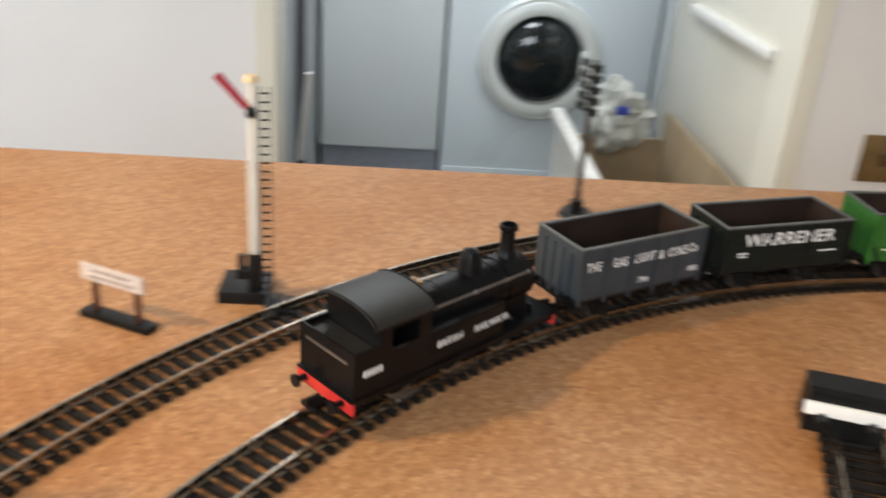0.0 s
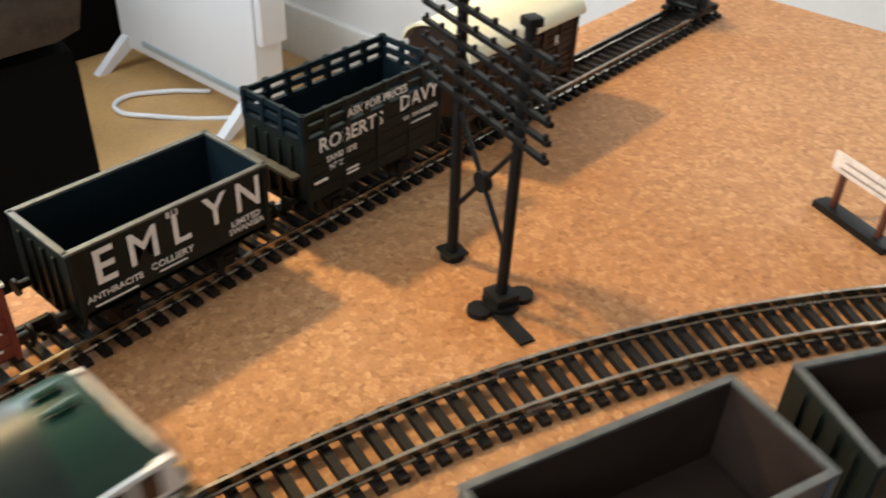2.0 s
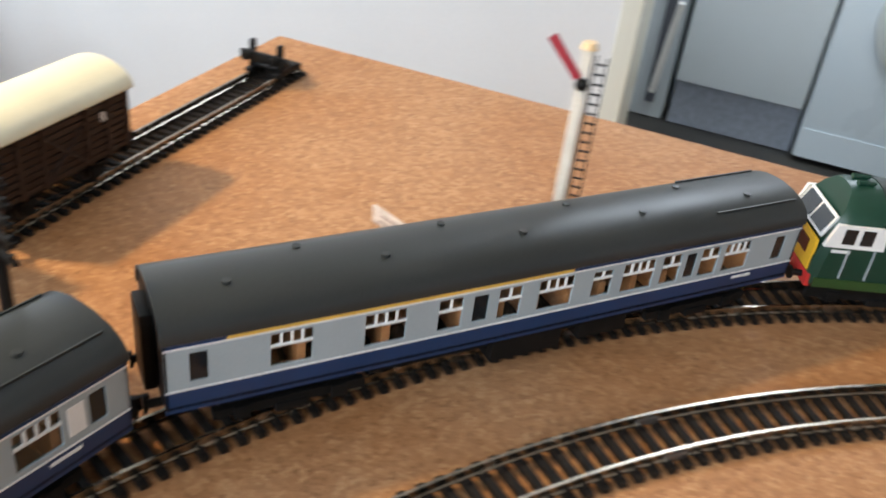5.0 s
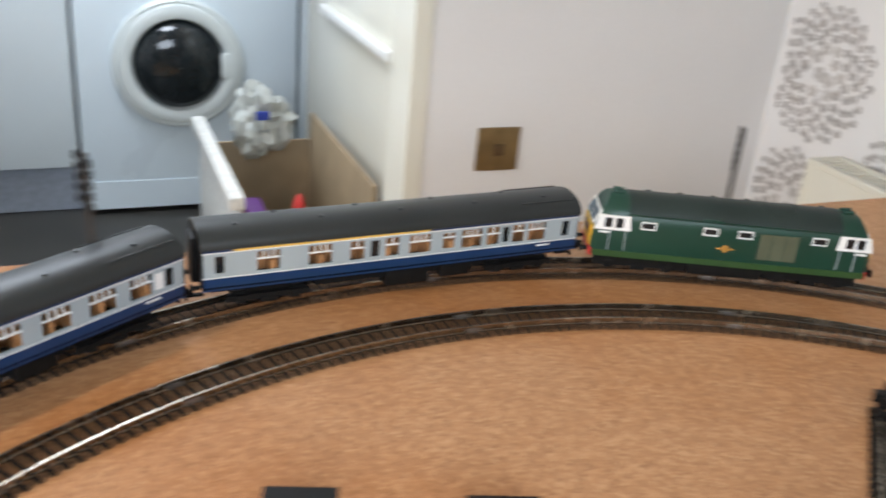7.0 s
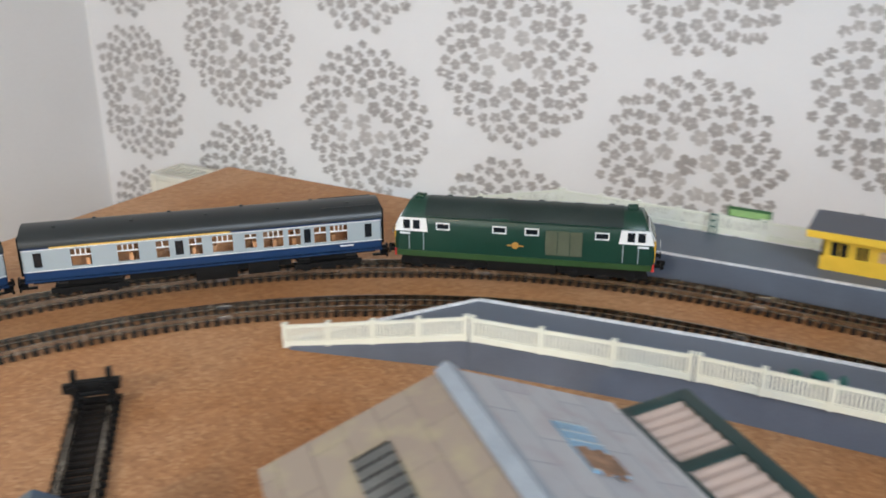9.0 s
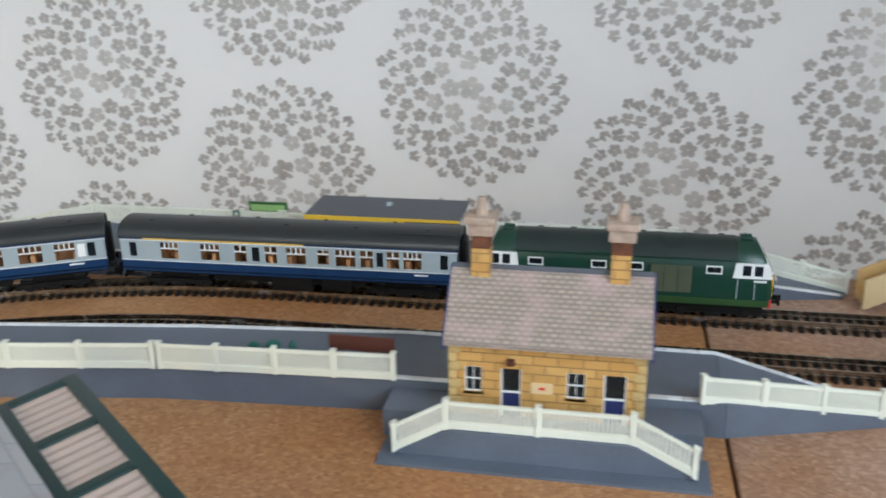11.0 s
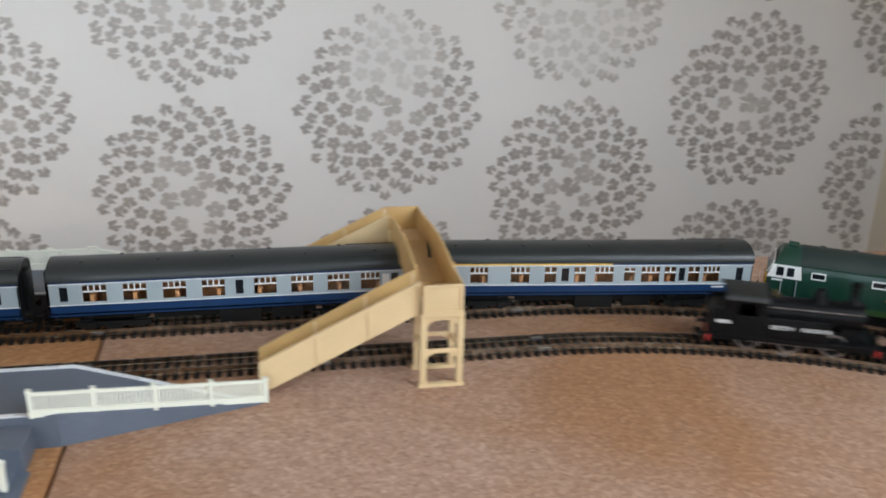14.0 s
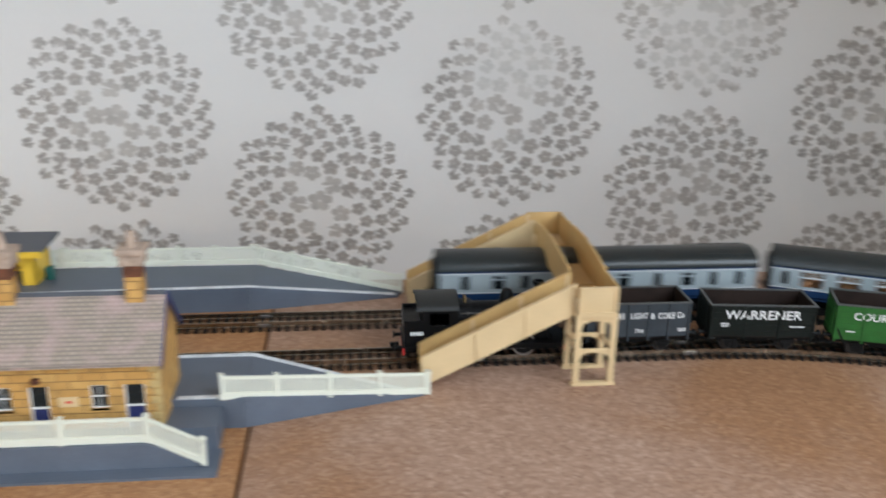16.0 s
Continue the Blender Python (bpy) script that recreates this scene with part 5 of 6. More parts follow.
def siding_wagons():
    W = 0.0310
    em = open_wagon("coal_wagon", 0.0695, W, 0.0425, WAG_DARK, WAG_BLUE, mat("pale_rim", (0.095, 0.10, 0.092), 0.5, vary=0.2, scale=250), "black open wagon with big white name and navy inside", 2, 0)
    em.matrix_basis = pose(-0.3630, SID_Y, 0)
    for i, (ch, s) in enumerate((("E", 0.0165), ("M", 0.0155), ("L", 0.0150), ("Y", 0.0150), ("N", 0.0150))):
        side_text(em, ch, s, 0.0245 - i * 0.0128, 0.0340 + 0.0002 * i, 1, W, 0.92)
    side_text(em, "COLLIERY", 0.0034, 0.0030, 0.0258, 1, W, 1.0)
    side_text(em, "ANTHRACITE", 0.0030, 0.0225, 0.0252, 1, W, 1.0)
    side_text(em, "LIMITED", 0.0032, -0.0250, 0.0268, 1, W, 1.0)
    side_text(em, "SWANSEA", 0.0030, -0.0250, 0.0240, 1, W, 1.0)
    side_text(em, "813", 0.0030, 0.0010, 0.0408, 1, W, 1.0)
    text_bars(em, 0.0225, 0.0222, 1, W, ((0.014, 0.0005, 0),))
    text_bars(em, 0.0030, 0.0232, 1, W, ((0.010, 0.0005, 0),))
    # coke wagon with open slats above its sides
    ro = open_wagon("coke_wagon", 0.0690, W, 0.0440, WAG_DARK, WAG_BLUE, WAG_BLUE, "dark grey coke wagon with slatted top and white lettering", 5, 5)
    ro.matrix_basis = pose(-0.4485, SID_Y, 0)
    L = 0.0690
    for sg in (-1, 1):
        for z in (0.0468, 0.0510):
            part("slat", bx(fresh(), -L / 2, L / 2, sg * (W / 2 - 0.0012), sg * W / 2, z, z + 0.0022), WAG_BLUE if sg < 0 else WAG_DARK, ro)
        for i in range(8):
            x = -L / 2 + 0.001 + (L - 0.002) * i / 7
            part("stanchion", bx(fresh(), x - 0.0011, x + 0.0011, sg * (W / 2 - 0.0014), sg * (W / 2 + 0.0006), 0.043, 0.0535), WAG_BLUE if sg < 0 else WAG_DARK, ro)
        for z in (0.0468, 0.0510):
            part("slat", bx(fresh(), sg * (L / 2 - 0.0012), sg * L / 2, -W / 2, W / 2, z, z + 0.0022), WAG_BLUE, ro)
        for y in (-0.0145, -0.0048, 0.0048, 0.0145):
            part("stanchion", bx(fresh(), sg * (L / 2 - 0.0014), sg * (L / 2 + 0.0006), y - 0.0010, y + 0.0010, 0.043, 0.0535), WAG_BLUE, ro)
    part("end_board", bx(fresh(), L / 2 + 0.0006, L / 2 + 0.0040, -W / 2 + 0.002, W / 2 - 0.002, 0.0300, 0.0312), RIM, ro)
    for txt, s, x, z in (("ASK FOR PRICES", 0.0042, 0.0000, 0.0478), ("ROBERTS", 0.0076, 0.0130, 0.0402), ("DAVY", 0.0082, -0.0215, 0.0420), ("SANDSIDE", 0.0032, 0.0180, 0.0340), ("N° 23", 0.0032, 0.0200, 0.0305), ("WESTMORELAND", 0.0024, -0.0225, 0.0355)):
        side_text(ro, txt, s, x, z, 1, W, 0.98, proud=0.0007)
    text_bars(ro, 0.028, 0.0268, 1, W, ((0.006, 0.0010, 0),), 0.0007)
    text_bars(ro, 0.013, 0.0262, 1, W, ((0.006, 0.0008, 0), (0.006, 0.0008, -0.0016)), 0.0007)
    text_bars(ro, -0.0225, 0.0325, 1, W, ((0.011, 0.0006, 0),), 0.0007)
    # cattle or covered van with a cream arched roof
    v = thing("covered_van", pose(-0.5370, SID_Y, 0), "brown slatted covered van with a cream arched roof", "wagon")
    L, z0, z1 = 0.0755, 0.0192, 0.0475
    part("body", bx(fresh(), -L / 2, L / 2, -W / 2 + 0.001, W / 2 - 0.001, z0, z1), WAG_BROWN, v)
    for i in range(9):
        z = z0 + 0.0006 + i * 0.0031
        for sg in (-1, 1):
            part("plank", bx(fresh(), -L / 2, L / 2, sg * (W / 2 - 0.001), sg * (W / 2 - 0.0002), z, z + 0.0023), WAG_BROWN, v)
    for sg in (-1, 1):
        for x in (-0.0370, -0.0250, -0.0125, 0.0125, 0.0250, 0.0370):
            part("stanchion", bx(fresh(), x - 0.0009, x + 0.0009, sg * (W / 2 - 0.0008), sg * (W / 2 + 0.0007), z0, z1), WAG_BROWN, v)
        for a, b in ((-1, 1), (1, -1)):
            d = fresh()
            cyl(d, (-0.0115, sg * (W / 2 + 0.0002), z0 + 0.002 if a < 0 else z1 - 0.008), (0.0115, sg * (W / 2 + 0.0002), z1 - 0.008 if a < 0 else z0 + 0.002), 0.0007, 6)
            part("brace", d, WAG_BROWN, v)
        part("end", prism(fresh(), [(-W / 2 + 0.0005, z0), (W / 2 - 0.0005, z0), (W / 2 - 0.0005, z1)] + [(0.0150 * math.cos(a), z1 + 0.0085 * math.sin(a)) for a in np.linspace(0.1, math.pi - 0.1, 9)] + [(-W / 2 + 0.0005, z1)], "x", sg * (L / 2), sg * (L / 2 + 0.0008)), WAG_BROWN, v)
    arc = [(0.0180 * math.cos(a), z1 - 0.0005 + 0.0100 * math.sin(a)) for a in np.linspace(0.0, math.pi, 17)]
    part("roof", prism(fresh(), arc + [(y * 0.96, z - 0.0009) for y, z in arc[::-1]], "x", -L / 2 - 0.0022, L / 2 + 0.0022), mat("pale_cream_roof", (0.72, 0.68, 0.50), 0.45, vary=0.05, scale=40), v, "smooth cream arched roof")
    side_text(v, "R", 0.0062, -0.0215, 0.0385, 1, W, 1.0, proud=0.0009)
    wagon_frame(v, L)
    rd = open_wagon("coal_wagon", 0.0695, W, 0.0425, WAG_RED, WAG_BLUE, mat("white_rim", (0.62, 0.60, 0.56), 0.5, vary=0.15, scale=250), "red oxide open wagon with a white rim and lettering", 4, 5)
    rd.matrix_basis = pose(-0.2760, SID_Y, 0)
    side_text(rd, "R", 0.0125, -0.0270, 0.0325, 1, W, 1.0, proud=0.0006)
    text_bars(rd, -0.024, 0.0232, 1, W, ((0.012, 0.0008, 0),), 0.0006)
    # peaked hopper wagon on the inner siding
    h = thing("salt_van", pose(-0.3780, 0.3195, 0, 0, 0, -45.5), "small blue-grey peaked-roof van on the inner siding", "wagon")
    part("body", bx(fresh(), -0.030, 0.030, -0.0145, 0.0145, 0.0192, 0.0400, 0.0004), mat("van_blue_grey", (0.085, 0.115, 0.135), 0.5), h)
    for sg in (-1, 1):
        part("roof", prism(fresh(), [(0, 0.0485), (sg * 0.0165, 0.0385), (sg * 0.0165, 0.0400), (0, 0.0500)], "x", -0.0315, 0.0315), mat("van_blue_grey", (0.085, 0.115, 0.135)) if sg < 0 else mat("van_roof_blue", (0.045, 0.080, 0.125), 0.4), h)
    wagon_frame(h, 0.060)


def tank_engine():
    """Black six-coupled side tank engine; its bunker end leads, so the chimney points to +x here."""
    e = thing("steam_locomotive", pose(0, 0, 0), "black six-coupled tank engine with white lettering and red bufferbeams", "locomotive")
    F = 0.0195
    part("footplate", bx(fresh(), -0.0604, 0.0622, -0.0167, 0.0167, F - 0.0012, F, 0.0002), LOCO_BLACK, e)
    part("frames", bx(fresh(), -0.0560, 0.0570, -0.0065, 0.0065, 0.0095, F - 0.0012), LOCO_BLACK, e)
    for sg in (-1, 1):
        v = part("valance", bx(fresh(), -0.0585, 0.0595, sg * 0.0158, sg * 0.0163, F - 0.0038, F - 0.0012), LOCO_BLACK, e)
        part("side_tank", bx(fresh(), -0.0200, 0.0245, sg * 0.0090, sg * 0.0160, F, F + 0.0165, 0.0006), LOCO_BLACK, e)
        part("cab_side", pierced(fresh(), -0.0460, -0.0200, F, F + 0.0290, sg * 0.0152, sg * 0.0160, [(-0.0405, -0.0265, F + 0.0160, F + 0.0255)]), LOCO_BLACK, e)
        part("bunker_side", bx(fresh(), -0.0585, -0.0460, sg * 0.0152, sg * 0.0160, F, F + 0.0200), LOCO_BLACK, e)
        h = fresh()
        cyl(h, (-0.018, sg * 0.0098, F + 0.0222), (0.0470, sg * 0.0098, F + 0.0222), 0.0005, 6)
        for x in (-0.012, 0.012, 0.032, 0.046):
            ball(h, (x, sg * 0.0098, F + 0.0222), 0.0010, 1, 8)
        part("handrail", h, STEEL, e)
        r = bx(fresh(), -0.0300, 0.0310, sg * 0.0115, sg * 0.0124, 0.0135, 0.0153)
        part("coupling_rod", r, STEEL, e)
        cy = fresh()
        bx(cy, 0.0345, 0.0430, sg * 0.0095, sg * 0.0135, 0.0125, 0.0175, 0.0008)
        part("sandbox", cy, LOCO_BLACK, e)
    part("bunker_rear", bx(fresh(), -0.0590, -0.0582, -0.0160, 0.0160, F, F + 0.0200), LOCO_BLACK, e)
    part("bunker_coal", bx(fresh(), -0.0580, -0.0465, -0.0150, 0.0150, F + 0.0130, F + 0.0172), mat("coal", (0.01, 0.01, 0.01), 0.5, bump=0.8, fine=500), e)
    part("bunker_rail", bx(fresh(), -0.0596, -0.0590, -0.0120, 0.0120, F + 0.0142, F + 0.0152), STEEL, e)
    for x in (-0.0460, -0.0206):
        part("spectacle_plate", bx(fresh(), x, x + 0.0008, -0.0156, 0.0156, F, F + 0.0300), LOCO_BLACK, e)
    arc = [(0.0170 * math.cos(a), F + 0.0285 + 0.0058 * math.sin(a)) for a in np.linspace(0, math.pi, 15)]
    rf = part("cab_roof", prism(fresh(), arc + [(y, z - 0.0009) for y, z in arc[::-1]], "x", -0.0505, -0.0190), mat("dull_roof_black", (0.016, 0.017, 0.016), 0.5, vary=0.25, scale=70), e, "dull black arched cab roof")
    for x in (-0.0502, -0.0197):
        part("roof_rib", prism(fresh(), [(y, z + 0.0004) for y, z in arc] + [(y, z - 0.0003) for y, z in arc[::-1]], "x", x, x + 0.0006), LOCO_BLACK, rf)
    b = fresh()
    cyl(b, (-0.0200, 0, F + 0.0168), (0.0340, 0, F + 0.0168), 0.0104, 28)
    part("boiler", b, LOCO_BLACK, e)
    b = fresh()
    cyl(b, (0.0340, 0, F + 0.0168), (0.0490, 0, F + 0.0168), 0.0110, 28)
    bx(b, 0.0345, 0.0485, -0.0085, 0.0085, F, F + 0.0120)
    sm = part("smokebox", b, LOCO_BLACK, e)
    d = fresh()
    cyl(d, (0.0490, 0, F + 0.0168), (0.0502, 0, F + 0.0168), 0.0088, 24, 0.0070)
    cyl(d, (0.0502, 0, F + 0.0168), (0.0512, 0, F + 0.0168), 0.0014, 8)
    part("smokebox_door", d, LOCO_BLACK, sm)
    for x in (-0.004, 0.012, 0.028):
        bd = fresh()
        cyl(bd, (x, 0, F + 0.0168), (x + 0.0008, 0, F + 0.0168), 0.0107, 28)
        part("boiler_band", bd, LOCO_BLACK, e)
    c = fresh()
    lathe(c, [(0.0001, 0), (0.0046, 0.0), (0.0038, 0.0025), (0.0031, 0.0040), (0.0031, 0.0118), (0.0040, 0.0128), (0.0040, 0.0146), (0.0030, 0.0150), (0.0030, 0.0110)], 20)
    part("chimney", c, LOCO_BLACK, e, m=pose(0.0415, 0, F + 0.0268))
    c = fresh()
    lathe(c, [(0.0001, -0.002), (0.0062, -0.002), (0.0050, 0.0015), (0.0046, 0.0060), (0.0034, 0.0092), (0.0001, 0.0105)], 20)
    part("dome", c, LOCO_BLACK, e, m=pose(0.0180, 0, F + 0.0262))
    c = fresh()
    for y in (-0.0018, 0.0018):
        cyl(c, (-0.0135, y, F + 0.0262), (-0.0135, y, F + 0.0318), 0.0012, 10)
    part("safety_valve", c, BRASS, e, "brass safety valves")
    part("firebox_cover", bx(fresh(), -0.0190, -0.0080, -0.0060, 0.0060, F + 0.0240, F + 0.0280, 0.0008), LOCO_BLACK, e)
    for x, s in ((-0.0602, -1), (0.0602, 1)):
        part("bufferbeam", bx(fresh(), min(x, x - s * 0.0014), max(x, x - s * 0.0014), -0.0165, 0.0165, F - 0.0066, F - 0.0013), RED, e, "red bufferbeam")
        buffers_and_hook(e, x, F - 0.0032)
    for x in (-0.0305, 0.0000, 0.0305):
        w = wheelset(e, x, 0.0088, DARK)
        for sg in (-1, 1):
            t = lathe(fresh(), [(0.0076, 0.0), (0.0090, 0.0), (0.0090, 0.0007), (0.0076, 0.0007)], 28, pose(x, sg * 0.0095, RAIL_Z + 0.0088, -90 * sg))
            part("tyre", t, STEEL, w, "bright steel tyre")
    side_text(e, "BRITISH", 0.0042, -0.0085, F + 0.0090, -1, 0.0320, 0.95, proud=0.0002)
    side_text(e, "RAILWAYS", 0.0042, 0.0160, F + 0.0090, -1, 0.0320, 0.95, proud=0.0002)
    for k in range(5):
        text_bars(e, -0.0540 + k * 0.0020, F + 0.0100, -1, 0.0320, ((0.0013, 0.0028, 0),), 0.0002)
    for y in (-0.009, 0.009):
        lm = fresh()
        bx(lm, 0.0495, 0.0515, y - 0.0012, y + 0.0012, F, F + 0.004, 0.0003)
        part("lamp_iron", lm, LOCO_BLACK, e)
    squash(e, 0.93, 0.92, RAIL_Z)
    return e


def loft(bm, sections):
    rows = [[bm.verts.new(v) for v in s] for s in sections]
    n = len(rows[0])
    for a, b in zip(rows, rows[1:]):
        for i in range(n - 1):
            bm.faces.new((a[i], a[i + 1], b[i + 1], b[i]))
    bm.faces.new(rows[0])
    bm.faces.new(rows[-1][::-1])
    return bm


def bogie(parent, x, wb, dark=DARK):
    b = fresh()
    for y in (-0.0118, 0.0118):
        bx(b, x - wb * 0.78, x + wb * 0.78, y - 0.0012, y + 0.0012, 0.0105, 0.0140)
        for s in (-1, 1):
            bx(b, x + s * wb / 2 - 0.0028, x + s * wb / 2 + 0.0028, y - 0.0020, y + 0.0020, 0.0090, 0.0140, 0.0004)
        bx(b, x - 0.0055, x + 0.0055, y - 0.0020, y + 0.0020, 0.0085, 0.0118, 0.0004)
    bx(b, x - wb * 0.7, x + wb * 0.7, -0.0110, 0.0110, 0.0130, 0.0155)
    ob = part("bogie", b, dark, parent)
    for s in (-1, 1):
        wheelset(ob, x + s * wb / 2, 0.0062)
    return ob


def diesel():
    e = thing("diesel_locomotive", pose(0, 0, 0), "dark green diesel locomotive with white cab windows and grey roof", "locomotive")
    W, z0, z1, z2 = 0.0175, 0.0135, 0.0385, 0.0545

    def half(zc):
        return 0.0965 - max(0.0, zc - 0.0335) * 0.52

    prof = [(-W, z0), (-W - 0.0004, 0.0250), (-W - 0.0004, 0.0370), (-W + 0.0004, 0.0425), (-W + 0.0035, 0.0478), (-0.0085, 0.0522), (-0.004, 0.0536), (0.0, 0.0540), (0.004, 0.0536), (0.0085, 0.0522), (W - 0.0035, 0.0478), (W - 0.0004, 0.0425), (W + 0.0004, 0.0370), (W + 0.0004, 0.0250), (W, z0)]
    secs = []
    for k in (-1.0, -0.965, -0.80, -0.4, 0.0, 0.4, 0.80, 0.965, 1.0):
        sq = 0.86 if abs(k) == 1.0 else 1.0
        secs.append([(half(z) * k, y * sq, z if abs(k) < 1 else min(z, 0.0530)) for y, z in prof])
    part("body", loft(fresh(), secs), GREEN, e)
    rp = [(y, z + 0.0004) for y, z in prof if z > 0.0420]
    part("roof", prism(fresh(), rp + [(y * 0.97, z - 0.0008) for y, z in rp[::-1]], "x", -0.0730, 0.0730), ROOF_GREY, e, "grey roof between the green cabs")
    for sg in (-1, 1):
        part("rain_strip", bx(fresh(), -0.0740, 0.0740, min(sg * 0.0160, sg * 0.0172), max(sg * 0.0160, sg * 0.0172), 0.0432, 0.0440), GREEN, e)
        part("roof_hatch", bx(fresh(), -0.0225, -0.0095, min(sg * 0.0150, sg * 0.0166), max(sg * 0.0150, sg * 0.0166), 0.0425, 0.0452, 0.0004), GREEN, e)
    fan, ry, rz = fresh(), [y for y, z in rp], [z for y, z in rp]
    for r0, r1 in ((0.0108, 0.0114), (0.0122, 0.0128)):
        rows = []
        for k in range(48):
            u = 2 * math.pi * k / 48
            rows.append([fan.verts.new((0.032 + r * math.cos(u), r * math.sin(u), float(np.interp(r * math.sin(u), ry, rz)) + dz)) for r, dz in ((r0, -0.0004), (r0, 0.0003), (r1, 0.0003), (r1, -0.0004))])
        for k in range(48):
            p, q = rows[k], rows[(k + 1) % 48]
            for j in range(4):
                fan.faces.new((p[j], p[(j + 1) % 4], q[(j + 1) % 4], q[j]))
    part("roof_fan", fan, ROOF_GREY, e)
    for x in (-0.058, -0.035, -0.012, 0.012, 0.064):
        part("roof_vent", bx(fresh(), x - 0.0020, x + 0.0020, 0.0060, 0.0078, 0.0520, 0.0538, 0.0003), ROOF_GREY, e)
    for s in (-1, 1):
        for y in (-0.003, 0.003):
            hn = fresh()
            cyl(hn, (s * 0.0755, y, 0.0546), (s * 0.0830, y, 0.0546), 0.0008, 8, 0.0013)
            bx(hn, s * 0.078 - 0.0012, s * 0.078 + 0.0012, y - 0.0012, y + 0.0012, 0.0530, 0.0548)
            part("horn", hn, GREEN, e)
    for sg in (-1, 1):
        y0, y1 = sorted((sg * (W - 0.0002), sg * (W + 0.0007)))
        part("solebar_band", bx(fresh(), -0.0945, 0.0945, y0, y1, z0 - 0.0002, z0 + 0.0040), LIGHT_GREEN, e, "pale green band")
        for s in (-1, 1):
            xo, xi = s * 0.0925, s * 0.0705
            cw = prism(fresh(), [(s * 0.0958, 0.0325), (xi, 0.0325), (s * 0.0720, 0.0425), (s * 0.0925, 0.0425)], "y", sg * (W - 0.0010), sg * (W + 0.0009))
            c = part("cab_surround", cw, WHITE, e, "white cab window surround")
            for a in (0.0765, 0.0840):
                q0, q1 = sorted((s * a, s * (a + 0.0052)))
                part("cab_window", bx(fresh(), q0, q1, min(sg * (W + 0.0009), sg * (W + 0.0012)), max(sg * (W + 0.0009), sg * (W + 0.0012)), 0.0345, 0.0412), DARK_PANE, c)
            for a in (0.0735, 0.0845):
                q0, q1 = sorted((s * a, s * (a + 0.0006)))
                part("handrail", bx(fresh(), q0, q1, min(sg * (W + 0.0003), sg * (W + 0.0012)), max(sg * (W + 0.0003), sg * (W + 0.0012)), 0.0185, 0.0320), GREY, e)
            text_bars(e, s * 0.0880, 0.0308, sg, 2 * W, ((0.0080, 0.0014, 0),), 0.0008)
        for x in (-0.0590, -0.0165, 0.0075, 0.0585):
            w = fresh()
            ya, yb = sorted((sg * (W + 0.0003), sg * (W + 0.0009)))
            for a, b, c, d in ((-0.0052, 0.0052, 0.0345, 0.0353), (-0.0052, 0.0052, 0.0392, 0.0400), (-0.0052, -0.0044, 0.0353, 0.0392), (0.0044, 0.0052, 0.0353, 0.0392)):
                bx(w, x + a, x + b, ya, yb, c, d)
            f = part("window_frame", w, WHITE, e, "white window frame")
            part("pane", bx(fresh(), x - 0.0044, x + 0.0044, min(sg * (W + 0.0003), sg * (W + 0.0006)), max(sg * (W + 0.0003), sg * (W + 0.0006)), 0.0353, 0.0392), DARK_PANE, f)
        g0, g1 = sorted((sg * (W + 0.0001), sg * (W + 0.0008)))
        gr = part("grille", bx(fresh(), 0.0175 * -sg if sg > 0 else 0.0175, 0.0445 * -sg if sg > 0 else 0.0445, g0, g1, 0.0208, 0.0390), mat("grille_green", (0.095, 0.105, 0.065), 0.4, vary=0.10), e, "greyish green bodyside grille")
        for k in range(3):
            xx = (0.0175 + 0.009 * k) * (-1 if sg > 0 else 1)
            part("grille_rib", bx(fresh(), xx - 0.0002, xx + 0.0002, min(g0, sg * (W + 0.0010)), max(g1, sg * (W + 0.0010)), 0.0208, 0.0390), GREEN, gr)
        cr = fresh()
        lathe(cr, [(0.0001, 0.0), (0.0026, 0.0), (0.0026, 0.0004), (0.0001, 0.0004)], 16, pose(-0.0045 * (1 if sg < 0 else -1), sg * (W + 0.0003), 0.0262, 90 if sg < 0 else -90))
        bx(cr, -0.0045 * (1 if sg < 0 else -1) - 0.0062, -0.0045 * (1 if sg < 0 else -1) + 0.0062, min(sg * (W + 0.0002), sg * (W + 0.0007)), max(sg * (W + 0.0002), sg * (W + 0.0007)), 0.0256, 0.0266)
        part("crest", cr, mat("crest_gold", (0.55, 0.28, 0.06), 0.4, 0.3), e, "small gold and red crest")
    for s in (-1, 1):
        tl = math.degrees(math.atan(0.52))
        fr = part("windscreen_frame", bx(fresh(), -0.0006, 0.0006, -0.0140, 0.0140, -0.0052, 0.0052, 0.0003), WHITE, e, "white windscreen frame", m=pose(s * 0.0938, 0, 0.0392, 0, -s * tl, 0))
        for y in (-0.0068, 0.0068):
            part("windscreen", bx(fresh(), min(s * 0.0006, s * 0.0009), max(s * 0.0006, s * 0.0009), y - 0.0060, y + 0.0060, -0.0040, 0.0040), DARK_PANE, fr)
        part("yellow_end", bx(fresh(), min(s * 0.0958, s * 0.0972), max(s * 0.0958, s * 0.0972), -0.0138, 0.0138, 0.0185, 0.0328, 0.0003), YELLOW, e, "yellow warning panel")
        hb = part("headcode_box", bx(fresh(), min(s * 0.0970, s * 0.0978), max(s * 0.0970, s * 0.0978), -0.0088, 0.0088, 0.0240, 0.0300, 0.0003), mat("headcode_dark", (0.09, 0.012, 0.01), 0.4), e)
        lettering("headcode", "1420", 0.0058, pose(s * 0.0979, 0, 0.0270, 90, 0, 90 * s), hb)
        part("bufferbeam", bx(fresh(), min(s * 0.0945, s * 0.0968), max(s * 0.0945, s * 0.0968), -0.0160, 0.0160, 0.0120, 0.0178, 0.0003), RED, e, "red bufferbeam")
        buffers_and_hook(e, s * 0.0968, 0.0150)
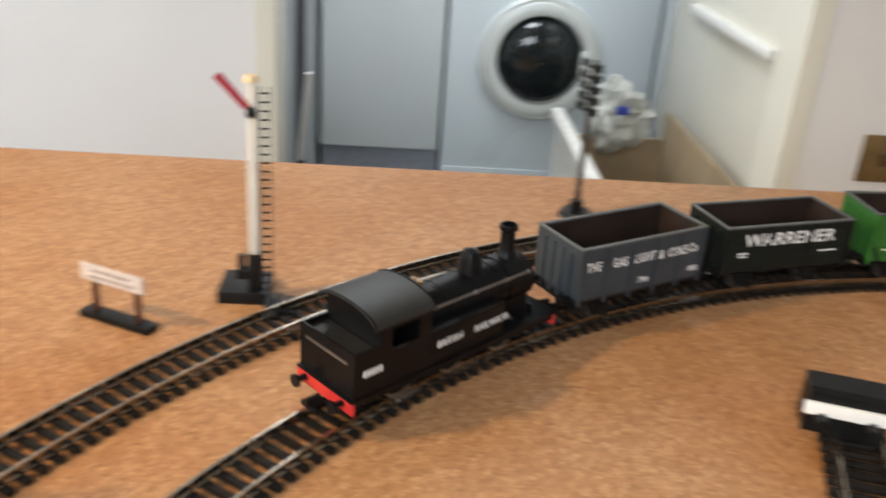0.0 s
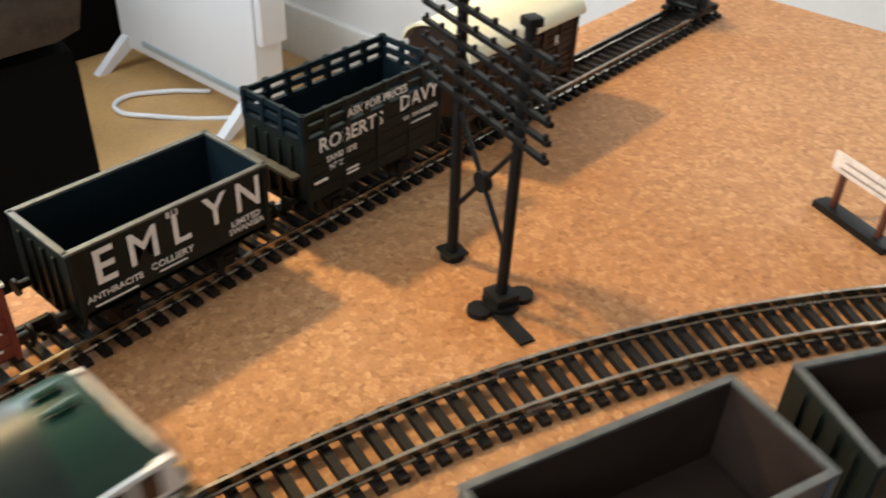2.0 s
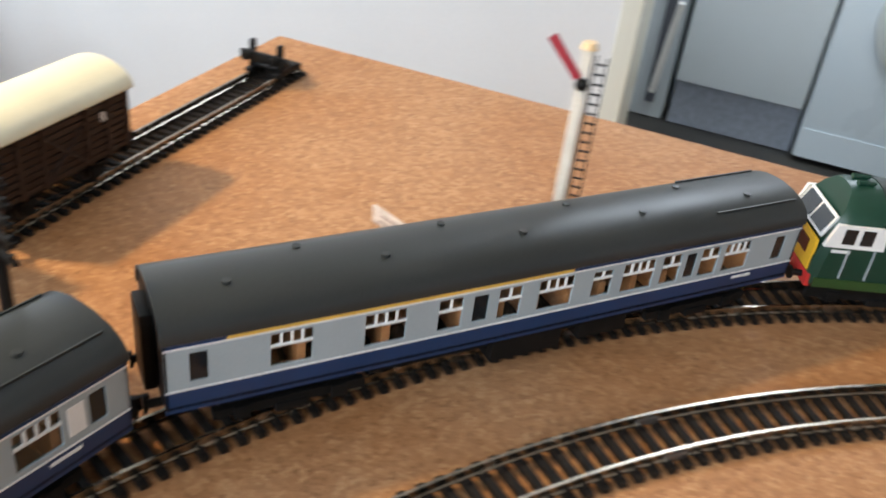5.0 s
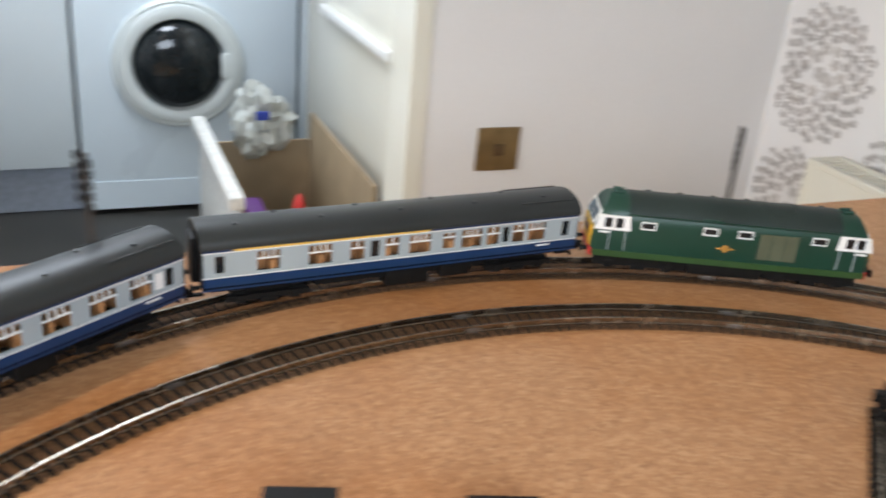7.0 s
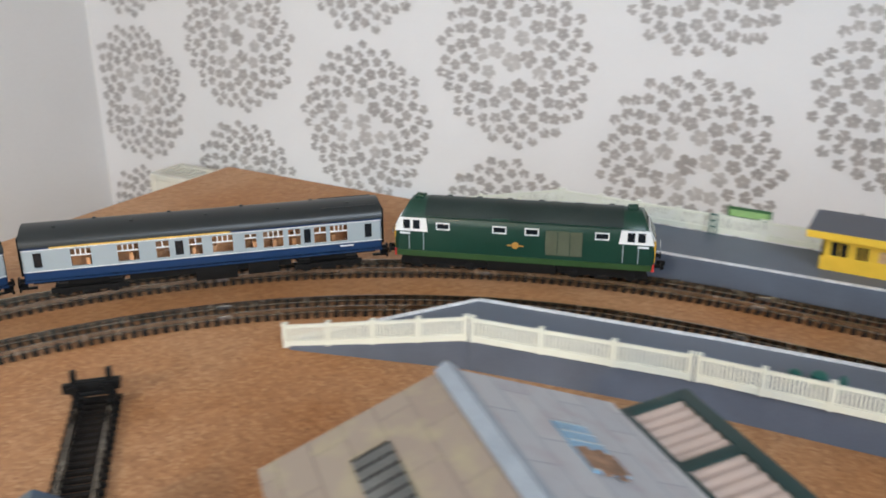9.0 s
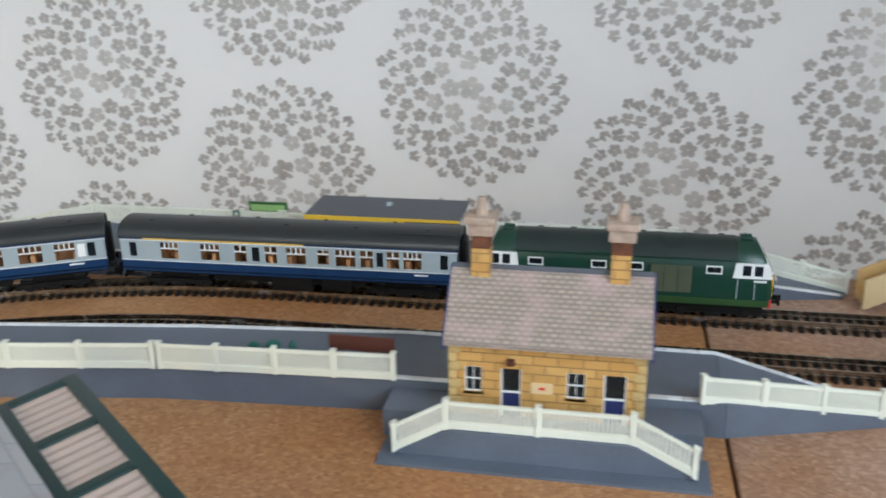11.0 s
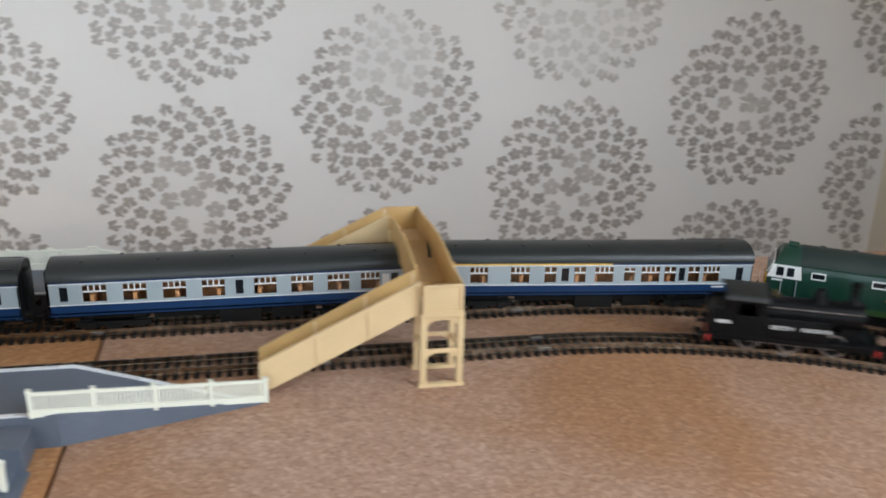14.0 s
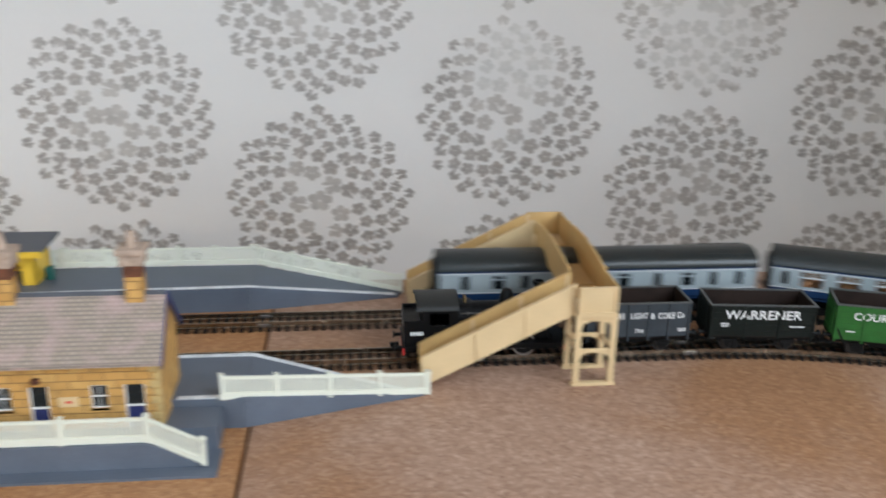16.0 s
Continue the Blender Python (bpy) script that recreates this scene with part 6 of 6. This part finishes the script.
        bogie(e, s * 0.0600, 0.0420)
    part("fuel_tank", bx(fresh(), -0.0260, 0.0260, -0.0145, 0.0145, 0.0040, 0.0140, 0.0010), DARK, e)
    part("underframe", bx(fresh(), -0.0920, 0.0920, -0.0130, 0.0130, 0.0080, 0.0140), DARK, e)
    squash(e, 0.970, 1.0, RAIL_Z)
    lift(e, 0.0054, ("bogie",))
    return e


def coach(kind):
    """Blue and grey corridor coach. kind: "first" (composite), "second" (saloon) or "van" (brake van)."""
    labels = {"first": "blue and grey coach with a yellow cantrail stripe", "second": "blue and grey saloon coach with a row of wide windows", "van": "blue and grey luggage van with few small windows"}
    c = thing("passenger_coach", pose(0, 0, 0), labels[kind], "coach", "coaches of the passenger train")
    L, W, z0, zb, zg, z1 = 0.2535, 0.0178, 0.0225, 0.0294, 0.0446, 0.0472
    doors, wide = [], []
    if kind == "first":
        wide = [(-0.088, 0.0135), (-0.0565, 0.0145), (-0.0330, 0.0090), (-0.0100, 0.0090), (0.0090, 0.0145), (0.0455, 0.0145), (0.0610, 0.0090), (0.0800, 0.0090), (0.0940, 0.0130)]
        doors = [(-0.1165, 0.0055), (-0.0215, 0.0058), (0.0290, 0.0085), (0.0705, 0.0050), (0.1165, 0.0055)]
    elif kind == "second":
        wide = [(-0.0960, 0.0160), (-0.0690, 0.0160), (-0.0420, 0.0160), (-0.0150, 0.0160), (0.0215, 0.0160), (0.0480, 0.0160), (0.0745, 0.0160), (0.0980, 0.0140)]
        doors = [(-0.1165, 0.0055), (0.0032, 0.0055), (0.1165, 0.0055)]
    else:
        doors = [(-0.1060, 0.0060), (-0.0800, 0.0095), (-0.0590, 0.0060), (-0.0230, 0.0095), (0.0020, 0.0070), (0.0190, 0.0095), (0.0460, 0.0060), (0.0700, 0.0095), (0.0910, 0.0060), (0.1120, 0.0060)]
    holes = sorted([(x, w, 0.0312, 0.0433) for x, w in wide] + [(x, w, 0.0320, 0.0425) for x, w in doors])
    lo = fresh()
    bx(lo, -L / 2, L / 2, -W, W, z0, z0 + 0.0012)
    part("floor", lo, DARK, c)
    for sg in (-1, 1):
        ya, yb = sorted((sg * (W - 0.0010), sg * W))
        low = part("lower_panel", bx(fresh(), -L / 2, L / 2, ya, yb, z0 - 0.0012, zb), BLUE, c, "blue lower panel")
        s = pierced(fresh(), -L / 2, L / 2, zb, zg, ya, yb, [(hx - hw / 2, hx + hw / 2, ha, hb) for hx, hw, ha, hb in holes])
        part("window_band", s, GREY, c, "pale grey window band")
        part("cantrail", bx(fresh(), -L / 2, L / 2, ya, yb, zg, z1), BLUE, c, "blue cantrail")
        for z in (zb, zg):
            part("lining", bx(fresh(), -L / 2, L / 2, min(sg * W, sg * (W + 0.0002)), max(sg * W, sg * (W + 0.0002)), z - 0.00025, z + 0.00025), WHITE, c)
        for hx, hw, ha, hb in holes:
            y2, y3 = sorted((sg * (W - 0.0008), sg * (W - 0.0005)))
            g = part("window", bx(fresh(), hx - hw / 2, hx + hw / 2, y2, y3, ha, hb), PANE if hw > 0.0082 and kind != "van" else DARK_PANE, c)
            g.visible_shadow = False
            if hw > 0.0082:
                f = fresh()
                q0, q1 = sorted((sg * (W - 0.0005), sg * (W + 0.0001)))
                bx(f, hx - hw / 2, hx + hw / 2, q0, q1, ha + 0.0072, ha + 0.0080)
                n = 3 if hw > 0.0120 else 1
                for k in range(n):
                    xx = hx - hw / 2 + hw * (k + 1) / (n + 1)
                    bx(f, xx - 0.0004, xx + 0.0004, q0, q1, ha + 0.0078, hb)
                part("window_frame", f, WHITE if kind != "van" else GREY, g)
        if kind == "first":
            part("class_stripe", bx(fresh(), -0.1080, 0.0150, min(sg * W, sg * (W + 0.0002)), max(sg * W, sg * (W + 0.0002)), zg + 0.0004, zg + 0.0016), GOLD, c, "yellow first-class stripe")
        text_bars(c, 0.1000 if kind == "first" else 0.1050, 0.0272, sg, 2 * W, ((0.0100, 0.0011, 0),), 0.0001)
    if kind == "second":
        for sg in (-1, 1):
            part("frosted_pane", bx(fresh(), 0.1068, 0.1122, min(sg * W, sg * (W + 0.0002)), max(sg * W, sg * (W + 0.0002)), 0.0325, 0.0420), WHITE, c, "frosted white lavatory pane")
    arc = [(0.0184 * math.cos(a), z1 - 0.0006 + 0.0104 * math.sin(a) ** 0.86) for a in np.linspace(0, math.pi, 23)]
    rf = part("roof", prism(fresh(), arc + [(y * 0.95, z - 0.0010) for y, z in arc[::-1]], "x", -L / 2 - 0.0006, L / 2 + 0.0006), mat("coach_roof_grey", (0.021, 0.025, 0.025), 0.36, vary=0.10, scale=20), c, "smooth dark grey roof")
    for i in range(9):
        x = -0.105 + i * 0.026
        y = 0.0062 if i % 2 else -0.0062
        v = fresh()
        cyl(v, (x, y, 0.0535), (x, y, 0.0572), 0.0014, 8)
        part("roof_vent", v, MATS["coach_roof_grey"], rf)
    for sg in (-1, 1):
        part("rain_strip", bx(fresh(), 0.080, 0.120, sg * 0.0122, sg * 0.0128, 0.0542, 0.0549), MATS["coach_roof_grey"], rf, m=pose(0, 0, 0.0004))
    for s in (-1, 1):
        en = fresh()
        prism(en, [(-W, z0), (W, z0), (W, z1)] + [(0.0178 * math.cos(a), z1 - 0.0006 + 0.0096 * math.sin(a) ** 0.86) for a in np.linspace(0.1, math.pi - 0.1, 13)] + [(-W, z1)], "x", s * (L / 2 - 0.001), s * L / 2)
        ends = part("end", en, BLACK, c)
        part("gangway", bx(fresh(), min(s * L / 2, s * (L / 2 + 0.0040)), max(s * L / 2, s * (L / 2 + 0.0040)), -0.0068, 0.0068, 0.0225, 0.0500, 0.0008), BLACK, ends)
        buffers_and_hook(c, s * L / 2, 0.0212)
        bogie(c, s * 0.0860, 0.0330)
    u = fresh()
    bx(u, -0.122, 0.122, -0.0155, 0.0155, 0.0195, 0.0226)
    bx(u, -0.058, 0.058, -0.0120, 0.0120, 0.0145, 0.0200)
    for x in (-0.086, 0.086):
        bx(u, x - 0.014, x + 0.014, -0.0110, 0.0110, 0.0120, 0.0200)
    bx(u, -0.012, 0.018, -0.0150, -0.006, 0.0095, 0.0200, 0.0006)
    bx(u, 0.026, 0.048, -0.0150, -0.006, 0.0110, 0.0200, 0.0006)
    bx(u, -0.040, -0.018, 0.006, 0.0150, 0.0105, 0.0200, 0.0006)
    part("underframe", u, DARK, c)
    if kind != "van":
        it = fresh()
        bx(it, -L / 2 + 0.012, L / 2 - 0.012, -0.0008, 0.0008, z0 + 0.0012, z1)
        for i in range(15):
            x = -0.100 + i * 0.0145
            bx(it, x, x + 0.0030, -0.0150, 0.0150, z0 + 0.0012, z0 + 0.0130, 0.0004)
        part("interior", it, SEAT, c, "orange-brown seating")
    squash(c, 0.9685, 1.0, RAIL_Z)
    return c


gas_wagon, warrener_wagon, green_wagon = running_wagons()
siding_wagons()
engine = tank_engine()
hymek = diesel()
coach_first, coach_second, coach_van = coach("first"), coach("second"), coach("van")

# ---------------------------------------------------------------- the room's furniture and kitchen


def heater():
    h = thing("panel_heater", pose(-1.350, -1.735, FLOOR), "white electric panel heater on angled feet", "heater")
    w = mat("heater_white", (0.78, 0.78, 0.80), 0.35, vary=0.02, scale=5)
    part("panel", bx(fresh(), -0.040, 0.035, -0.300, 0.225, 0.045, 0.50, 0.012), w, h)
    part("front_grille", bx(fresh(), 0.035, 0.040, -0.200, 0.200, 0.070, 0.085, 0.002), GREY, h)
    part("control_box", bx(fresh(), -0.036, 0.030, 0.225, 0.245, 0.20, 0.46, 0.006), w, h)
    for y in (-0.275, 0.19):
        f = fresh()
        prism(f, [(-0.13, 0.0), (-0.10, 0.0), (-0.02, 0.05), (0.02, 0.05), (0.10, 0.0), (0.13, 0.0), (0.04, 0.075), (-0.04, 0.075)], "y", y - 0.012, y + 0.012)
        part("foot", f, w, h)
    c = bpy.data.curves.new("heater_cable", "CURVE")
    c.dimensions, c.bevel_depth, c.bevel_resolution = "3D", 0.006, 2
    s = c.splines.new("BEZIER")
    pts = [(-1.355, -1.745, FLOOR + 0.006), (-1.276, -1.817, FLOOR + 0.006), (-1.185, -1.850, FLOOR + 0.006), (-1.150, -1.808, FLOOR + 0.006), (-1.190, -1.729, FLOOR + 0.006), (-1.300, -1.610, FLOOR + 0.006), (-1.330, -1.520, -0.715)]
    s.bezier_points.add(len(pts) - 1)
    for p, co in zip(s.bezier_points, pts):
        p.co, p.handle_left_type, p.handle_right_type = co, "AUTO", "AUTO"
    c.materials.append(w)
    tagged(new("power_cable", c), "white mains cable looped on the wooden floor", "cable")


def sofa():
    s = thing("armchair", pose(0, 0, 0), "dark brown upholstered armchair beside the layout", "armchair")
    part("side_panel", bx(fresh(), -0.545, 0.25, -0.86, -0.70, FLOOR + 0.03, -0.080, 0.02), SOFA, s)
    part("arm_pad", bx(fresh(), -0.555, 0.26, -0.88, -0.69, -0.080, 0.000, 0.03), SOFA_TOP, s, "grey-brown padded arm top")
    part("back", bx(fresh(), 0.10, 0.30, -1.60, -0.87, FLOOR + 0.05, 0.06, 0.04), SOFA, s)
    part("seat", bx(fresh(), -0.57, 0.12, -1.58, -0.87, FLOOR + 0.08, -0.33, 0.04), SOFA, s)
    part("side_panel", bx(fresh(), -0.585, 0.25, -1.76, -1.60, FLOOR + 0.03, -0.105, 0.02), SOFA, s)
    c = thing("storage_unit", pose(0, 0, 0), "dark storage unit standing against the far wall", "cabinet")
    part("body", bx(fresh(), -1.46, -0.75, -2.33, -2.11, FLOOR, 0.2, 0.008), SOFA, c)


def wall_switch():
    s = thing("wall_socket", pose(WX, 0.782, -0.246, 0, 0, 90), "aged brass switch plate on the white wall", "switch")
    part("plate", bx(fresh(), -0.0425, 0.0425, -0.006, 0.0, -0.0415, 0.0415, 0.002), BRASS, s)
    part("rocker", bx(fresh(), -0.010, 0.012, -0.009, -0.006, -0.012, 0.010, 0.002), mat("dark_brass", (0.16, 0.10, 0.05), 0.4, 0.6), s)
    for x in (-0.030, 0.030):
        q = fresh()
        cyl(q, (x, -0.0072, 0), (x, -0.006, 0), 0.0032, 10)
        part("screw", q, BRASS, s)


def radiator():
    """Cream panel radiator low on the north wall, with a slotted top."""
    x0, x1, y0, y1, z0, z1 = -1.42, -0.28, NY - 0.100, NY - 0.022, FLOOR + 0.12, -0.203
    r = thing("radiator", pose(0, 0, 0), "cream panel radiator with a slotted top under the wallpaper", "radiator")
    cream = mat("radiator_cream", (0.78, 0.74, 0.62), 0.35, vary=0.03, scale=5)
    part("front_panel", bx(fresh(), x0, x1, y0, y0 + 0.012, z0, z1 - 0.012, 0.004), cream, r)
    part("back_panel", bx(fresh(), x0, x1, y1 - 0.012, y1, z0, z1 - 0.012, 0.004), cream, r)
    for x in (x0, x1 - 0.012):
        part("side_cover", bx(fresh(), x, x + 0.012, y0 - 0.002, y1 + 0.002, z0, z1, 0.003), cream, r)
    for y in (y0 - 0.002, y1 - 0.012):
        part("top_rail", bx(fresh(), x0 + 0.012, x1 - 0.012, y, y + 0.014, z1 - 0.012, z1, 0.002), cream, r)
    slat = mesh_of("grille_slat", bx(fresh(), 0, 0.006, y0 + 0.012, y1 - 0.012, -0.010, -0.002), cream)
    for i in range(80):
        ob = new("grille_slat", slat)
        ob.parent, ob.matrix_basis = r, pose(x0 + 0.02 + i * 0.0138, 0, z1)
    part("bracket", bx(fresh(), x0 + 0.2, x0 + 0.24, y1, NY, z0 + 0.05, z1 - 0.06), cream, r)
    part("bracket", bx(fresh(), x1 - 0.24, x1 - 0.2, y1, NY, z0 + 0.05, z1 - 0.06), cream, r)


def kitchen():
    K, KF = -2.70, FLOOR
    u = thing("kitchen_cabinet", pose(0, 0, 0), "pale blue-white kitchen cabinet with a plain door", "cabinet")
    part("body", bx(fresh(), K - 0.55, K - 0.02, -0.273, 0.066, KF + 0.135, 0.14), KITCHEN, u)
    part("door", bx(fresh(), K - 0.02, K, -0.270, 0.063, KF + 0.140, 0.13, 0.004), KITCHEN, u)
    part("plinth", bx(fresh(), K - 0.08, K - 0.05, -0.273, 0.066, KF, KF + 0.135), mat("plinth_grey", (0.42, 0.47, 0.55), 0.4), u, "blue-grey plinth")
    v = thing("kitchen_cabinet", pose(0, 0, 0), "pale kitchen cabinet beyond the washing machine", "cabinet")
    part("body", bx(fresh(), K - 0.55, K - 0.02, 0.664, 1.19, KF + 0.10, 0.14), KITCHEN, v)
    part("door", bx(fresh(), K - 0.02, K, 0.668, 1.186, KF + 0.105, 0.13, 0.004), KITCHEN, v)
    part("plinth", bx(fresh(), K - 0.08, K - 0.05, 0.664, 1.19, KF, KF + 0.10), MATS["plinth_grey"], v)
    w = thing("washing_machine", pose(0, 0, 0), "white front-loading washing machine with a dark porthole", "washing machine")
    part("body", bx(fresh(), K - 0.55, K, 0.074, 0.654, KF + 0.012, 0.12, 0.008), mat("appliance_white", (0.66, 0.74, 0.78), 0.28, vary=0.02, scale=3), w)
    part("kick_plate", bx(fresh(), K, K + 0.003, 0.080, 0.647, KF + 0.015, KF + 0.095), MATS["appliance_white"], w)
    m = pose(K, 0.332, -0.338, 0, 90, 0)
    d = part("door_ring", lathe(fresh(), [(0.172, 0.0), (0.172, 0.014), (0.166, 0.020), (0.160, 0.018), (0.156, 0.026), (0.140, 0.032), (0.124, 0.028), (0.118, 0.012), (0.116, 0.0)], 56, m), mat("porthole_ring", (0.64, 0.68, 0.66), 0.3, vary=0.03, scale=5), w, "white plastic porthole ring")
    part("door_glass", lathe(fresh(), [(0.118, 0.010), (0.108, 0.030), (0.085, 0.044), (0.045, 0.052), (0.001, 0.055)], 48, m), mat("dark_glass", (0.012, 0.016, 0.018), 0.06, vary=0.1), w, "dark bowl glass")
    part("door_handle", bx(fresh(), K + 0.024, K + 0.034, 0.440, 0.468, -0.372, -0.304, 0.006), MATS["porthole_ring"], d)
    for y in (0.1, 0.55):
        f = fresh()
        cyl(f, (K - 0.05, y, KF), (K - 0.05, y, KF + 0.014), 0.02, 10)
        part("foot", f, BLACK, w)
    r = thing("tall_kitchen_unit", pose(0, 0, 0), "blue-grey tall unit with a dark shadow gap", "cabinet")
    part("side", bx(fresh(), K - 0.55, K - 0.05, -0.90, -0.290, KF, 0.9, 0.004), KITCHEN, r)
    part("trim_strip", bx(fresh(), K - 0.05, K - 0.03, -0.345, -0.320, KF + 0.05, 0.9), SLATE_PLASTIC, r, "dark edge strip")
    hd = fresh()
    cyl(hd, (K + 0.02, -0.325, KF + 0.10), (K + 0.06, -0.298, KF + 0.36), 0.010, 8)
    part("handle", hd, SKIRT, r)
    d = thing("door_leaf", pose(0, 0, 0), "cream gloss door standing open into the kitchen", "door")
    part("panel", bx(fresh(), -2.50, WX - 0.105, 0.632, 0.672, KF + 0.006, 1.25, 0.003), CREAM_DOOR, d)
    part("pull_bar", bx(fresh(), -2.33, -1.825, 0.612, 0.632, -0.126, -0.106, 0.005), SKIRT, d, "long white pull bar")
    b = thing("storage_box", pose(-2.03, 0.46, KF, 0, 0, 0), "white open box with a brown inside on the kitchen floor", "box")
    wh, br = mat("box_white", (0.78, 0.77, 0.72), 0.5), mat("box_brown", (0.34, 0.25, 0.15), 0.7, vary=0.15, scale=12)
    part("bottom", bx(fresh(), -0.25, 0.25, -0.13, 0.13, 0.001, 0.01), br, b)
    part("side", bx(fresh(), -0.25, 0.25, -0.135, -0.125, 0.0, 0.375, 0.002), wh, b)
    part("side", bx(fresh(), -0.25, 0.25, 0.125, 0.135, 0.0, 0.405, 0.002), br, b)
    part("end", bx(fresh(), 0.24, 0.25, -0.125, 0.125, 0.0, 0.30, 0.002), wh, b)
    part("end", bx(fresh(), -0.25, -0.24, -0.125, 0.125, 0.0, 0.34, 0.002), br, b)
    part("rim", bx(fresh(), -0.26, 0.26, -0.150, -0.122, 0.375, 0.400, 0.004), wh, b)
    g = fresh()
    ball(g, (0, 0, 0), 0.060, 1.30, 30)
    for v in g.verts:
        v.co *= 1 + 0.40 * noise.noise(v.co * 22) + 0.38 * noise.noise(v.co * 55) + 0.15 * noise.noise(v.co * 110)
    bag = thing("carrier_bag", pose(-2.20, 0.45, KF + 0.415), "crumpled white carrier bag with blue print", "bag")
    part("body", g, mat("bag_plastic", (0.50, 0.52, 0.48), 0.3, vary=0.2, scale=40, bump=0.5), bag, smooth=25)
    part("print", bx(fresh(), 0.052, 0.060, -0.020, 0.010, 0.015, 0.035, 0.003), mat("print_blue", (0.03, 0.06, 0.35), 0.4), bag, "blue printed mark")
    gl = thing("glue_bottle", pose(-1.86, 0.46, KF + 0.012), "white glue bottle with a red cap", "bottle")
    part("body", lathe(fresh(), [(0.001, 0), (0.036, 0), (0.036, 0.23), (0.018, 0.270), (0.001, 0.270)], 20), wh, gl)
    part("cap", lathe(fresh(), [(0.018, 0.270), (0.017, 0.305), (0.008, 0.345), (0.001, 0.355)], 16), RED, gl, "red nozzle cap")
    pu = fresh()
    bx(pu, -1.95, -1.83, 0.36, 0.40, KF + 0.012, KF + 0.33, 0.01)
    tagged(part("packet", pu, mat("purple_packet", (0.13, 0.03, 0.20), 0.4), None), "purple packet standing in the white box", "packet")


heater()
sofa()
wall_switch()
radiator()
kitchen()

# ---------------------------------------------------------------- movement
OUT_S = [(0.0, 2.3840), (2.5, 2.9090), (3.0, 3.0040), (3.5, 3.1070), (4.0, 3.2040), (6.3, 3.6510), (7.0, 3.8030), (9.5, 4.3240), (10.0, 4.4285), (13.5, 5.1800), (16.0, 5.7060)]      # metres run by the diesel's middle
IN_S = [(0.0, 2.9940), (1.5, 2.7560), (14.5, 0.7440), (16.0, 0.4987)]   # metres at the tank engine's chimney


def along(table, t):
    return float(np.interp(t, [a for a, _ in table], [b for _, b in table]))


def run(vehicle, table, r, offset, base, flip=False):
    """Keys a vehicle that stands on the oval by two points base apart."""
    rows = []
    for k in range(65):
        t = k * 0.25
        s = along(table, t) + offset
        xa, ya, _ = on_oval(s + base / 2, r)
        xb, yb, _ = on_oval(s - base / 2, r)
        h = math.degrees(math.atan2(ya - yb, xa - xb)) + (180 if flip else 0)
        rows.append((t, pose((xa + xb) / 2, (ya + yb) / 2, 0, 0, 0, h)))
    walk(vehicle, rows)


def motions():
    run(hymek, OUT_S, R_OUT, 0.0, 0.111)
    run(coach_first, OUT_S, R_OUT, -0.2325, 0.1666)
    run(coach_second, OUT_S, R_OUT, -0.4955, 0.1666)
    run(coach_van, OUT_S, R_OUT, -0.7590, 0.1666)
    run(engine, IN_S, R_IN, -0.0388, 0.054)
    run(gas_wagon, IN_S, R_IN, 0.0680, 0.040)
    run(warrener_wagon, IN_S, R_IN, 0.1575, 0.040)
    run(green_wagon, IN_S, R_IN, 0.2470, 0.040)


motions()
